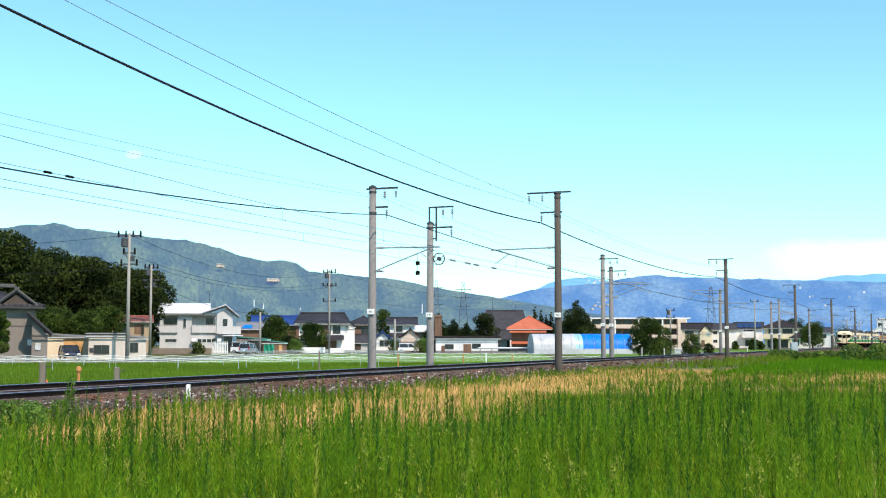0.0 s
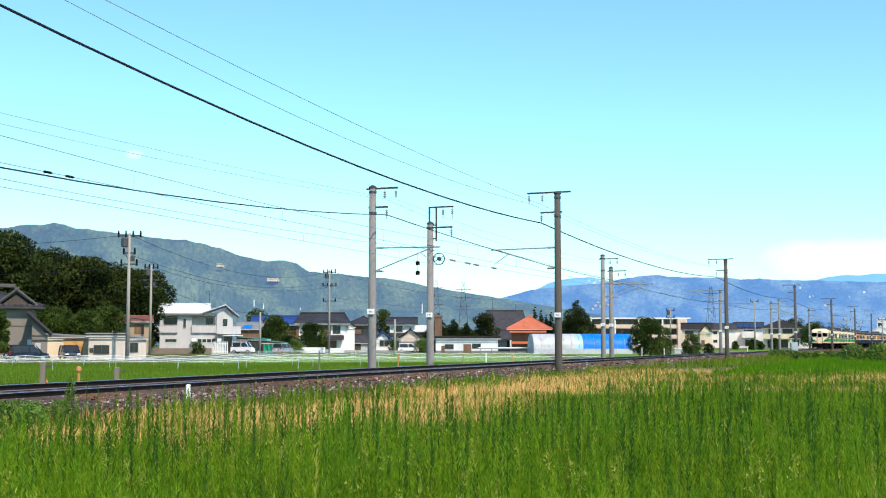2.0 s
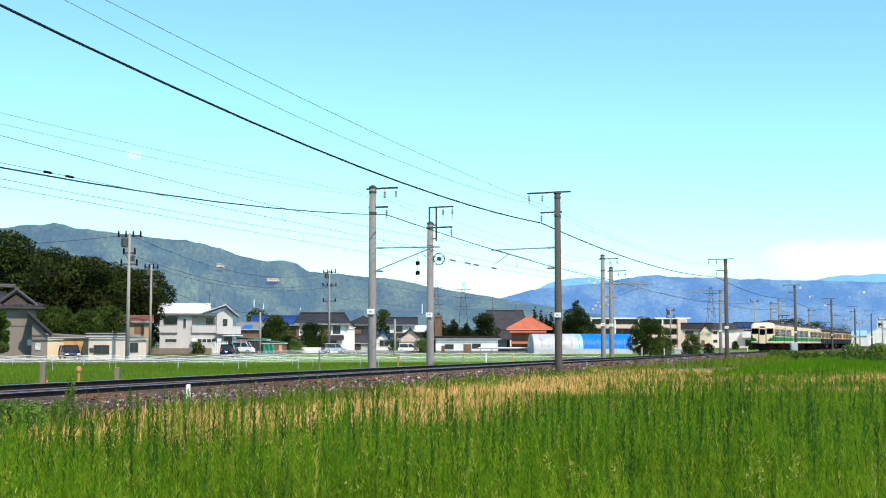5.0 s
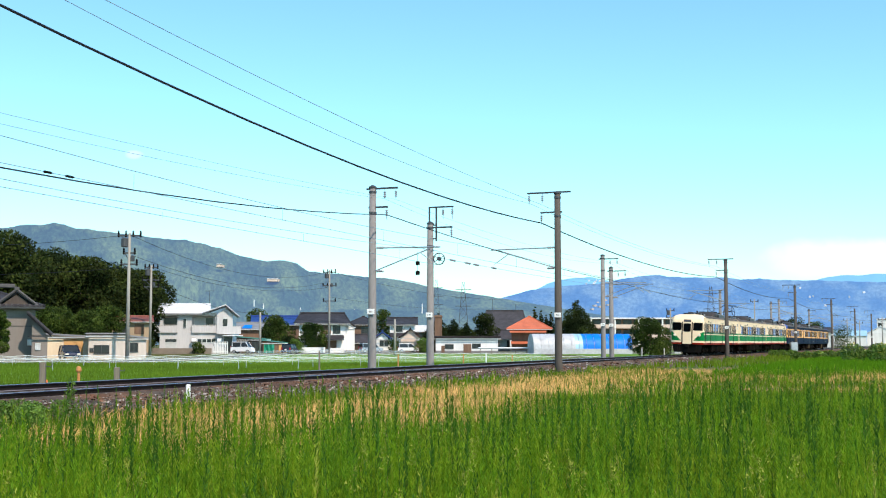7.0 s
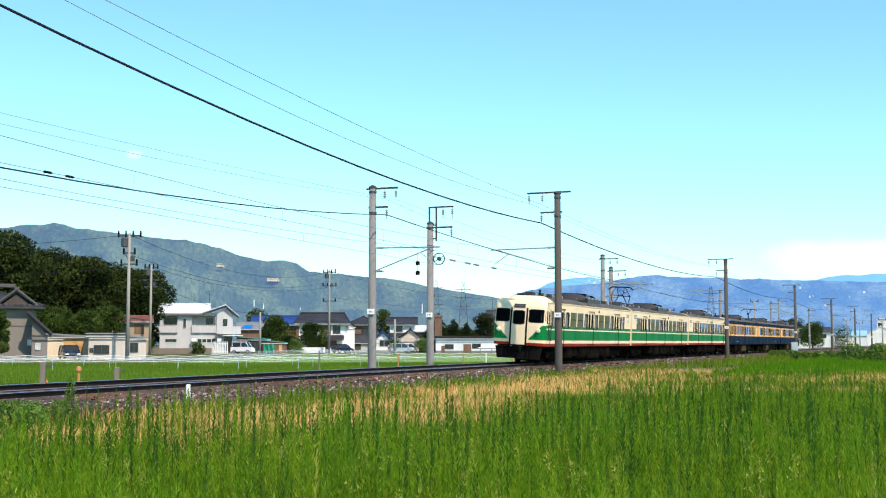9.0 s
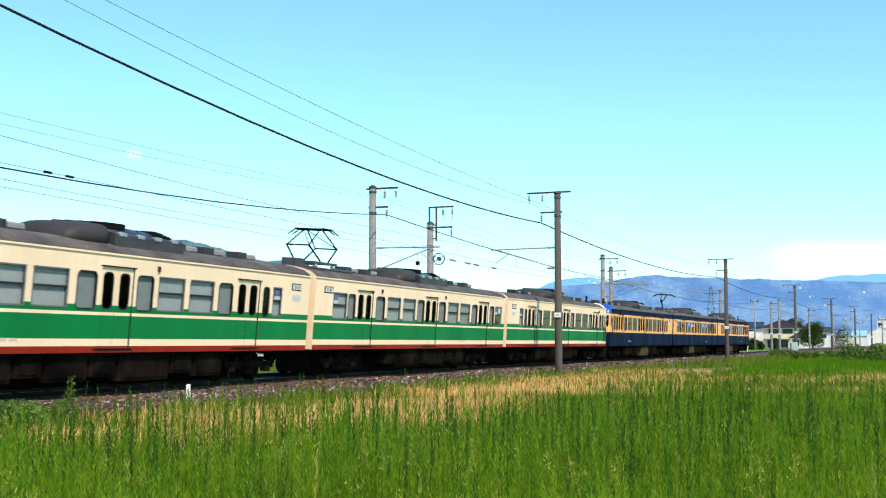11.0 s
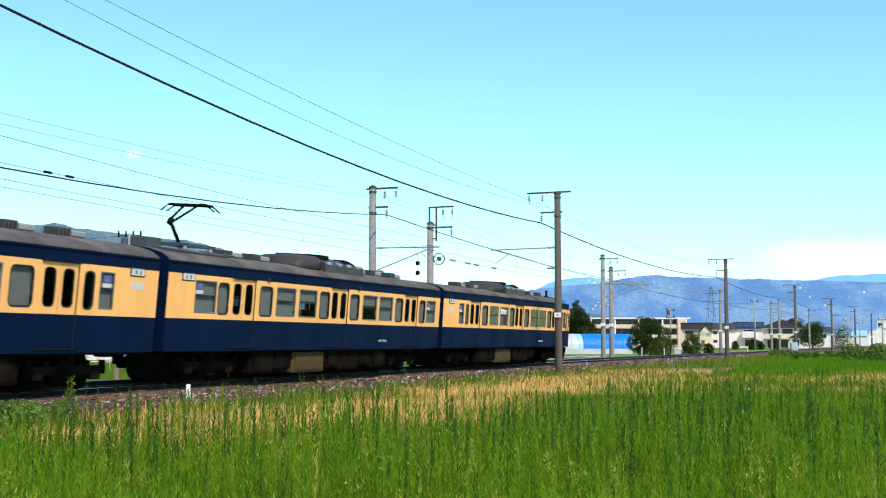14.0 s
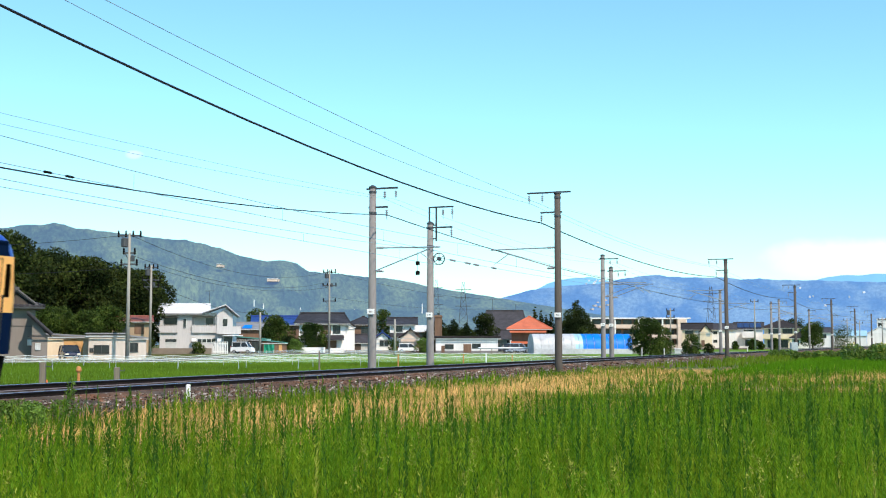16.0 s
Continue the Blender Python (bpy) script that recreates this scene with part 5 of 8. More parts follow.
def house(name, label, x0, x1, y, d, top, roof, walls, tiles, windows=(), yaw=0.0, trim="frame_pale", plinth=True, cat="house", foot=GROUND):
    """A building whose front stands at y from x0 to x1. windows: (x0, x1, z0, z1, kind) in the place's metres."""
    w, cx = x1 - x0, (x0 + x1) / 2
    ob = thing(name, label, cat, pose(cx + d / 2 * cx / y, y + d / 2, foot, 0, 0, yaw - math.degrees(math.atan(cx / y))), "village houses" if cat == "house" else "")
    h = top - foot
    kind, rise, over = roof
    rf, gb = roof_parts(ob, kind, w, d, h, rise, over, tiles, trim)
    wl_ = Geo().box(-w / 2, w / 2, -d / 2, d / 2, 0, h - 0.05)
    if gb:
        wl_.add(gb.v, gb.f)
    part("wall", wl_, walls, ob)
    if plinth:
        part("plinth", Geo().box(-w / 2 - 0.04, w / 2 + 0.04, -d / 2 - 0.04, d / 2 + 0.04, 0, 0.35, bevel=0.02), "concrete", ob)
    for a, b, z0, z1, k in windows:
        a, b, z0, z1 = a - cx, b - cx, z0 - foot, z1 - foot
        z0 = max(z0, 0.02)
        f = -d / 2
        if k == "panel":
            part("panel", Geo().box(a, b, f - 0.05, f + 0.02, z0, z1, bevel=0.015), "timber_brown", ob)
            continue
        if k == "ply":
            part("shutter", Geo().box(a, b, f - 0.05, f + 0.02, z0, z1, bevel=0.015), "ply_orange", ob)
            continue
        if k == "balcony":
            bal = part("balcony", Geo().box(a, b, f - 1.2, f, z0, z0 + 0.15, bevel=0.02).box(a, b, f - 1.25, f - 1.15, z0, z1, bevel=0.02).box(a, a + 0.1, f - 1.15, f, z0, z1).box(b - 0.1, b, f - 1.15, f, z0, z1), walls, ob)
            part("handrail", Geo().rod((a, f - 1.2, z1 + 0.06), (b, f - 1.2, z1 + 0.06), 0.04), "frame_pale", bal)
            continue
        if k == "awning":
            part("awning", Geo().rings([[(x, f - 1.3, z0), (x, f - 1.3, z0 + 0.1), (x, f, z1), (x, f, z1 - 0.12)] for x in (a, b)]), tiles, ob)
            continue
        fr = "frame_dark" if k == "dark" else "frame_pale"
        wd = part("window", Geo().box(a - 0.07, b + 0.07, f - 0.05, f, z1, z1 + 0.07).box(a - 0.07, b + 0.07, f - 0.08, f, z0 - 0.07, z0).box(a - 0.07, a, f - 0.05, f, z0, z1).box(b, b + 0.07, f - 0.05, f, z0, z1)
                  .box((a + b) / 2 - 0.03, (a + b) / 2 + 0.03, f - 0.04, f, z0, z1), fr, ob)
        part("pane", Geo().box(a, b, f - 0.02, f - 0.004, z0, z1), "curtain" if k == "pale" else "room_dark", wd)
    return ob


# nearest house at the field's left edge, with its tiled gable, and the low sheds beside it
farm = house("farmhouse", "old beige farmhouse with dark tiled hip roof", -43.52, -33.83, 98, 9, 4.15, ("hip", 1.75, 0.7), "plaster_beige", "tile_dark", [(-37.93, -36.53, 1.4, 2.56, "dark")], plinth=False, trim="frame_dark")
wing = house("farmhouse_wing", "beige plastered lean-to wing with sloping tiled roof", -33.81, -32.57, 98.05, 6, 1.77, ("shed", 1.75, 0.32), "plaster_beige", "tile_dark", [(-33.46, -33.18, 0.56, 0.98, "pale")], plinth=False, trim="frame_dark")
fh, wh = 4.15 - GROUND, 1.77 - GROUND
gab = part("gablet_roof", Geo().rings([[(x + 3.3, y, z) for x, z in ((-1.6, fh + 0.1), (0, fh + 1.3), (1.6, fh + 0.1), (1.6, fh - 0.06), (0, fh + 1.08), (-1.6, fh - 0.06))] for y in (-4.9, 0.0)]), "tile_dark", farm)
part("ridge", Geo().rod((3.3, -5.0, fh + 1.36), (3.3, 0, fh + 1.36), 0.16, n=8).rod((3.3, -4.96, fh + 1.36), (4.98, -4.96, fh + 0.06), 0.12, n=6).rod((3.3, -4.96, fh + 1.36), (1.62, -4.96, fh + 0.06), 0.12, n=6)
     .box(3.1, 3.5, -5.1, -4.9, fh + 1.26, fh + 1.58, bevel=0.05), "tile_pale", gab, "grey ridge tiles")
part("gable_wall", Geo().add([(2.0, -4.75, fh), (4.6, -4.75, fh), (3.3, -4.75, fh + 1.0)], [(0, 1, 2)]), "timber_dark", gab)
part("main_ridge", Geo().box(-1.2, 3.3, -0.22, 0.22, fh + 1.7, fh + 2.05, bevel=0.06), "tile_pale", farm, "grey ridge tiles")
for k in range(24):
    # rounded tile ends along the eave
    part("eave_tile", Geo().rod((-5.5 + 0.47 * k, -5.24, fh - 0.02), (-5.5 + 0.47 * k, -4.9, fh + 0.1), 0.1, n=8), "tile_pale", farm)
part("meter_box", Geo().box(4.25, 4.6, -4.62, -4.5, 1.35, 1.85, bevel=0.02), "plate", farm, "white meter box")
part("wall_seam", Geo().box(-4.85, 4.85, -4.52, -4.5, 2.95, 3.0), "frame_dark", farm)
part("verge_tiles", Geo().rod((-0.97, -3.36, wh + 1.76), (0.97, -3.36, wh - 0.02), 0.15, n=8), "tile_dark", wing)
for k in range(9):
    part("roof_tile", Geo().rod((-0.97 + 0.24 * k, -3.5, wh + 1.84 - 0.22 * k), (-0.97 + 0.24 * k, -3.1, wh + 1.84 - 0.22 * k), 0.085, n=8), "tile_grey", wing)
house("garage", "cream shed with open plywood-lined garage", -37.95, -33.83, 114, 5, 1.77, ("shed", 0.25, 0.3), "plaster_cream", "tin_grey", [(-36.27, -34.48, -0.39, 1.4, "ply")], plinth=False)
house("workshop", "low white workshop with flat grey roof", -32.94, -29.66, 111, 6, 1.86, ("flat", 0.14, 0.3), "plaster_grey", "tin_grey",
      [(-32.41, -31.14, 0.12, 0.81, "dark"), (-32.78, -32.57, 0.28, 0.54, "dark")], plinth=False)
house("store_shed", "small white store with lean-to roof", -29.88, -27.91, 112, 5, 1.6, ("shed", 0.3, 0.2), "plaster_grey", "tin_grey", [(-29.34, -28.71, 0.27, 1.02, "dark")], plinth=False)
house("old_house", "tan plastered house with rusty red tin roof", -42.2, -37.5, 152, 8, 3.9, ("gx", 0.6, 0.5), "plaster_tan", "tin_rust", [(-41.4, -40.4, 2.2, 3.5, "dark"), (-39.4, -38.2, 2.2, 3.5, "panel")])
# white two-storey house with balconies
def white_house():
    """Two storeys, with two balconies let into the upper floor and a gabled bay at the east end."""
    y, d, cx, foot = 180.0, 8.0, -37.0, GROUND
    ob = thing("white_house", "greyish-white two-storey house with recessed balconies and white metal roof", "house", pose(cx - 0.8, y + 4, foot, 0, 0, 11.6), "village houses")
    f = -4.0

    def slab(x0, x1, z0, z1, y0=f, y1=f + 0.2):
        return (x0 - cx, x1 - cx, y0, y1, z0 - foot, z1 - foot)

    wall = Geo()
    # the front wall round its two recesses; the body stands behind them
    for x0, x1, z0, z1 in ((-42.7, -34.3, foot, 3.6), (-42.7, -42.2, 3.6, 5.6), (-40.1, -38.0, 3.6, 5.6), (-34.55, -34.3, 3.6, 5.6), (-42.2, -40.1, 5.1, 5.6), (-38.0, -34.55, 5.15, 5.6)):
        wall.box(*slab(x0, x1, z0, z1))
    wall.box(*slab(-42.7, -34.3, foot, 3.35, f + 0.2, 4.0)).box(*slab(-42.7, -34.3, 3.35, 5.6, f + 1.7, 4.0))
    wall.box(*slab(-42.7, -42.5, 3.35, 5.6, f + 0.2, f + 1.7)).box(*slab(-40.1, -38.0, 3.35, 5.6, f + 0.2, f + 1.7)).box(*slab(-34.5, -34.3, 3.35, 5.6, f + 0.2, f + 1.7))
    part("wall", wall, "siding_grey", ob)
    bay = Geo().box(*slab(-34.3, -31.9, foot, 5.3, f - 0.5, 4.0))
    bay.add([(x - cx, yy, z - foot) for yy in (f - 0.5, 4.0) for x, z in ((-34.3, 5.3), (-31.9, 5.3), (-32.9, 6.5))], [(0, 1, 2), (3, 4, 5)])
    part("bay", bay, "siding_grey", ob)
    rf = part("roof", Geo().prism([(-4.7, 5.55 - foot), (0, 7.1 - foot), (4.7, 5.55 - foot), (4.7, 5.4 - foot), (0, 6.9 - foot), (-4.7, 5.4 - foot)], -43.2 - cx, -35.2 - cx), "tin_white", ob)
    part("ridge", Geo().box(-43.2 - cx, -35.2 - cx, -0.15, 0.15, 7.05 - foot, 7.2 - foot, bevel=0.04), "tin_white", rf)
    part("bay_roof", Geo().rings([[(x - cx, yy, z - foot) for x, z in ((-36.4, 5.7), (-33.0, 6.9), (-30.9, 5.1), (-30.9, 4.95), (-33.0, 6.68), (-36.4, 5.5))] for yy in (f - 1.1, 4.4)]), "tin_white", ob)
    part("bargeboard", Geo().rod((-33.0 - cx, f - 1.12, 6.72 - foot), (-30.9 - cx, f - 1.12, 4.98 - foot), 0.09, n=6).rod((-33.0 - cx, f - 1.12, 6.72 - foot), (-36.4 - cx, f - 1.12, 5.55 - foot), 0.07, n=6), "tin_grey", ob)
    part("eave_board", Geo().box(-43.2 - cx, -36.0 - cx, -4.74, -4.66, 5.32 - foot, 5.5 - foot), "tin_grey", rf)
    for x0, x1 in ((-43.5, -40.1), (-38.0, -34.3)):
        b = part("balcony", Geo().box(x0 - cx, x1 - cx, f - 0.35, f - 0.25, 2.6 - foot, 3.55 - foot, bevel=0.02).box(x0 - cx, x1 - cx, f - 0.3, f, 2.6 - foot, 2.75 - foot), "siding_grey", ob)
        part("handrail", Geo().rod((x0 - cx, f - 0.3, 3.72 - foot), (x1 - cx, f - 0.3, 3.72 - foot), 0.05).rod((x0 - cx + 0.1, f - 0.3, 3.5 - foot), (x0 - cx + 0.1, f - 0.3, 3.72 - foot), 0.03)
             .rod((x1 - cx - 0.1, f - 0.3, 3.5 - foot), (x1 - cx - 0.1, f - 0.3, 3.72 - foot), 0.03), "frame_pale", b)
    side = part("side_balcony", Geo().box(*slab(-34.2, -30.7, 2.4, 3.55, f - 1.5, f - 1.4)).box(*slab(-34.2, -30.7, 2.4, 2.55, f - 1.4, f - 0.5)).box(*slab(-30.8, -30.7, 2.55, 3.55, f - 1.4, 0)), "siding_grey", ob)
    part("porch_roof", Geo().box(*slab(-33.4, -30.4, 2.1, 2.25, f - 1.9, f - 0.5), bevel=0.02), "tin_white", side)
    for x0, x1, z0, z1, yy, kind in ((-42.1, -40.2, 3.4, 4.9, f + 1.7, "room_dark"), (-39.25, -38.86, 3.35, 4.7, f, "room_dark"), (-37.6, -36.2, 3.4, 4.9, f + 1.7, "curtain"), (-35.9, -34.8, 3.4, 4.9, f + 1.7, "room_dark"),
                                      (-33.4, -32.7, 3.6, 4.7, f - 0.5, "room_dark"), (-41.85, -40.2, 1.2, 1.65, f, "room_dark"), (-41.85, -40.2, -0.2, 1.1, f, "curtain"), (-33.2, -31.95, -0.4, 2.0, f - 0.5, "room_dark"),
                                      (-37.1, -36.5, 1.15, 1.65, f, "room_dark"), (-36.4, -35.8, 1.15, 1.65, f, "room_dark"), (-35.7, -35.1, 1.15, 1.65, f, "room_dark"), (-35.0, -34.5, 1.15, 1.65, f, "room_dark")):
        a, b, z0, z1 = x0 - cx, x1 - cx, z0 - foot, z1 - foot
        w = part("window", Geo().box(a - 0.06, b + 0.06, yy - 0.06, yy, z1, z1 + 0.07).box(a - 0.06, b + 0.06, yy - 0.08, yy, z0 - 0.07, z0).box(a - 0.06, a, yy - 0.06, yy, z0, z1).box(b, b + 0.06, yy - 0.06, yy, z0, z1), "frame_pale", ob)
        part("pane", Geo().box(a, b, yy - 0.03, yy - 0.004, z0, z1), kind, w)
    for x in (-38.0, -34.2):
        part("air_conditioner", Geo().box(x - cx, x - cx + 0.7, f - 0.95, f - 0.6, 1.25 - foot, 1.75 - foot, bevel=0.04).box(x - cx, x - cx + 0.7, f - 0.6, f, 1.3 - foot, 1.36 - foot), "plate", ob)
    part("downpipe", Geo().rod((-42.6 - cx, f - 0.06, 0.1), (-42.6 - cx, f - 0.06, 5.5 - foot), 0.05, n=6), "frame_pale", ob)


white_house()
gate = thing("slatted_gate", "white slatted fence beside the entrance", "fence", pose(-32.2, 172.3, GROUND))
for k in range(9):
    part("slat", Geo().box(-0.95 + 0.24 * k, -0.83 + 0.24 * k, -0.03, 0.03, 0, 1.75 + 0.02 * (k % 2)), "plate", gate)
part("rail", Geo().box(-1.0, 1.15, 0.03, 0.07, 0.3, 0.4).box(-1.0, 1.15, 0.03, 0.07, 1.4, 1.5), "plate", gate)
tagged(part("garden_wall", Geo().box(-42.0, -33.4, 172, 172.2, GROUND, 0.32, bevel=0.03), "block_wall"), "weathered concrete block garden wall", "wall")
# carport and tarpaulin sheds
house("carport", "green tin-roofed carport with dark interior", -32.19, -27.06, 186, 5, 1.69, ("shed", 0.45, 0.2), "timber_dark", "tin_green", [(-29.81, -28.83, -0.61, 1.16, "dark")], plinth=False, cat="shed")
house("lean_to", "low shed with green tin roof", -27.82, -24.15, 184, 4, 1.16, ("shed", 0.45, 0.2), "timber_brown", "tin_green", [(-25.37, -24.85, -0.24, 0.81, "ply")], plinth=False, cat="shed")
g = Geo()
for i in range(9):
    for j in range(4):
        g.v.append((-27.5 + i * 0.2, 183 - 0.12 * math.sin(i * 1.9 + j), -0.67 + j * 0.5))
for i in range(8):
    for j in range(3):
        g.f.append((i * 4 + j, i * 4 + j + 4, i * 4 + j + 5, i * 4 + j + 1))
        g.m.append(0)
tagged(part("tarpaulin", g, "tarp_green"), "hanging creased green tarpaulin on the shed", "tarpaulin")
house("blue_roof_house", "house with bright blue metal roof behind trees", -35.26, -26.81, 222, 9, 4.55, ("gx", 1.6, 0.6), "timber_brown", "tile_blue")
grey_house = house("grey_roof_house", "old house with grey weathered tin roof", -36.29, -31.15, 212, 8, 3.59, ("gx", 1.1, 0.5), "timber_brown", "tin_grey")
part("blue_sheet", Geo().rings([[(-2.0, -4.4, h), (-0.4, -4.4, h), (-0.2, -2.6, h + 0.5), (-1.6, -2.6, h + 0.5)] for h in (3.59 - GROUND + 0.05, 3.59 - GROUND + 0.2)]), "tarp_blue", grey_house, "bright blue sheet spread on the roof")
# tall white house with dark tile roofs
house("tiled_house", "white two-storey house with dark tiled hip roof", -23.67, -16.03, 196, 9, 4.33, ("long_hip", 1.7, 0.8), "plaster_white", "tile_dark",
      [(-22.93, -20.88, 2.47, 3.96, "dark"), (-20.13, -18.45, 2.47, 3.96, "panel"), (-18.08, -16.96, 2.65, 3.87, "dark"), (-23.3, -16.31, 1.54, 2.37, "awning"),
       (-22.0, -17.52, 0.04, 1.44, "panel")])
house("white_storehouse", "tall white plastered storehouse with tiled roof", -16.93, -14.84, 200, 6, 3.83, ("gy", 1.0, 0.3), "plaster_white", "tile_dark")
tagged(part("white_wall", Geo().box(-22.11, -18.4, 186, 186.25, GROUND, 0.36, bevel=0.03), "plaster_white"), "low white plastered garden wall", "wall")
tagged(part("white_wall", Geo().box(-17.78, -15.39, 186, 186.25, GROUND, 0.27, bevel=0.03), "plaster_white"), "low white plastered garden wall", "wall")
house("village_house", "low house with dark tiled hip roof", -18.0, -12.58, 228, 9, 4.65, ("hip", 1.5, 0.6), "timber_brown", "tile_dark", [(-15.61, -14.31, 2.91, 4.11, "dark")])
house("village_house", "grey-roofed house with brown timber walls", -15.21, -11.31, 205, 6, 1.17, ("gx", 1.3, 0.4), "timber_dark", "tile_grey", [(-14.04, -13.06, -0.39, 0.97, "pale")])
house("village_house", "small white house with bright blue tiled gable", -11.41, -8.94, 200, 6, 1.74, ("gy", 1.3, 0.5), "plaster_white", "tile_blue", [(-10.56, -9.99, 0.59, 1.45, "dark"), (-9.8, -9.22, 0.59, 1.45, "dark")])
house("village_house", "two-storey house with dark tiled roof and white gable", -9.57, -5.09, 214, 8, 4.43, ("gx", 1.2, 0.6), "plaster_white", "tile_dark", [(-8.55, -7.33, 3.11, 4.12, "dark"), (-9.57, -5.09, 2.19, 2.9, "awning")])
house("village_house", "pink-beige house with dark gabled roof", -7.06, -3.77, 198, 7, 1.92, ("gy", 1.55, 0.45), "plaster_pink", "tile_brown", [(-6.87, -5.27, -0.91, 0.51, "panel")])
house("village_house", "white house with pale metal roof", -5.03, -0.92, 216, 7, 3.23, ("gx", 0.9, 0.4), "timber_brown", "tin_white", [(-4.31, -2.47, 1.79, 2.82, "dark")])
house("lean_to", "low shed with white roof sheet", -4.29, -1.68, 196, 4, 1.44, ("shed", 0.2, 0.2), "timber_brown", "tin_white", plinth=False, cat="shed")
tagged(part("tank_tower", Geo().box(-1.37, -0.18, 192, 193.2, GROUND, 5.54, bevel=0.05).box(-1.46, -0.09, 191.9, 193.3, 5.18, 5.45), "timber_brown"), "narrow brown timber-clad tower", "tower")
house("white_hall", "long low white building with flat dark roof edge", -1.17, 8.76, 190, 8, 1.88, ("flat", 0.3, 0.45), "plaster_white", "tile_brown",
      [(0.36, 1.63, 0.17, 0.8, "dark"), (3.25, 4.52, -0.47, 0.89, "panel"), (4.7, 5.96, 0.26, 0.89, "dark"), (-0.27, 0.27, -0.56, 0.62, "panel")])
house("big_roof_house", "large house with steep dark grey tiled roof", 8.3, 16.16, 236, 12, 3.76, ("long_hip", 3.8, 0.7), "plaster_white", "tile_grey", [(9.43, 13.02, 1.86, 3.2, "dark")])
house("big_roof_porch", "lower tiled roof of the large house", 7.31, 12.68, 226, 6, 1.82, ("gx", 1.7, 0.4), "timber_dark", "tile_grey", [(10.75, 12.04, 0.43, 1.61, "pale")])
house("red_roof_house", "old timber house with orange-red tin hip roof", 12.37, 18.81, 215, 8, 3.63, ("hip", 2.2, 0.9), "timber_brown", "tin_red", [(12.06, 18.61, 2.91, 3.52, "awning"), (12.27, 17.99, 0.87, 1.38, "awning")])
tagged(part("cold_frame", Geo().box(5.01, 12.21, 170, 172.5, 0.2, 0.45, bevel=0.1), "tin_white"), "white plastic sheet over a low frame", "plastic cover")
for px_ in (5.34, 6.95, 8.57, 10.35, 11.88):
    tagged(part("frame_post", Geo().box(px_ - 0.05, px_ + 0.05, 170.2, 170.3, GROUND, 0.18), "weathered_wood"), "short wooden post under the cover", "post", "cover posts")


# arched greenhouse, white film at one end and blue sheets at the other
def greenhouse():
    x0, x1, y, h, w = 12.39, 26.44, 166, 2.33 - GROUND, 5.0
    gh = thing("greenhouse", "arched greenhouse covered with white film and blue sheets", "greenhouse", pose(x0, y + w / 2, GROUND, 0, 0, 6))
    L = x1 - x0

    def arch(x, r=0.0):
        pts = []
        for k in range(13):
            a = math.pi * k / 12
            pts.append((x, -(w / 2 + r) * math.cos(a), (h + r) * math.sin(a) ** 0.62))
        return pts
    n = 26
    edges = [L * k / n for k in range(n + 1)]
    for a, b, key in ((0, 11, "film_white"), (11, 13, "film_pale"), (13, 26, "tarp_blue")):
        rg = [arch(edges[k], 0.03 * (k % 2)) for k in range(a, b + 1)]
        g = Geo()
        nn = 13
        g.v = [p for r in rg for p in r]
        for k in range(len(rg) - 1):
            for i in range(nn - 1):
                g.f.append((k * nn + i, k * nn + i + 1, (k + 1) * nn + i + 1, (k + 1) * nn + i))
                g.m.append(0)
        part("cover_sheet", g, key, gh, smooth=True)
    for k in range(0, n + 1, 2):
        p = arch(edges[k], 0.05)
        part("hoop", strip([q for q in p], 0.02, 5), "galvanised", gh)
    for x in (0.0, L):
        p = arch(x)
        part("end_sheet", Geo().add(p, [tuple(range(13))]), "film_white" if x == 0 else "tarp_blue", gh)
    part("side_film", Geo().box(0, L, -w / 2 - 0.04, -w / 2, 0, 0.75), "film_white", gh)


greenhouse()
# the apartment block and the houses to the east
def apartment():
    x0, x1, y = 42.36, 69.52, 340
    L, top = x1 - x0, 8.18 - GROUND
    ob = thing("apartment_block", "beige three-storey apartment block with open walkways", "apartment block", pose(x0, y, GROUND, 0, 0, 0))
    # brownish back wall, darkened in colour for the shade behind the walkways
    part("wall", Geo().box(0, L, 1.6, 9, 0, top - 0.3), "timber_brown", ob)
    part("stair_tower", Geo().box(L - 2.6, L - 0.2, -0.4, 1.62, 0, top - 0.3, bevel=0.03), "plaster_pink", ob)
    part("roof", Geo().box(-0.4, L + 1.2, -0.3, 9.3, top - 0.3, top + 0.1, bevel=0.04), "plaster_white", ob)
    st = top / 3
    for k in range(3):
        b = part("walkway", Geo().box(0, L, 0, 1.6, k * st - 0.1, k * st + 0.1).box(0, L, 0, 0.12, k * st, k * st + 1.05), "plaster_pink", ob)
        n = 9
        for i in range(n):
            a = L * (i + 0.12) / n
            wdw = part("window", Geo().box(a - 0.06, a + L / n * 0.76 + 0.06, 1.54, 1.62, k * st + 0.7, k * st + 2.35), "frame_dark", ob)
            part("pane", Geo().box(a, a + L / n * 0.76, 1.52, 1.55, k * st + 0.76, k * st + 2.3), "room_dark", wdw)
    for i in range(5):
        x = L * i / 4
        part("column", Geo().box(x - 0.2, x + 0.2, -0.1, 0.25, 0, top - 0.3, bevel=0.02), "plaster_white", ob)


apartment()

house("village_house", "tan two-storey house wedged between white ones", 72.9, 76.2, 304, 8, 4.3, ("gx", 1.5, 0.4), "plaster_tan", "tile_brown", [(73.6, 74.6, 3.0, 4.0, "dark")])
house("village_house", "two-storey cream house with dark roof", 58.33, 65.36, 290, 8, 4.38, ("gx", 1.5, 0.4), "plaster_cream", "tile_brown", [(59.02, 60.95, 3.28, 4.1, "dark"), (61.5, 62.88, 3.28, 3.97, "pale")])
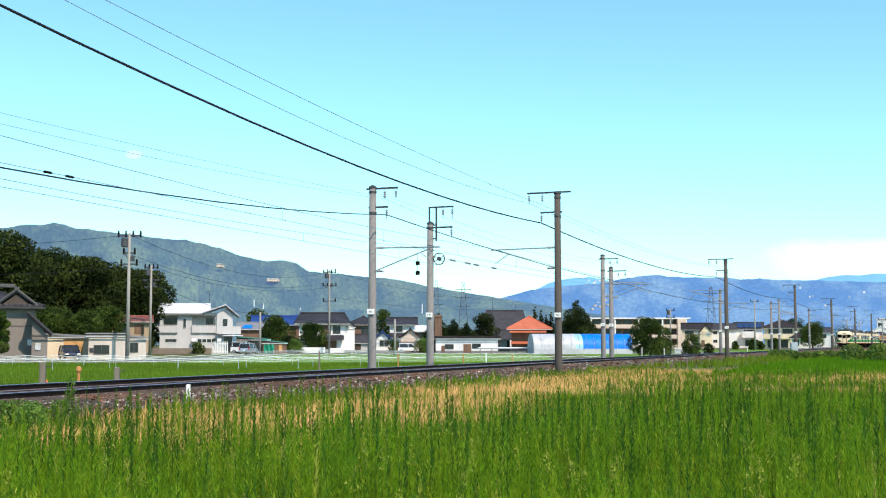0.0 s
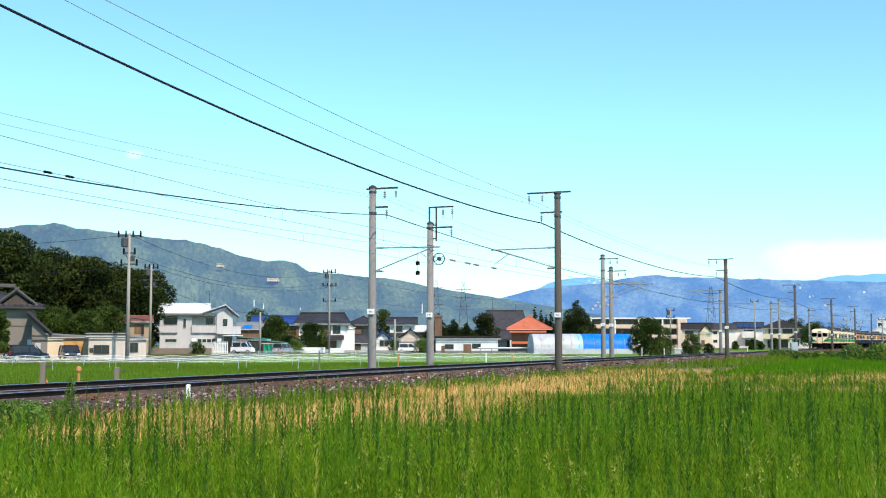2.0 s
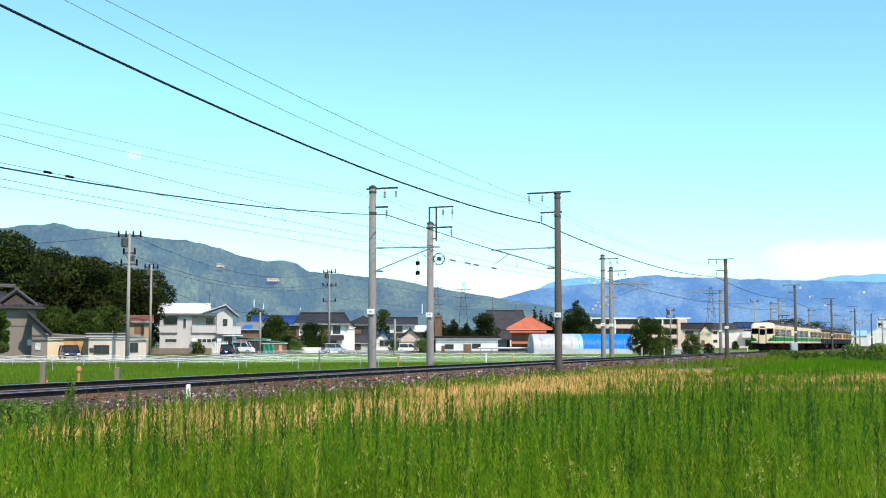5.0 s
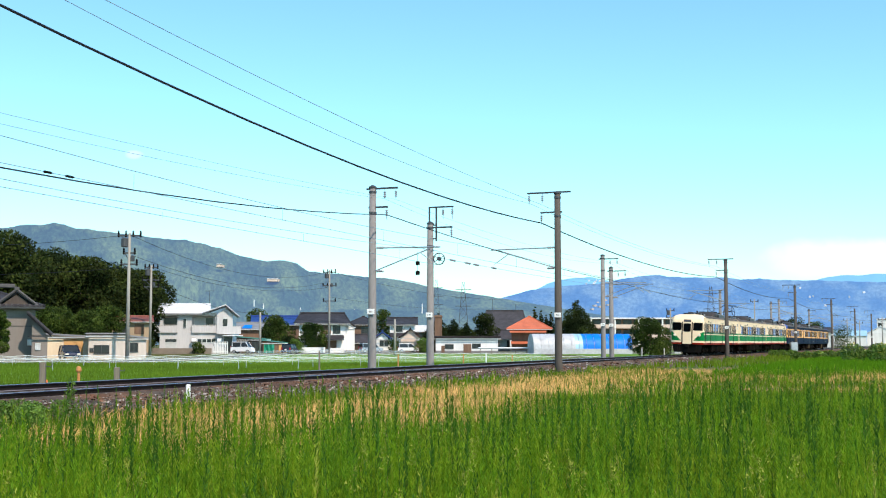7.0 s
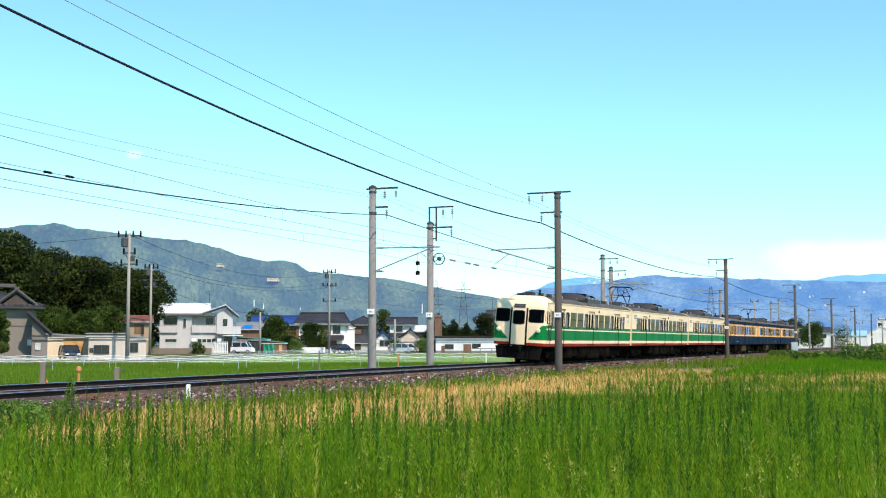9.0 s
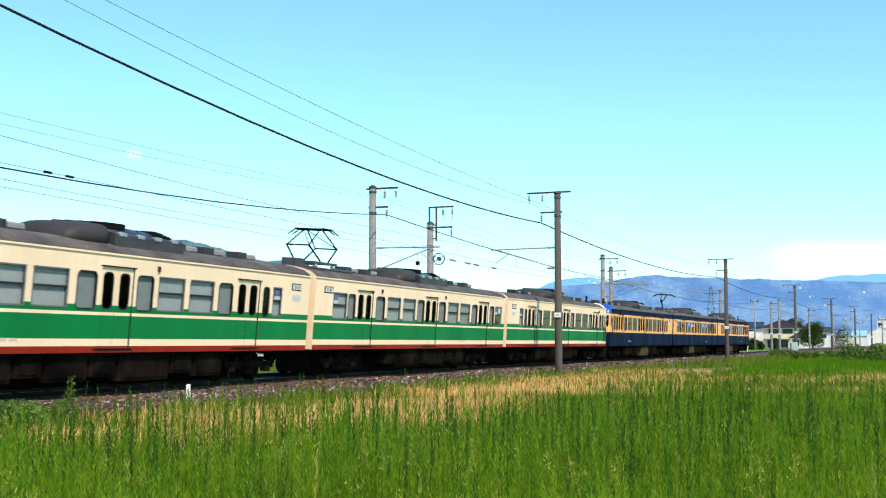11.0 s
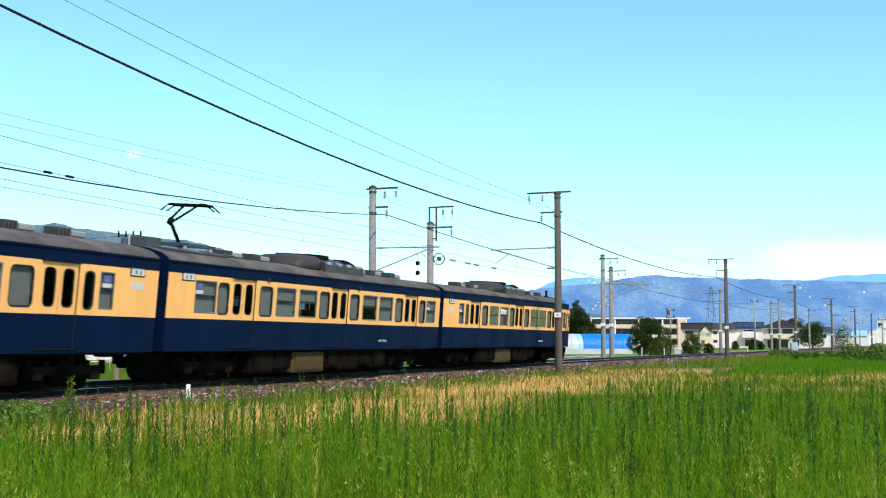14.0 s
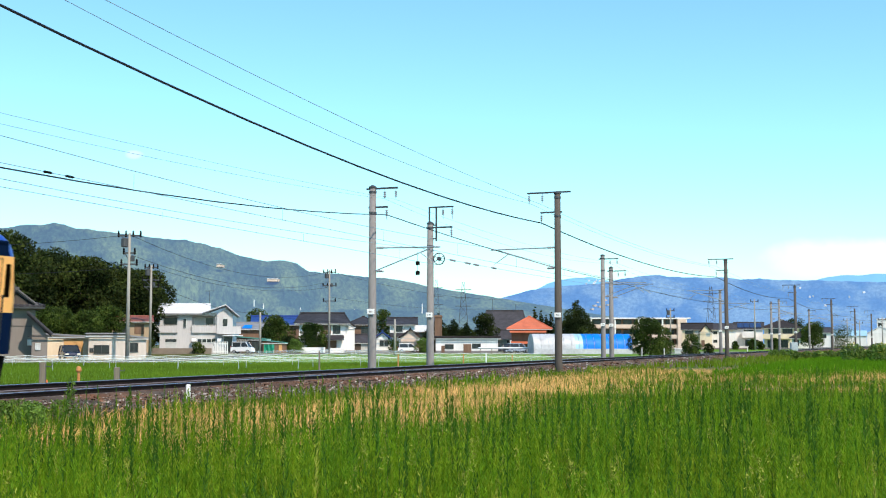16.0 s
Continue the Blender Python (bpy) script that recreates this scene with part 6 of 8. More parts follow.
house("village_house", "cream house with gabled front", 60.88, 63.56, 282, 8, 3.62, ("gy", 1.9, 0.3), "plaster_cream", "tile_brown", [(61.15, 61.95, 0.13, 1.74, "panel"), (62.35, 63.16, 2.68, 3.35, "pale")])
house("village_house", "white two-storey house with blue-grey roof", 66.86, 72.63, 296, 8, 4.45, ("gx", 1.4, 0.4), "plaster_white", "tile_grey", [(67.28, 68.12, 3.32, 3.89, "dark"), (67.28, 68.12, 1.21, 1.77, "dark")])
sol = house("solar_house", "white house with solar panels on its roof", 73.61, 80.46, 300, 8, 4.64, ("gx", 1.6, 0.4), "plaster_white", "tile_grey", [(75.32, 78.74, 2.35, 3.92, "balcony"), (75.89, 78.17, 3.5, 4.35, "dark"), (76.18, 79.32, 0.36, 1.78, "dark")])
for k in range(4):
    a = -2.8 + 1.5 * k
    h_ = 4.64 - GROUND
    part("solar_panel", Geo().rings([[(a, -3.9, h_ + 0.3), (a + 1.35, -3.9, h_ + 0.3), (a + 1.35, -0.8, h_ + 1.42), (a, -0.8, h_ + 1.42)], [(a, -3.9, h_ + 0.36), (a + 1.35, -3.9, h_ + 0.36), (a + 1.35, -0.8, h_ + 1.48), (a, -0.8, h_ + 1.48)]]), "solar", sol, "blue-black solar panel")
house("village_house", "large two-storey house with brown hip roof", 76.98, 85.11, 285, 10, 4.73, ("hip", 1.9, 0.7), "plaster_cream", "tile_brown", [(78.06, 80.5, 3.37, 4.46, "dark"), (81.31, 83.48, 3.37, 4.46, "dark"), (76.7, 83.2, 2.0, 3.1, "balcony"), (77.79, 79.96, 0.0, 1.7, "dark"), (80.6, 82.4, 0.0, 1.7, "dark")])
house("village_house", "single-storey wing with brown hip roof", 79.09, 83.45, 270, 8, 2.23, ("hip", 1.4, 0.5), "plaster_white", "tile_brown", [(79.6, 80.63, 0.43, 1.71, "dark")])
house("village_house", "grey house with dark roof", 102.0, 107.65, 330, 8, 4.05, ("gx", 1.2, 0.4), "plaster_white", "tile_grey", [(104.51, 106.08, 2.48, 3.42, "dark")])
house("factory", "white industrial hall with pale blue roof", 154.43, 166.72, 470, 14, 3.98, ("gx", 2.0, 0.3), "plaster_white", "film_pale", cat="factory")
house("factory", "white industrial building with gabled end", 171.18, 181.68, 480, 14, 4.95, ("gy", 3.0, 0.3), "plaster_white", "tin_white", cat="factory")
house("factory", "tall white concrete building", 197.2, 206.96, 540, 14, 11.6, ("flat", 0.5, 0.2), "plaster_white", "plaster_white", [(197.72, 199.77, 8.0, 10.06, "dark")], cat="factory")
house("garden_shed", "small white equipment hut beside the line", 34.23, 35.48, 176, 1.5, 0.15, ("flat", 0.12, 0.15), "plaster_white", "plaster_white", plinth=False, cat="hut")
sb = thing("relay_box", "pale grey steel relay cabinet beside the track", "cabinet", pose(42.97, 146, GROUND))
part("body", Geo().box(-0.42, 0.42, -0.3, 0.3, 0, 1.14 - GROUND, bevel=0.03), "galvanised", sb)
part("door", Geo().box(-0.36, 0.36, -0.33, -0.29, 0.2, 1.0 - GROUND - 0.1, bevel=0.01), "galvanised", sb)


# ---- utility poles and their lines ----
def utility_pole(x, y, top, label, arms, box=True, lean=0):
    up = thing("utility_pole", label, "utility pole", pose(x, y, GROUND, 0, lean, 0), "utility poles")
    h = top - GROUND
    part("shaft", Geo().lathe((0, 0, 0), [(0.19, 0), (0.12, h)], 12), "concrete_pale", up, smooth=True)
    for z, half, n in arms:
        z -= GROUND
        ca = part("crossarm", Geo().box(-half, half, -0.07, 0.07, z - 0.07, z + 0.07).rod((-half * 0.8, 0, z), (0, 0, z - 0.7), 0.035, n=5), "steel", up)
        for k in range(n):
            xk = -half + 2 * half * k / (n - 1)
            part("insulator", Geo().lathe((xk, 0, z + 0.05), [(0.05, -0.2), (0.12, -0.1), (0.07, 0.0), (0.12, 0.12), (0.07, 0.2), (0.1, 0.3), (0.04, 0.42)], 8), "soot", ca)
    if box:
        part("transformer", Geo().lathe((-0.42, -0.05, h - 1.3), [(0.28, 0), (0.33, 0.04), (0.33, 0.75), (0.15, 0.85)], 12), "steel", up)
        part("switch_gear", Geo().box(0.15, 0.5, -0.15, 0.15, h - 2.6, h - 2.1, bevel=0.03), "steel", up)
    return up


utility_pole(-28.6, 108, 11.08, "concrete utility pole with transformer and crossarms", [(10.83, 1.0, 4), (9.24, 0.5, 2), (8.21, 0.7, 3)])
utility_pole(-36.88, 150, 10.84, "concrete utility pole with crowded crossarms", [(10.56, 0.8, 4), (8.99, 1.1, 4), (8.13, 0.9, 3)])
utility_pole(-46.08, 170, 10.69, "utility pole half hidden by trees", [(9.88, 0.6, 3), (8.1, 0.8, 3)])
utility_pole(-17.59, 184, 12.36, "concrete utility pole among the houses", [(12.01, 0.9, 4), (9.91, 1.0, 4), (7.54, 0.9, 3)])
utility_pole(-25.34, 165, 5.31, "short bare concrete pole by the carport", [], False)
utility_pole(-6.06, 150, 4.07, "slim pale steel pole beside houses", [], False)
utility_pole(43.97, 230, 7.74, "utility pole near the apartment block", [(7.3, 0.7, 3), (5.99, 0.7, 3)])
utility_pole(68.12, 260, 10.59, "utility pole among the eastern houses", [(10.1, 0.8, 3)], False)
utility_pole(112.04, 330, 7.97, "distant grey utility pole by the factories", [(7.35, 0.9, 3)], False)
utility_pole(125.99, 360, 7.75, "distant grey utility pole by the factories", [(7.06, 0.9, 3)], False)
utility_pole(110.7, 300, 7.49, "distant grey utility pole by the factories", [(6.92, 0.9, 3)], False)
A, B, C, D = (Vector((-28.6, 108, 10.93)), Vector((-36.88, 150, 10.7)), Vector((-17.59, 184, 12.18)), Vector((-61.85, 120, 11.46)))
for k, (a, b, sag) in enumerate(((A, C, 2.2), (D, A, 0.8), (A + Vector((0, 0, -1.8)), C + Vector((0, 0, -1.6)), 1.9), (B, C + Vector((0, 0, -2.5)), 1.6), (D + Vector((0, 0, -3)), A + Vector((0, 0, -3.0)), 0.6),
                                 (C, Vector((14.34, 260, 10.59)), 1.2), (C + Vector((0, 0, -4)), Vector((14.34, 260, 8.74)), 1.0), (B + Vector((0, 0, -2)), Vector((-25.34, 165, 5.07)), 0.8),
                                 (Vector((-25.34, 165, 5.07)), Vector((-6.06, 150, 3.92)), 0.6))):
    wire("power_line", [tuple(a), tuple(b)], sag, 0.02, "cable_black", "black power line between utility poles", 18)


def pylon(x, y, h, half):
    ob = thing("pylon", "distant steel lattice pylon", "pylon", pose(x, y, GROUND), "pylons")
    g = Geo()
    for sx in (-1, 1):
        for sy in (-1, 1):
            g.rod((sx * half, sy * half, 0), (sx * half * 0.18, sy * half * 0.18, h), 0.12, n=4)
    for k in range(8):
        z0, z1 = h * k / 8, h * (k + 1) / 8
        r0, r1 = half * (1 - 0.82 * k / 8), half * (1 - 0.82 * (k + 1) / 8)
        for sx in (-1, 1):
            g.rod((sx * r0, -r0, z0), (-sx * r1, -r1, z1), 0.07, n=4)
        g.rod((-r1, -r1, z1), (r1, -r1, z1), 0.07, n=4)
    part("tower", g, "steel", ob)
    for z in (0.62, 0.75, 0.88):
        part("crossarm", Geo().box(-half * 1.3, half * 1.3, -0.15, 0.15, h * z, h * z + 0.3), "steel", ob)


pylon(10.61, 620, 32.62 - GROUND, 3.2)
pylon(-3.99, 700, 38.02 - GROUND, 3.2)
pylon(157.77, 700, 34.02 - GROUND, 3.4)
for px_, d_, z_ in ((-19.11, 197, 7.35), (9.99, 236, 9.94), (14.76, 237, 8.85), (-36.92, 184, 9.38)):
    g = Geo().rod((0, 0, -3.4), (0, 0, 0), 0.035, n=6)
    for k in range(5):
        g.rod((-0.7 + 0.05 * k, 0, -0.1 - 0.02 * k), (0.7, 0, -0.1), 0.02, n=4) if k == 0 else g.rod((-0.6 + 0.28 * k, -0.4, -0.1), (-0.6 + 0.28 * k, 0.4, -0.1), 0.015, n=4)
    tagged(part("aerial", g, "steel", at=pose(px_, d_ + 4, z_)), "thin rooftop television aerial", "aerial", "rooftop aerials")


# ---- vehicles ----
def vehicle(name, label, paint, L, Wd, H, nose, group=""):
    """A small car or van, nose towards +x, standing on its origin. nose: length of the bonnet."""
    ob = thing(name, label, "car", group=group)
    hw = Wd / 2
    belt = H * 0.55
    prof = [(-L / 2, 0.3), (-L / 2 - 0.03, 0.55), (-L / 2 + 0.02, belt), (L / 2 - nose, belt + 0.03), (L / 2 - 0.12, belt * 0.86), (L / 2, belt * 0.6), (L / 2, 0.3)]
    g = Geo()
    g.rings([[(x, y * k, z) for x, z in prof] for y, k in ((-hw, 0.97), (-hw, 1.0), (hw, 1.0), (hw, 0.97))])
    part("body", g, paint, ob)
    top = [(-L / 2 + 0.06, belt), (-L / 2 + 0.2, H - 0.12), (-L / 2 + 0.4, H), (L / 2 - nose - 0.75, H), (L / 2 - nose - 0.5, H - 0.1), (L / 2 - nose + 0.12, belt)]
    gl = Geo()
    gl.rings([[(x * 0.99, y * (1 - 0.16 * (z - belt) / (H - belt)), min(z, H - 0.05)) for x, z in top] for y in (-hw + 0.02, hw - 0.02)])
    part("windows", gl, "room_dark", ob, "dark windows")
    rf = Geo()
    rf.rings([[(x, y, z) for x, y in ((-L / 2 + 0.18, -hw * 0.84), (L / 2 - nose - 0.6, -hw * 0.84), (L / 2 - nose - 0.6, hw * 0.84), (-L / 2 + 0.18, hw * 0.84))] for z in (H - 0.09, H + 0.01)])
    part("roof", rf, paint, ob)
    for sy in (-1, 1):
        for xa, xb in ((-L / 2 + 0.12, -L / 2 + 0.25), (-0.15, -0.02), (L / 2 - nose - 0.42, L / 2 - nose + 0.08)):
            part("pillar", Geo().rod((xb, sy * (hw - 0.01), belt), ((xa + xb) / 2 if xa != L / 2 - nose - 0.42 else xa, sy * hw * 0.85, H - 0.05), 0.04, n=5), paint, ob)
        part("headlight", Geo().box(L / 2 - 0.12, L / 2 + 0.01, *sorted((sy * (hw - 0.38), sy * (hw - 0.06))), belt * 0.62, belt * 0.8, bevel=0.02), "lamp_lens", ob)
        part("tail_light", Geo().box(-L / 2 - 0.04, -L / 2 + 0.05, *sorted((sy * (hw - 0.2), sy * (hw - 0.03))), belt * 0.75, belt * 1.15, bevel=0.02), "tail_red", ob)
        for x in (-L / 2 + 0.55, L / 2 - 0.6):
            w_ = part("wheel", Geo().lathe((0, 0, 0), [(0.2, -0.08), (0.27, -0.08), (0.28, 0), (0.27, 0.08), (0.2, 0.08)], 16), "tyre", ob, at=pose(x, sy * (hw - 0.08), 0.28, 90, 0, 0))
            part("rim", Geo().lathe((0, 0, 0), [(0.18, -0.085), (0.1, -0.095), (0.1, 0.095), (0.18, 0.085)], 12), "galvanised", w_)
    part("bumper", Geo().box(-L / 2 - 0.06, -L / 2 + 0.1, -hw + 0.03, hw - 0.03, 0.25, 0.45, bevel=0.03).box(L / 2 - 0.1, L / 2 + 0.05, -hw + 0.03, hw - 0.03, 0.25, 0.45, bevel=0.03), paint, ob)
    part("licence_plate", Geo().box(-L / 2 - 0.075, -L / 2 - 0.055, -0.16, 0.16, 0.5, 0.64), "plate", ob)
    return ob


parked = vehicle("parked_car", "dark blue hatchback parked at the open garage", "car_blue", 3.3, 1.48, 1.36, 0.8)
parked.matrix_basis = pose(-34.94, 111.6, GROUND, 0, 0, -62)
van = vehicle("parked_van", "small white van parked beside the carport", "car_white", 3.3, 1.48, 1.75, 0.55)
van.matrix_basis = pose(-29.88, 178, GROUND, 0, 0, -12)
SILVER = vehicle("silver_car", "silver-blue hatchback driving along the village road", "car_silver", 3.5, 1.55, 1.5, 0.8)
BLUE_VAN = vehicle("blue_car", "small dark blue car driving along the village road", "car_blue", 3.3, 1.48, 1.38, 0.75)
for px_, y_, yaw_ in ((-5.78, 196, 10), (-24.3, 190, 170)):
    v_ = vehicle("parked_car", "white car parked between the houses", "car_white", 3.4, 1.5, 1.5, 0.7)
    v_.matrix_basis = pose(px_, y_, GROUND, 0, 0, yaw_)

# ---- roads and fields ----
g = Geo()
RD = [(-70, 94), (-33, 95), (-27.5, 101), (-24.5, 122), (-23.6, 148), (-22.6, 165), (-19.5, 176), (-14, 183), (-4, 187), (14, 190), (60, 197)]
for k, (x, y) in enumerate(RD):
    a, b = RD[max(k - 1, 0)], RD[min(k + 1, len(RD) - 1)]
    d = Vector((b[0] - a[0], b[1] - a[1])).normalized()
    g.v += [(x - d.y * 2.4, y + d.x * 2.4, GROUND + 0.03), (x + d.y * 2.4, y - d.x * 2.4, GROUND + 0.03)]
for k in range(len(RD) - 1):
    g.f.append((2 * k, 2 * k + 1, 2 * k + 3, 2 * k + 2))
    g.m.append(0)
tagged(part("road", g, "asphalt"), "narrow grey asphalt village road", "road", kind="structure")
tagged(part("yard", Geo().box(-60, 60, 168, 215, GROUND + 0.004, GROUND + 0.015), "gravel"), "pale gravel yards between the houses", "yard", kind="structure")
fld = Geo()
fld.add([(-60, 46, 0), (-14, 46, 0), (-6.5, 58, 0), (0.8, 76, 0), (4.5, 84, 0), (-18, 88, 0), (-60, 88, 0)], [tuple(range(7))])
tagged(part("paddy_field", fld, "field_green", at=pose(0, 0, GROUND + 0.02)), "bright green rice paddy beyond the track", "field", kind="structure")
tagged(part("rice_field", Geo().add([(12, 56, 0), (60, 50, 0), (80, 105, 0), (32, 104, 0)], [(0, 1, 2, 3)]), "field_green", at=pose(0, 0, GROUND + 0.025)), "lush green rice field beside the track", "field", kind="structure")
tagged(part("east_meadow", Geo().add([(20, 130, 0), (70, 200, 0), (140, 320, 0), (60, 275, 0), (15, 160, 0)], [(0, 1, 2, 3, 4)]), "field_green", at=pose(0, 0, GROUND + 0.012)), "mown green verge before the eastern houses", "field", kind="structure")

# ---- weeds and grasses ----
rg_ = np.random.default_rng(11)
LX, LY, LT = _x.copy(), _y.copy(), _th.copy()


def lateral(p):
    """How far points lie to the near side of the line."""
    i = np.clip(np.searchsorted(LY, p[:, 1]), 1, len(LY) - 1)
    return (p[:, 0] - LX[i]) * np.cos(LT[i])


def scatter(n, d0, d1, b0=-0.46, b1=0.46):
    d = np.sqrt(rg_.uniform(d0 * d0, d1 * d1, n))
    b = rg_.uniform(b0, b1, n)
    return np.stack([b * d, d, np.full(n, GROUND)], 1)


def patchy(p, scale, seed):
    out = np.zeros(len(p))
    r = np.random.default_rng(seed)
    for k in range(5):
        a, ph, f = r.uniform(0, math.tau), r.uniform(0, math.tau), scale * (1 + 0.7 * k)
        out += np.sin((p[:, 0] * math.cos(a) + p[:, 1] * math.sin(a)) * f + ph) / (1 + 0.4 * k)
    return out / 2.2


def blades(p, h, w, lean):
    """One slender triangle per point."""
    n = len(p)
    a = rg_.uniform(0, math.tau, n)
    side = np.stack([np.cos(a), np.sin(a) * 0.4, np.zeros(n)], 1) * (w / 2)[:, None]
    b = rg_.uniform(0, math.tau, n)
    tip = p + np.stack([np.cos(b) * lean * h, np.sin(b) * lean * h, h], 1)
    return np.stack([p - side, p + side, tip], 1).reshape(-1, 3)


def stalks(p, h, leaf, width, per):
    """Upright plumes: a thin stem set all round with narrow rising leaves that shorten towards the tip."""
    n = len(p)
    b = rg_.uniform(0, math.tau, n)
    ln = rg_.uniform(0.0, 0.1, n)
    tip = p + np.stack([np.cos(b) * ln * h, np.sin(b) * ln * h, h], 1)
    w = np.stack([np.full(n, width * 0.6), np.zeros(n), np.zeros(n)], 1)
    out = [np.stack([p - w, p + w, tip], 1)]
    for k in range(per):
        t = 0.15 + 0.85 * (k + rg_.uniform(0, 0.9, n)) / per
        q = p + (tip - p) * t[:, None]
        a = rg_.uniform(0, math.tau, n)
        le = leaf * (1.1 - 0.7 * t) * rg_.uniform(0.7, 1.25, n)
        up = rg_.uniform(0.7, 2.2, n) + 0.8 * t
        dv = np.stack([np.cos(a), np.sin(a), up], 1)
        dv /= np.linalg.norm(dv, axis=1)[:, None]
        turn = rg_.uniform(0, math.tau, n)
        sd = np.stack([np.cos(turn), np.sin(turn), np.zeros(n)], 1) * (width * 0.5)
        m = q + dv * le[:, None] * 0.35
        out.append(np.stack([m - sd - dv * le[:, None] * 0.35, m + sd, q + dv * le[:, None]], 1))
    return np.concatenate(out).reshape(-1, 3), 1 + per, n


def weed_field(name, label, n, d0, d1, h0, h1, leaf, width, per, keep=None, tall=0.0, shades=(0.5, 0.3, 0.05, 0.12, 0.03)):
    """shades: the shares of bright, middling, dark, lime and seeding plants."""
    p = scatter(n, d0, d1)
    lt = lateral(p)
    ok = lt > (4.6 if d1 < 40 else 4.0)
    if keep is not None:
        ok &= keep(p, lt)
    p = p[ok]
    den = patchy(p, 0.9, 3)
    # neighbours in a tuft share their height and shade
    cell = np.floor(p[:, :2] / 0.11 + 0.3 * np.sin(p[:, 1::-1] * 23)).astype(int)
    tuft = (np.sin(cell[:, 0] * 12.9898 + cell[:, 1] * 78.233) * 43758.5453) % 1.0
    h = rg_.uniform(h0, h1, len(p)) * (1 + 0.16 * den) * (0.86 + 0.28 * ((tuft * 7.31) % 1.0))
    tl = rg_.uniform(0, 1, len(p)) < tall
    h[tl] *= 1.3
    v, per_, n_ = stalks(p, h, leaf, width, per)
    pick = np.minimum(np.searchsorted(np.cumsum(shades), tuft), 4)
    pick[(patchy(p, 1.7, 8) + rg_.normal(0, 0.3, len(p)) > 0.75) & (pick < 2)] += 1
    pick[tl] = 2
    tagged(part(name, fast_mesh(name, v, 3, ["weed", "weed_mid", "weed_dark", "weed_lime", "seed_head"], np.tile(pick, per_)), None), label, "weeds", kind="stuff")


DARKER = (0.4, 0.42, 0.14, 0.02, 0.02)
weed_field("tall_weeds", "dense tall green weeds with narrow leaves", 21000, 6.2, 22, 0.46, 0.72, 0.115, 0.012, 24, lambda p, l: p[:, 1] < 13.2 + 8.5 * np.clip(p[:, 0] / p[:, 1] / 0.25, 0, 1) + 0.9 * patchy(p, 1.2, 5), 0.03)
weed_field("spaced_weeds", "scattered tall dark green weeds in grass", 1300, 12.5, 27, 0.42, 0.72, 0.13, 0.015, 30, lambda p, l: patchy(p, 0.8, 17) + rg_.normal(0, 0.4, len(p)) > -0.1, 0.2, DARKER)
weed_field("plume_weeds", "tall slender dark green plumes rising over the grass", 1900, 8.5, 19, 0.64, 0.92, 0.1, 0.014, 56, lambda p, l: (l > 6.0) & (patchy(p, 1.3, 21) > -0.1) & (p[:, 1] < 14.0 + 9 * np.clip(p[:, 0] / p[:, 1] / 0.3, 0, 1)), 0.05, DARKER)
weed_field("weed_spikes", "tall dark green spikes of weed standing above the rest", 330, 9.5, 19, 0.78, 1.0, 0.1, 0.02, 80, lambda p, l: (l > 6.0) & (p[:, 1] < 15.0 + 9 * np.clip(p[:, 0] / p[:, 1] / 0.3, 0, 1)), 0.0, (0.0, 0.25, 0.75, 0.0, 0.0))
weed_field("verge_weeds", "loose green weeds along the trackside", 1900, 29, 58, 0.25, 0.55, 0.18, 0.03, 14, lambda p, l: patchy(p, 0.5, 4) > 0.0, 0.1, (0.3, 0.4, 0.24, 0.04, 0.02))


def grass_field(name, label, key, n, d0, d1, h0, h1, width, keep, lean=0.45, b0=-0.46, b1=0.46):
    p = scatter(n, d0, d1, b0, b1)
    lt = lateral(p)
    p = p[keep(p, lt)]
    lat_ = lateral(p)
    # stand on the slope of the bank
    p[:, 2] = np.where((lat_ > 0) & (lat_ < 4.6), np.interp(lat_, [1.1, 3.0, 4.6], [-0.22, -0.42, GROUND]), GROUND)
    h = rg_.uniform(h0, h1, len(p)) * (1 + 0.25 * patchy(p, 0.8, 6))
    v = blades(p, h, np.full(len(p), width) * rg_.uniform(0.6, 1.3, len(p)), rg_.uniform(0, lean, len(p)))
    tagged(part(name, fast_mesh(name, v, 3, [key]), None), label, "grass", kind="stuff")


pl_ = scatter(130, 6.8, 15)
pl_ = pl_[lateral(pl_) > 6]
plume = []
for q in pl_:
    h_ = rg_.uniform(0.5, 0.7)
    m_ = 46
    t_ = rg_.uniform(0, 1, m_)
    c_ = np.stack([q[0] + rg_.normal(0, 0.022, m_) * (1.3 - t_), q[1] + rg_.normal(0, 0.022, m_) * (1.3 - t_), GROUND + h_ - 0.05 + 0.18 * t_], 1)
    e_ = c_ + np.stack([rg_.normal(0, 0.012, m_), rg_.normal(0, 0.012, m_), rg_.uniform(0.01, 0.03, m_)], 1)
    f_ = c_ + np.stack([rg_.normal(0, 0.008, m_), rg_.normal(0, 0.008, m_), np.full(m_, 0.004)], 1)
    plume.append(np.stack([c_, f_, e_], 1).reshape(-1, 3))
tagged(part("weed_plumes", fast_mesh("weed_plumes", np.concatenate(plume), 3, ["seed_head"]), None), "pale yellow-green feathery flower heads", "weeds", kind="stuff")


def dry_zone(p, l):
    a = np.exp(-((l - 7.8) / 3.1) ** 2) * np.clip((p[:, 1] - 12) / 6, 0, 1) * (p[:, 1] < 66) * np.interp(p[:, 0] / p[:, 1], [0.06, 0.14], [1.0, 0.4])
    b = 0.5 * np.exp(-(((p[:, 0] - 21) / 6) ** 2 + ((p[:, 1] - 52) / 9) ** 2))
    return np.clip(a + b, 0, 1) + 0.42 * patchy(p, 0.55, 12) + 0.3 * patchy(p, 1.9, 14) - 0.05


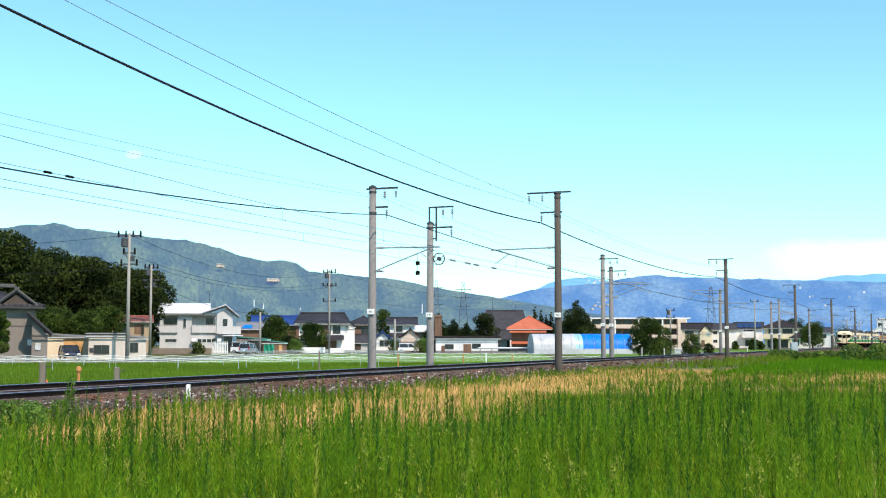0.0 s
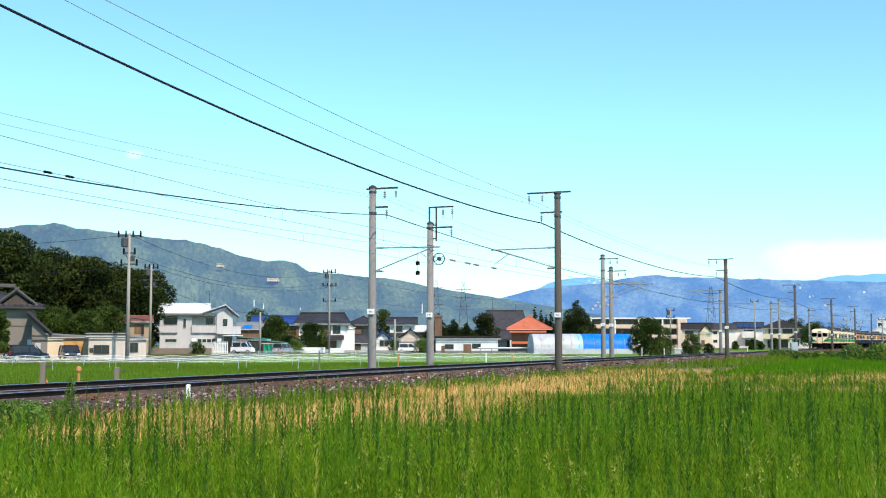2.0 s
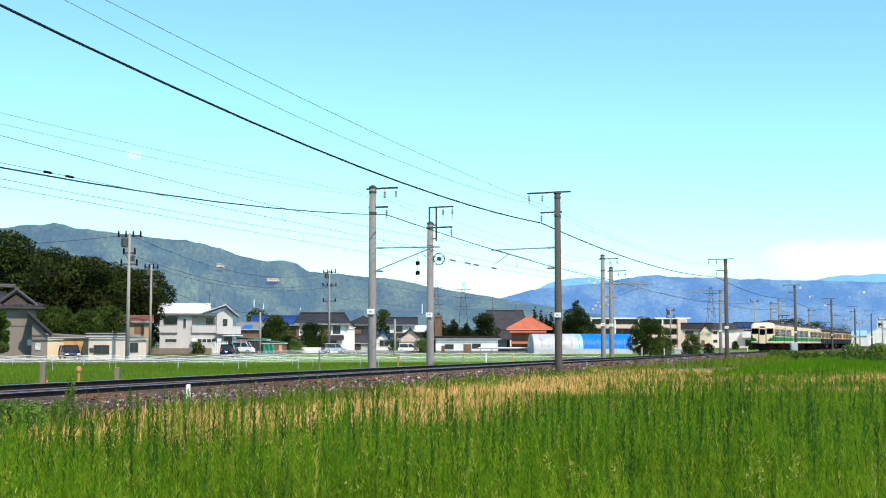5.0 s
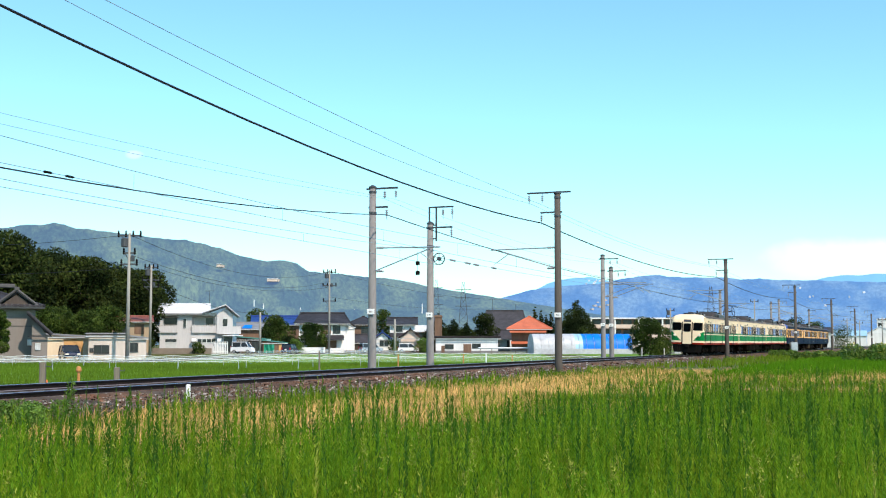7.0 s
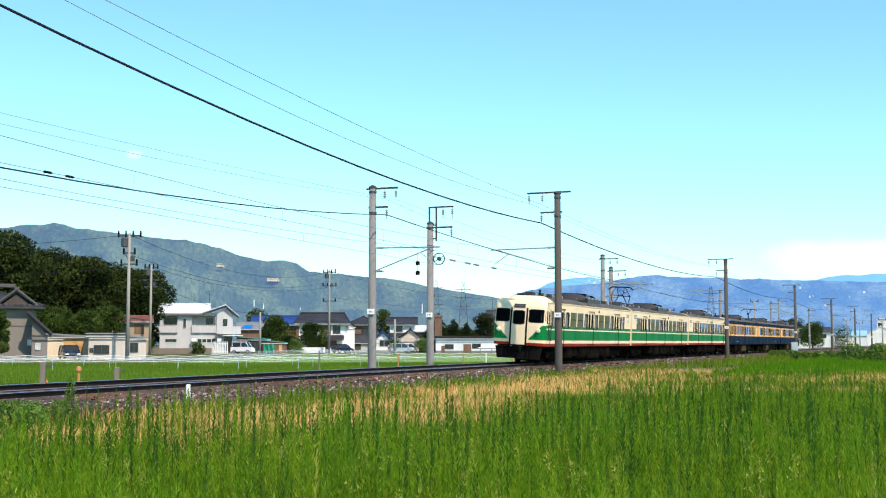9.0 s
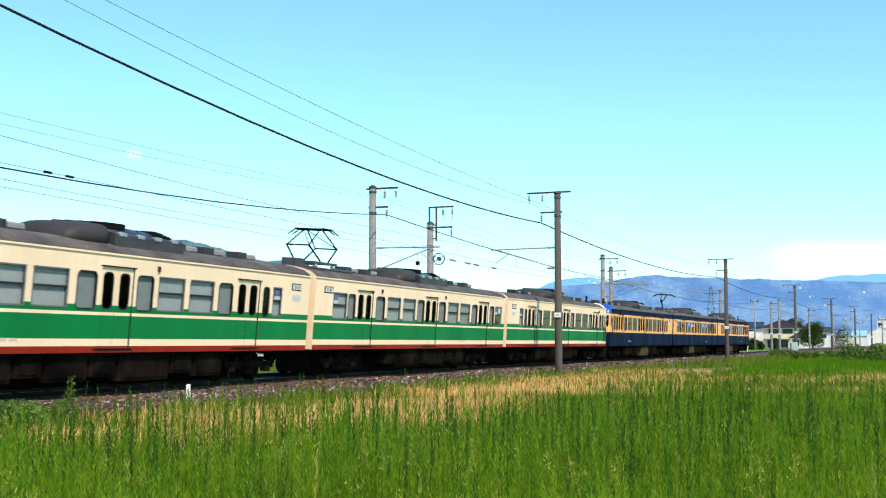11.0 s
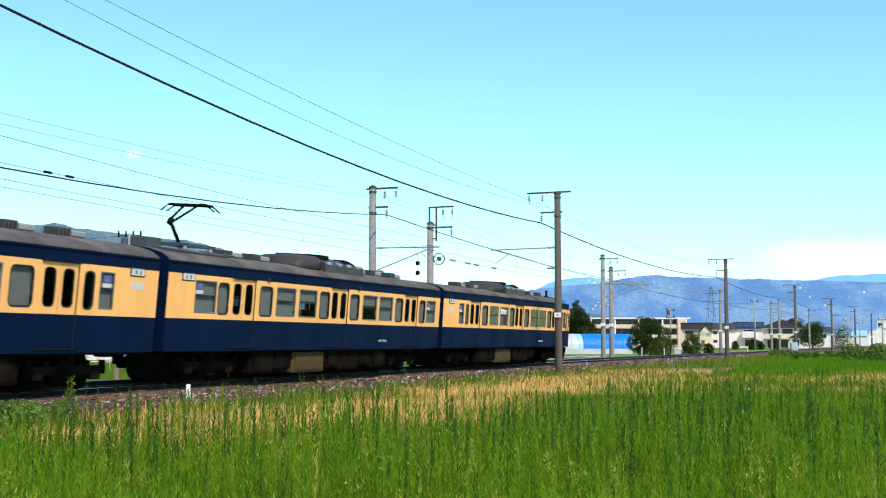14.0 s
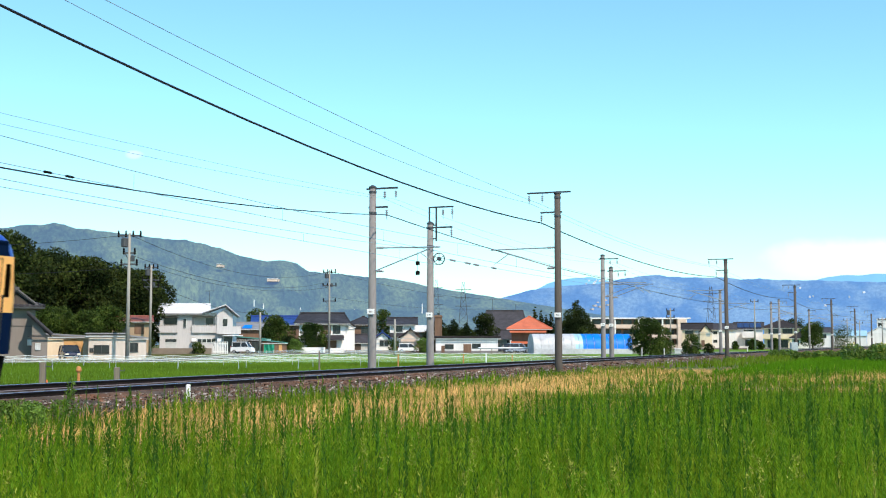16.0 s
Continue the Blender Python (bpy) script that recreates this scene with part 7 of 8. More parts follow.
grass_field("undergrowth", "fresh green grass between the weeds", "weed", 60000, 6.4, 21, 0.2, 0.5, 0.014, lambda p, l: (l > 4.4) & (p[:, 1] < 13.5 + 7 * np.clip(p[:, 0] / p[:, 1] / 0.25, 0, 1) + patchy(p, 1.2, 5)), 0.3)
grass_field("meadow_grass", "mixed green meadow grass", "grass", 80000, 12, 34, 0.12, 0.28, 0.02, lambda p, l: (l > 3.6) & (dry_zone(p, l) + rg_.normal(0, 0.25, len(p)) < 0.55))
grass_field("bank_grass", "green grass along the foot of the ballast", "grass", 46000, 30, 75, 0.14, 0.32, 0.045, lambda p, l: (l > 2.9 + 0.8 * patchy(p, 0.6, 2)) & (dry_zone(p, l) + rg_.normal(0, 0.25, len(p)) < 0.6) & ~((p[:, 0] > 13) & (p[:, 1] > 58)))
grass_field("far_bank_grass", "green grass along the distant bank", "grass", 22000, 75, 190, 0.2, 0.45, 0.12, lambda p, l: (l > 3.0) & (l < 16), 0.45, 0.1, 0.46)
grass_field("dry_grass", "straw-coloured dry grass along the bank", "dry_grass", 150000, 13, 68, 0.12, 0.3, 0.026, lambda p, l: (l > 3.7) & (dry_zone(p, l) + rg_.normal(0, 0.22, len(p)) > 0.38), 1.7)
grass_field("dry_stalks", "pale dry stalks among the weeds", "dry_grass", 1800, 9, 20, 0.3, 0.55, 0.01, lambda p, l: (l > 4.5) & (rg_.uniform(0, 1, len(p)) < 0.35 + 0.3 * patchy(p, 0.7, 12)), 0.3)
grass_field("bank_weeds", "dark green weeds growing in the ballast edge", "weed_dark", 5500, 14, 34, 0.14, 0.36, 0.03, lambda p, l: (l > 2.3) & (l < 4.9) & (patchy(p, 1.1, 9) > 0.15), 0.7)
grass_field("rice_plants", "bright green rising rice plants", "rice", 70000, 56, 105, 0.3, 0.45, 0.05, lambda p, l: (p[:, 0] > 12.5 + (p[:, 1] - 56) * 0.42) & (l > 6), 0.3, 0.15, 0.5)
grass_field("paddy_plants", "yellow-green rice in the far paddy", "paddy_rice", 60000, 44, 88, 0.14, 0.24, 0.05, lambda p, l: l < -4.6, 0.3, -0.5, 0.05)


# ---- trees and bushes ----
def leaf_cloud(lobes, n, size, seed, flat=1.0):
    """Leaves scattered through overlapping lobes, thickest near their skins."""
    r = np.random.default_rng(seed)
    per = [max(1, int(n * l[3] ** 2 / sum(q[3] ** 2 for q in lobes))) for l in lobes]
    out = []
    for (x, y, z, rad, sq), m in zip(lobes, per):
        d = r.normal(size=(m, 3))
        d /= np.linalg.norm(d, axis=1)[:, None]
        rr = rad * r.uniform(0.55, 1.08, m) ** 0.6
        c = np.array([x, y, z]) + d * rr[:, None] * np.array([1, 1, sq])
        u = r.normal(size=(m, 3))
        u /= np.linalg.norm(u, axis=1)[:, None]
        w = np.cross(u, d + 0.6 * r.normal(size=(m, 3)))
        w /= np.linalg.norm(w, axis=1)[:, None] + 1e-6
        s = size * r.uniform(0.5, 1.3, m)[:, None]
        out.append(np.stack([c - u * s, c + w * s * 0.55, c + u * s, c - w * s * 0.55], 1))
    return np.concatenate(out).reshape(-1, 3)


def tree(name, label, key, h, w, seed, n=2600, leaf=0.28, trunk=0.25, low=0.25, group="", lobes=None):
    r = random.Random(seed)
    ob = thing(name, label, "tree", group=group)
    g = Geo()
    g.lathe((0, 0, -0.1), [(trunk, 0), (trunk * 0.75, h * 0.2), (trunk * 0.5, h * 0.55), (trunk * 0.15, h * 0.9)], 8)
    if lobes is None:
        lobes = []
        many = 20 if h > 5 else 13
        for k in range(many):
            t = low + (0.92 - low) * (k + 0.5) / many
            a = k * 2.4 + r.uniform(-0.5, 0.5)
            out = w * 0.5 * (1 - abs(t - 0.5) * 1.1) * r.uniform(0.45, 0.85)
            rad = w * r.uniform(0.15, 0.27)
            lobes.append((math.cos(a) * out, math.sin(a) * out, h * t, rad, r.uniform(0.65, 0.95)))
            g.rod((0, 0, h * (t - 0.18)), (math.cos(a) * out * 0.9, math.sin(a) * out * 0.9, h * t), trunk * 0.28, trunk * 0.08, 5)
        lobes.append((0, 0, h * 0.86, w * 0.22, 0.8))
    part("trunk", g, "bark", ob)
    part("crown", fast_mesh("crown", leaf_cloud(lobes, int(n * 3.4), leaf * 0.6, seed), 4, [key]), None, ob)
    return ob


def cone_tree(name, label, key, h, w, seed, n=2200, leaf=0.25, group=""):
    r = random.Random(seed)
    lobes = []
    for k in range(14):
        t = 0.1 + 0.86 * k / 13
        a = k * 2.4
        out = w * 0.3 * (1 - t) * r.uniform(0.6, 1.1)
        lobes.append((math.cos(a) * out, math.sin(a) * out, h * t, max(0.15, w * 0.34 * (1.06 - t)), 0.9))
    return tree(name, label, key, h, w, seed, n, leaf, 0.18, 0.1, group, lobes)


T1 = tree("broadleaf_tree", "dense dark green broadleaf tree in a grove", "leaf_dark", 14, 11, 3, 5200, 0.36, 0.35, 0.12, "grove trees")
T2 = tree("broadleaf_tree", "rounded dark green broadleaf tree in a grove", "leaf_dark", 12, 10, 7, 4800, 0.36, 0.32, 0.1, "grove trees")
T3 = tree("broadleaf_tree", "lighter green broadleaf tree at the grove edge", "leaf", 9, 8, 12, 4200, 0.32, 0.25, 0.06, "grove trees")
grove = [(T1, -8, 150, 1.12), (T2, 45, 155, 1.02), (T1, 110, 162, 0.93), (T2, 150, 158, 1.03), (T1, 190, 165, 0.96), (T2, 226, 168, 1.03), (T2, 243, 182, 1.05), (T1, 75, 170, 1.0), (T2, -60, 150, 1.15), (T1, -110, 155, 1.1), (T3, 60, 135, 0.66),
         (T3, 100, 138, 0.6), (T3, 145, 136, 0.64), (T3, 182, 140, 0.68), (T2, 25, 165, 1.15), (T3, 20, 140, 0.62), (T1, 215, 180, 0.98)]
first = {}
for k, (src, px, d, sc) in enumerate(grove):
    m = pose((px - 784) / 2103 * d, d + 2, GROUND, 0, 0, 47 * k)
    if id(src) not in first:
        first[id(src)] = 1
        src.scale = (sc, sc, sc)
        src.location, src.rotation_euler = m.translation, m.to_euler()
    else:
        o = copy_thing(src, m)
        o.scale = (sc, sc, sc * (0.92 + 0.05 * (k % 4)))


def place(ob, x, y, turn=0):
    ob.location, ob.rotation_euler = (x, y, GROUND), (0, 0, radians(turn))
    return ob


place(tree("garden_tree", "green tree beside the farmhouse", "leaf", 4.4, 2.4, 21, 2600, 0.17), -34.94, 93)
place(tree("garden_tree", "round garden tree behind the carport", "leaf", 6.0, 5.6, 22, 2600, 0.25), -27.68, 196)
place(tree("garden_tree", "small tree among roofs", "leaf", 8.0, 5.0, 23, 1800, 0.25), -35.98, 230)
place(tree("garden_tree", "clipped pine in front of the white house", "leaf", 4.6, 4.4, 24, 2600, 0.18, 0.15, 0.2), -20.51, 190)
place(tree("bush", "low yellow-green garden bush", "leaf_bright", 2.0, 2.8, 25, 900, 0.16, 0.08, 0.1), -23.0, 186)
place(tree("bush", "dark hedge bush by the wall", "leaf_dark", 2.6, 3.4, 26, 900, 0.18, 0.08, 0.1), -24.19, 187)
place(tree("garden_tree", "tree between grey roofs", "leaf", 8.2, 4.2, 27, 1800, 0.22), -11.34, 225)
place(tree("bush", "bright green bush by a house", "leaf_bright", 2.2, 3.2, 28, 900, 0.16, 0.08, 0.1), -3.1, 192)
place(tree("bush", "low shrub before the white house wall", "leaf", 1.6, 2.0, 34, 700, 0.14, 0.08, 0.1), -35.13, 171)
place(tree("bush", "round green bush beside a pink house", "leaf", 2.0, 2.4, 35, 700, 0.16, 0.08, 0.1), -8.11, 196)
for px_, w_, h_, s_ in ((-0.9, 7.5, 6.9, 29), (1.9, 7.5, 5.9, 45), (4.2, 6.5, 5.2, 46)):
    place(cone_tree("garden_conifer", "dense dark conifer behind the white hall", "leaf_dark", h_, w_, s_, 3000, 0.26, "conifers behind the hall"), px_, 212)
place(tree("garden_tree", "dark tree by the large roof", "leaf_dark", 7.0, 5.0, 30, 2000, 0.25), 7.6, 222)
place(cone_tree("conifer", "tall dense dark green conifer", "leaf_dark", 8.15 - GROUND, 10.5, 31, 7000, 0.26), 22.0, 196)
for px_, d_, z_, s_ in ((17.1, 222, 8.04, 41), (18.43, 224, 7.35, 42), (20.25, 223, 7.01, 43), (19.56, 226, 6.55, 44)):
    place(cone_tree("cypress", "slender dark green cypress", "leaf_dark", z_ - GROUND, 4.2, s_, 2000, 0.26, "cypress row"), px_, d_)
place(tree("garden_tree", "spreading green tree beside the line", "leaf", 3.7 - GROUND, 4.8, 32, 3600, 0.16, 0.15, 0.08), 23.5, 135)
place(tree("bush", "rounded green shrub beside the line", "leaf", 2.6, 2.4, 33, 1500, 0.13, 0.08, 0.08), 29.16, 140)
place(tree("bush", "small clipped round bush", "leaf_dark", 1.5, 1.4, 36, 900, 0.1, 0.06, 0.15), 33.45, 150)
place(tree("bush", "leafy shrub by the track fence", "leaf", 2.0, 2.6, 37, 1200, 0.13, 0.08, 0.05), 25.46, 138)
place(tree("garden_tree", "green tree before the eastern houses", "leaf", 6.0, 6.0, 38, 2400, 0.25), 81.23, 262)
place(tree("garden_tree", "low dark tree behind the brown roof", "leaf_dark", 7.5, 8, 39, 2000, 0.3), 90.8, 310)
for px_, d_, w_, s_ in ((69.58, 268, 2.2, 51), (72.03, 270, 1.8, 52), (73.01, 262, 2.4, 53), (67.72, 276, 1.8, 54), (101.0, 300, 5.5, 55), (109.22, 330, 5, 56)):
    place(tree("bush", "green garden shrub before the houses", "leaf", 1.1 * w_, w_, s_, 700, 0.2, 0.08, 0.1), px_, d_)


def weed_bush(name, label, x, y, w, h, n, seed, flowers, leaf=0.11):
    ob = thing(name, label, "bush")
    lobes = [(random.Random(seed + k).uniform(-w / 2, w / 2), random.Random(seed + 9 * k).uniform(-1, 1), h * 0.45, h * 0.5, 0.9) for k in range(10)]
    part("leaves", fast_mesh("leaves", leaf_cloud(lobes, n, leaf, seed), 4, ["leaf_bright"]), None, ob)
    if flowers:
        part("flowers", fast_mesh("flowers", leaf_cloud([(a, b, c + 0.12, d, e) for a, b, c, d, e in lobes], flowers, 0.06, seed + 1), 4, ["flower"]), None, ob)
    place(ob, x, y)


weed_bush("flower_bush", "leafy bush with yellow flowers at the field edge", 32.26, 88, 4.2, 1.7, 4200, 61, 700)
weed_bush("vegetable_rows", "broad-leaved green plants in a vegetable patch", 35.36, 112, 5.5, 0.9, 3200, 62, 120)
weed_bush("vegetable_rows", "leafy green vegetable plants beside the track", 40.17, 118, 4.5, 0.9, 2600, 63, 60)
weed_bush("vegetable_rows", "low leafy weeds by the relay cabinet", 37.72, 132, 3.0, 0.9, 1500, 64, 0)
weed_bush("trackside_weed", "bushy green weed at the foot of the ballast", -7.88, 22.0, 1.5, 0.55, 7000, 65, 0, 0.035)
sprig = thing("trackside_weed", "slender green weed growing beside the rail", "weed")
part("leaves", fast_mesh("leaves", leaf_cloud([(0.05 * math.sin(2.3 * k), 0.05 * math.cos(2.3 * k), 0.1 + 0.055 * k, 0.095 - 0.0065 * k, 0.9) for k in range(10)], 320, 0.028, 66), 4, ["leaf_bright"]), None, sprig)
part("stem", Geo().rod((0, 0, -0.1), (0.02, 0, 0.62), 0.01, 0.004, 5), "weed", sprig)
sprig.location = on_line(4.6, 1.5, -0.3)

# ---- nets, stakes and markers along the track ----
M["net"] = bpy.data.materials.new("net")
M["net"].use_nodes = True
nn_, nl_ = M["net"].node_tree.nodes, M["net"].node_tree.links
tr_, mx_ = nn_.new("ShaderNodeBsdfTransparent"), nn_.new("ShaderNodeMixShader")
mx_.inputs[0].default_value = 0.1
nn_["Principled BSDF"].inputs["Base Color"].default_value = (0.78, 0.82, 0.82, 1)
nn_["Principled BSDF"].inputs["Roughness"].default_value = 0.8
nl_.new(tr_.outputs[0], mx_.inputs[1]), nl_.new(nn_["Principled BSDF"].outputs[0], mx_.inputs[2])
nl_.new(mx_.outputs[0], nn_["Material Output"].inputs[0])


def net_fence(x0, y0, x1, y1, h, label):
    """A bird net hung on stakes, with a sagging upper edge."""
    ob = thing("bird_net", label, "net", group="bird nets")
    n = max(6, int(math.hypot(x1 - x0, y1 - y0) / 2.2))
    g = Geo()
    for k in range(n * 2 + 1):
        t = k / (2 * n)
        z = h - (0.09 if k % 2 else 0)
        g.v += [(x0 + (x1 - x0) * t, y0 + (y1 - y0) * t, GROUND), (x0 + (x1 - x0) * t, y0 + (y1 - y0) * t, GROUND + z)]
    for k in range(2 * n):
        g.f.append((2 * k, 2 * k + 2, 2 * k + 3, 2 * k + 1))
        g.m.append(0)
    part("netting", g, "net", ob)
    part("top_cord", strip([g.v[2 * k + 1] for k in range(2 * n + 1)], 0.02, 5), "net_white", ob)
    for k in range(n + 1):
        t = k / n
        part("stake", Geo().rod((x0 + (x1 - x0) * t, y0 + (y1 - y0) * t, GROUND - 0.1), (x0 + (x1 - x0) * t, y0 + (y1 - y0) * t, GROUND + h + 0.06), 0.02, n=5), "galvanised", ob)


def net_roof(x0, x1, y0, y1, h, label):
    ob = thing("net_cover", label, "net", group="bird nets")
    nx, ny = max(3, int((x1 - x0) / 4)), max(2, int((y1 - y0) / 5))
    g = Geo()
    for j in range(ny * 2 + 1):
        for i in range(nx * 2 + 1):
            g.v.append((x0 + (x1 - x0) * i / (2 * nx), y0 + (y1 - y0) * j / (2 * ny), GROUND + h - (0.12 if i % 2 or j % 2 else 0)))
    w_ = nx * 2 + 1
    for j in range(ny * 2):
        for i in range(nx * 2):
            g.f.append((j * w_ + i, j * w_ + i + 1, (j + 1) * w_ + i + 1, (j + 1) * w_ + i))
            g.m.append(0)
    part("netting", g, "net", ob)
    for j in range(ny + 1):
        for i in range(nx + 1):
            x, y = x0 + (x1 - x0) * i / nx, y0 + (y1 - y0) * j / ny
            part("stake", Geo().rod((x, y, GROUND - 0.1), (x, y, GROUND + h + 0.05), 0.022, n=5), "galvanised", ob)


net_fence(-48, 89, -15.5, 90, 0.42, "long white bird net at the edge of the paddy")
net_fence(-48, 91.5, -12, 93, 0.6, "white bird net stretched before the sheds")
net_fence(-16, 96, 14, 104, 0.45, "white bird net beside the vegetable field")
net_fence(-21, 108, 10, 122, 0.55, "white bird net over low crops")
net_roof(-19, -4, 112, 150, 0.75, "white netting spread over vegetable beds")
tagged(part("crop_field", Geo().add([(-22, 92, 0), (9, 92, 0), (14, 165, 0), (-21, 165, 0)], [(0, 1, 2, 3)]), "field_green", at=pose(0, 0, GROUND + 0.015)), "green vegetable field under nets", "field", kind="structure")

for y0_, y1_, x0_, x1_ in ((60, 66, -40, -8), (68, 74, -44, -4), (76, 80, -46, -1)):
    st_ = [(x0_ + (x1_ - x0_) * k / 10, y0_ + (y1_ - y0_) * k / 10) for k in range(11)]
    wire("bird_string", [(x, y, GROUND + 0.62) for x, y in st_], 0.06, 0.012, "net_white", "white bird string over the paddy", 4)
    for x, y in st_:
        tagged(part("string_stake", Geo().rod((x, y, GROUND - 0.1), (x, y, GROUND + 0.68), 0.018, n=5), "galvanised"), "thin stake that carries a bird string", "stake", "string stakes")
km = thing("distance_marker", "white trackside marker post on dark base", "marker post", pose(-6.03, 28.3, -0.46))
part("post", Geo().box(-0.05, 0.05, -0.04, 0.04, 0.22, 0.09 + 0.46, bevel=0.015), "marker_white", km)
part("base", Geo().box(-0.045, 0.045, -0.035, 0.035, -0.1, 0.22), "weathered_wood", km)
part("marks", Geo().box(-0.02, 0.02, -0.044, -0.039, 0.38, 0.43), "galvanised", km, "faded illegible marks")
for s_, la, hh in ((-7.0, -1.9, 0.75), (10.0, -2.4, 0.7)):
    p = on_line(s_, la)
    o = thing("cable_stake", "rusty orange cable stake beside the rail", "stake", pose(p.x, p.y, -0.35), "cable stakes")
    part("shaft", Geo().lathe((0, 0, -0.1), [(0.045, 0), (0.04, hh)], 10), "rust_orange", o)
    part("cap", Geo().lathe((0, 0, hh - 0.1), [(0.06, 0), (0.085, 0.05), (0.06, 0.14), (0.02, 0.17)], 12), "rust_orange", o)
for x_, y_, top_, wd_ in ((-12.07, 36, 0.49, 0.17), (-12.56, 46, 0.13, 0.2)):
    o = thing("concrete_post", "stubby weathered concrete boundary post", "post", pose(x_, y_, GROUND), "boundary posts")
    part("shaft", Geo().box(-wd_ / 2, wd_ / 2, -wd_ / 2, wd_ / 2, 0, top_ - GROUND, bevel=0.02), "weathered_wood", o)
    part("hook", Geo().rod((wd_ / 2, 0, top_ - GROUND - 0.12), (wd_ / 2 + 0.18, 0, top_ - GROUND - 0.14), 0.015).rod((wd_ / 2 + 0.18, 0, top_ - GROUND - 0.14), (wd_ / 2 + 0.2, 0, top_ - GROUND - 0.04), 0.015), "steel", o)
for x_, y_, top_, k_ in ((-5.39, 52, 0.7, "weathered_wood"), (-2.48, 66, 0.41, "rust_orange"), (1.3, 76, 0.35, "rust_orange"), (2.89, 80, 0.35, "marker_white"), (4.76, 82, 0.25, "rust_orange"),
                         (19.69, 118, 0.51, "marker_white"), (23.0, 124, 0.54, "marker_white"), (38.3, 150, 0.36, "marker_white")):
    tagged(part("stake", Geo().lathe((0, 0, -0.1), [(0.04, 0), (0.035, top_ - GROUND + 0.1), (0.01, top_ - GROUND + 0.13)], 8), k_, at=pose(x_, y_, GROUND)), "thin stake standing beside the track", "stake", "trackside stakes")
tagged(part("traffic_cone", Geo().lathe((0, 0, 0), [(0.16, 0), (0.16, 0.03), (0.1, 0.05), (0.03, 0.4)], 12), "cone_orange", at=pose(-12.61, 38, GROUND)), "small orange cone by the boundary post", "cone")

# buildings far up the wooded slope
def slope_at(rise, top, near=1700, far=3300):
    """Where the distant slope is met by a ray of that rise: its distance and height."""
    lo, hi = 0.0, 1.0
    for _ in range(40):
        t = (lo + hi) / 2
        if (far * top * t ** 1.5 + GROUND - 1.07) / (near + (far - near) * t) < rise:
            lo = t
        else:
            hi = t
    return near + (far - near) * lo


for b_, rise, top, w_ in ((-0.144, 0.0537, 0.0718, 17), (-0.189, 0.066, 0.0822, 8), (-0.117, 0.0552, 0.062, 6)):
    d = slope_at(rise, top, 1000, 2300) - 25
    o = thing("hillside_building", "small pale building on the wooded slope", "building", pose(b_ * d, d, 1.07 + rise * d), "hillside buildings")
    part("wall", Geo().box(-w_ / 2, w_ / 2, 0, 30, -4, 0.6), "plaster_pink", o)
    part("roof", Geo().prism([(-1, 0.6), (4, 1.5), (9, 0.6)], -w_ / 2 - 0.6, w_ / 2 + 0.6), "tin_white", o)
rs_ = random.Random(77)


for k in range(18):
    b_ = rs_.choice((rs_.uniform(0.17, 0.21), rs_.uniform(0.28, 0.37), rs_.uniform(0.12, 0.135)))
    rise = rs_.uniform(0.05, 0.053) if b_ < 0.22 else rs_.uniform(0.03, 0.047)
    d = slope_at(rise, 0.055) - 12
    o = thing("far_building", "tiny white building on the distant hills", "building", pose(b_ * d, d, 1.07 + rise * d), "far buildings")
    w_ = rs_.uniform(2.5, 5)
    part("wall", Geo().box(-w_ / 2, w_ / 2, 0, 5, -3, 0.6), "plaster_white", o)
    part("roof", Geo().prism([(-0.5, 0.6), (2.5, 1.5), (5.5, 0.6)], -w_ / 2 - 0.4, w_ / 2 + 0.4), "tin_white", o)

for k in range(7):
    b_ = 0.126 + 0.0022 * k
    rise = 0.0285 + 0.0022 * (k % 3) + 0.0006 * k
    d = slope_at(rise, 0.0515) - 55
    o = thing("far_building", "white hotel block on the distant hillside", "building", pose(b_ * d, d, 1.07 + rise * d), "far buildings")
    part("wall", Geo().box(-2.6, 2.6, 0, 60, -2, 0.9 + 0.8 * (k % 2)), "plaster_pink", o)
    part("roof", Geo().box(-2.8, 2.8, -0.4, 60.4, 0.9 + 0.8 * (k % 2), 1.3 + 0.8 * (k % 2)), "tin_white", o)
for b_, top_, z0_, z1_ in ((-0.159, 0.072, 0.031, 0.0365), (-0.151, 0.071, 0.026, 0.033), (-0.12, 0.066, 0.025, 0.0295), (-0.0747, 0.0575, 0.0245, 0.0285), (-0.0176, 0.05, 0.027, 0.033)):
    d = slope_at(z0_, top_, 1000, 2300) - 20
    o = thing("white_mast", "slim white mast standing on the wooded slope", "mast", pose(b_ * d, d, 1.07 + z0_ * d - 3), "white masts")
    hm = (z1_ - z0_) * d + 3
    part("shaft", Geo().lathe((0, 0, -3), [(0.8, 0), (0.6, hm), (0.4, hm + 3)], 8), "plate", o)
    part("platform", Geo().lathe((0, 0, hm * 0.8), [(1.0, 0), (1.0, 0.5)], 8), "plate", o)
hp = thing("covered_heap", "low heap under a black plastic sheet beside the vegetables", "heap", pose(51.4, 150, GROUND))
part("sheet", Geo().rings([[(x * 1.05 * k, y * 0.8 * k, z + 0.04 * math.sin(5 * x + 3 * y)) for x, y in ((math.cos(a), math.sin(a)) for a in (math.tau * i / 18 for i in range(18)))] for k, z in ((1.0, 0.0), (1.0, 0.5), (0.9, 0.95), (0.6, 1.12))]), "heap_sheet", hp, smooth=True)

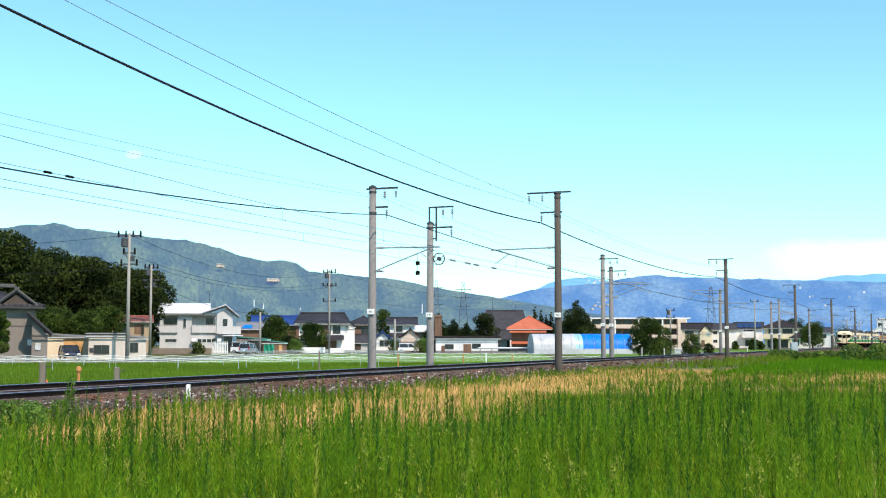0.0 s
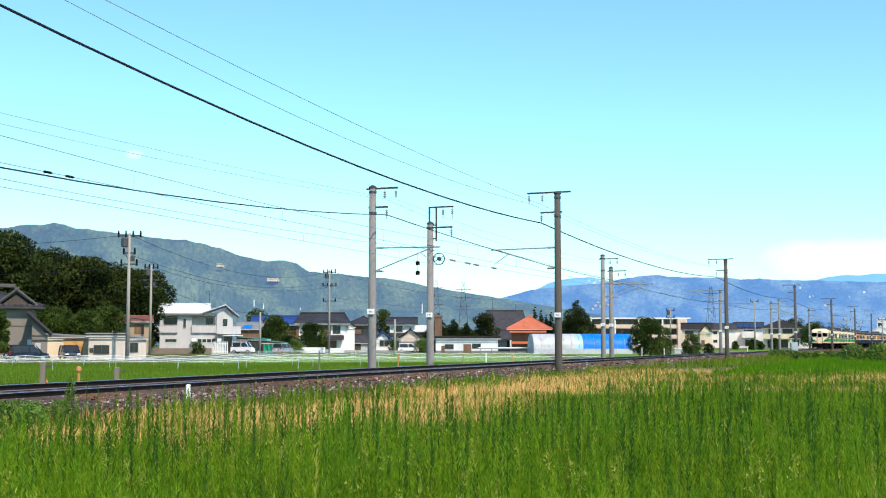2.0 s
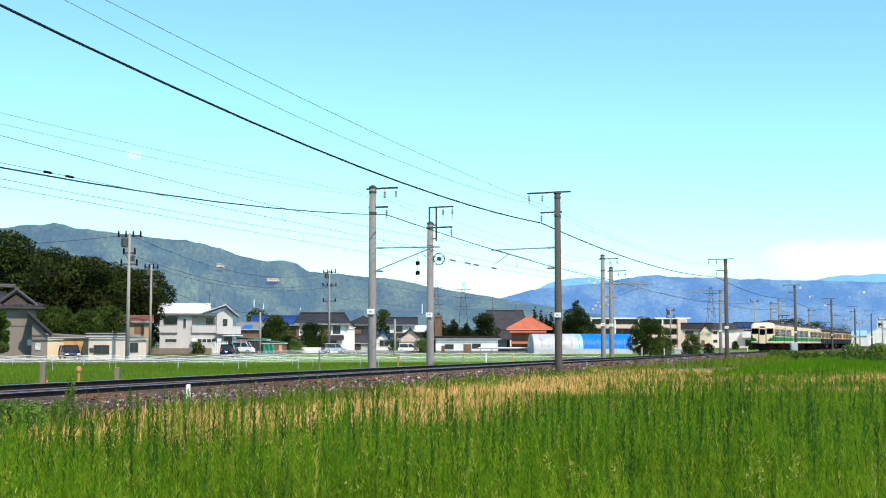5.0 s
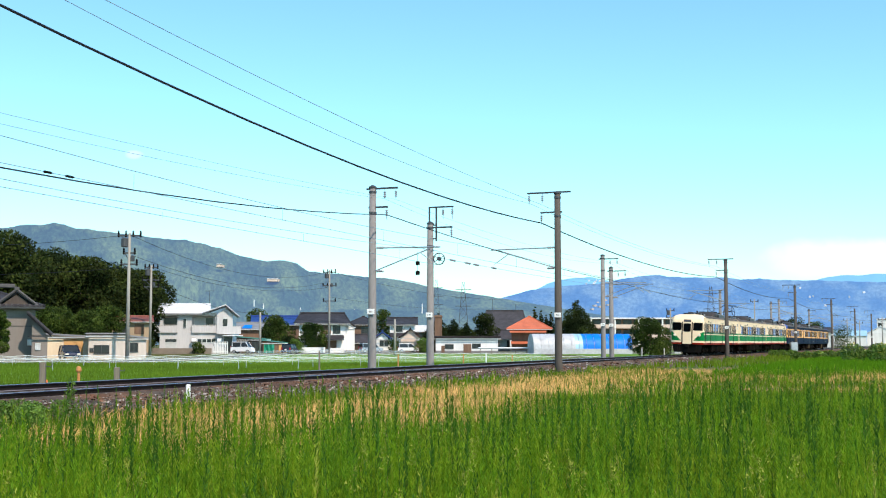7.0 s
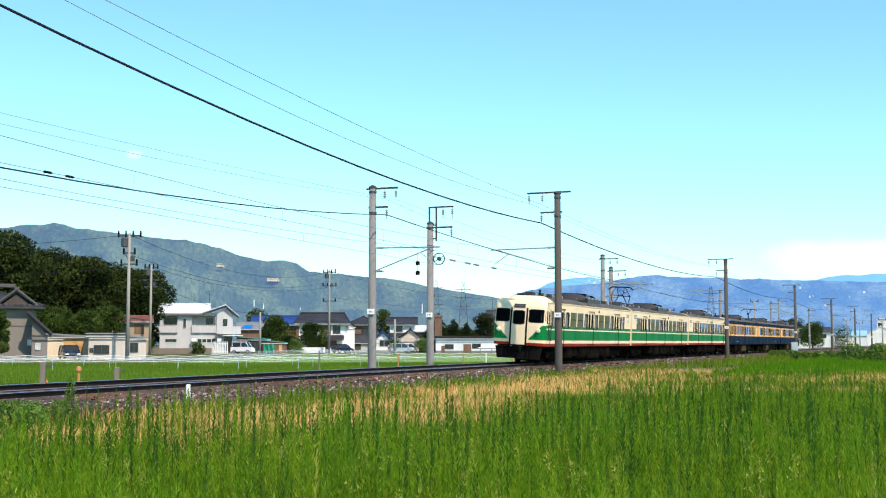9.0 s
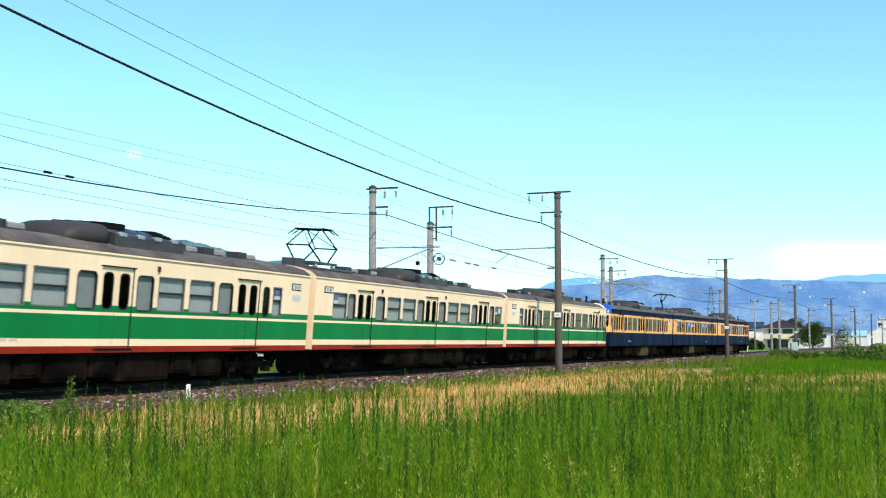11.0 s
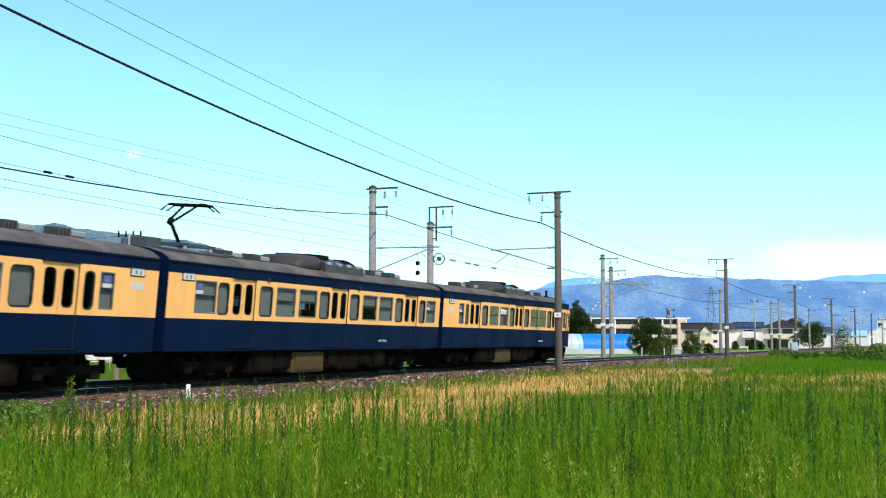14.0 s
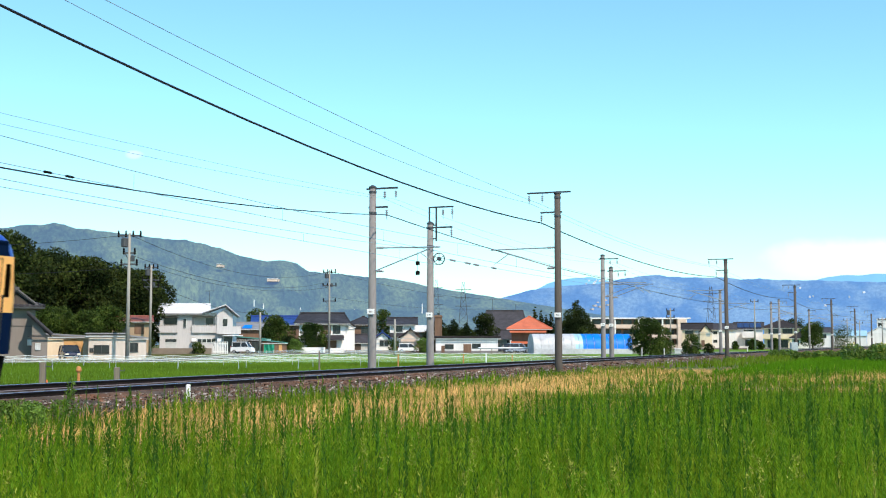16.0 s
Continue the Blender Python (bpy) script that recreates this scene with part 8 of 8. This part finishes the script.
# an insect crosses close before the camera
INSECT = thing("dragonfly", "dark flying insect with blurred wings", "insect")
part("body", Geo().lathe((0, 0, 0), [(0.002, -0.024), (0.004, -0.012), (0.0075, 0.0), (0.006, 0.012), (0.003, 0.02)], 8, 0, Matrix.Rotation(radians(90), 4, "Y")), "ink", INSECT)
for sy in (-1, 1):
    part("wing", Geo().add([(0.004, sy * 0.003, 0.005), (0.012, sy * 0.022, 0.012), (-0.004, sy * 0.026, 0.013), (-0.007, sy * 0.004, 0.006)], [(0, 1, 2, 3)]), "steel", INSECT)


# ---- what moves ----
def motions():
    for k, car in enumerate(CARS):
        rows = []
        for i in range(33):
            t = i * 0.5
            s = train_front(t) + 10 + 20 * k
            a, b = on_line(s - 6.9), on_line(s + 6.9)
            mid = (a + b) / 2
            d = b - a
            c = (cant(s - 6.9) + cant(s + 6.9)) / 2
            rows.append((t, pose(mid.x, mid.y, 0.0, 0, 0, math.degrees(math.atan2(d.y, d.x))) @ pose(0, 0, 0, math.degrees(c))))
        walk(car, rows)
    # the two cars on the village road: seconds, x, y
    silver = [(0.0, -26.6, 163.0), (1.5, -24.6, 174.0), (2.5, -22.6, 178.0), (3.5, -20.0, 180.5), (6.5, -12.8, 183.5), (7.5, -9.6, 185.0), (9.0, -6.6, 186.2), (11.0, -2.0, 187.2), (13.5, 4.5, 188.3), (16.0, 12.0, 189.6)]
    blue = [(0.0, -46.0, 94.6), (1.5, -36.4, 95.0), (2.5, -31.9, 102.0), (3.5, -27.3, 108.0), (4.5, -24.5, 122.0), (5.5, -23.7, 146.0), (6.5, -22.9, 163.0), (7.5, -20.2, 174.0), (8.5, -17.0, 180.0), (9.5, -13.5, 183.0), (11.5, -5.5, 186.6), (16.0, 11.0, 189.5)]
    for ob, rows in ((SILVER, silver), (BLUE_VAN, blue)):
        keys = []
        for i, (t, x, y) in enumerate(rows):
            a, b = rows[max(i - 1, 0)], rows[min(i + 1, len(rows) - 1)]
            keys.append((t, pose(x, y, GROUND + 0.03, 0, 0, math.degrees(math.atan2(b[2] - a[2], b[1] - a[1])))))
        walk(ob, keys)
    walk(INSECT, [(t, pose(-0.03 - 9.4 * (t - 12.5), 5.0, 2.33 - 0.17 * (t - 12.5) if abs(t - 12.5) < 4 else 2.33 - 0.17 * math.copysign(4, t - 12.5), 0, 0, 180)) for t in (0.0, 4.0, 8.0, 8.6, 10.0, 12.0, 12.4, 12.5, 12.6, 13.0, 14.0, 15.0, 16.0)])


motions()
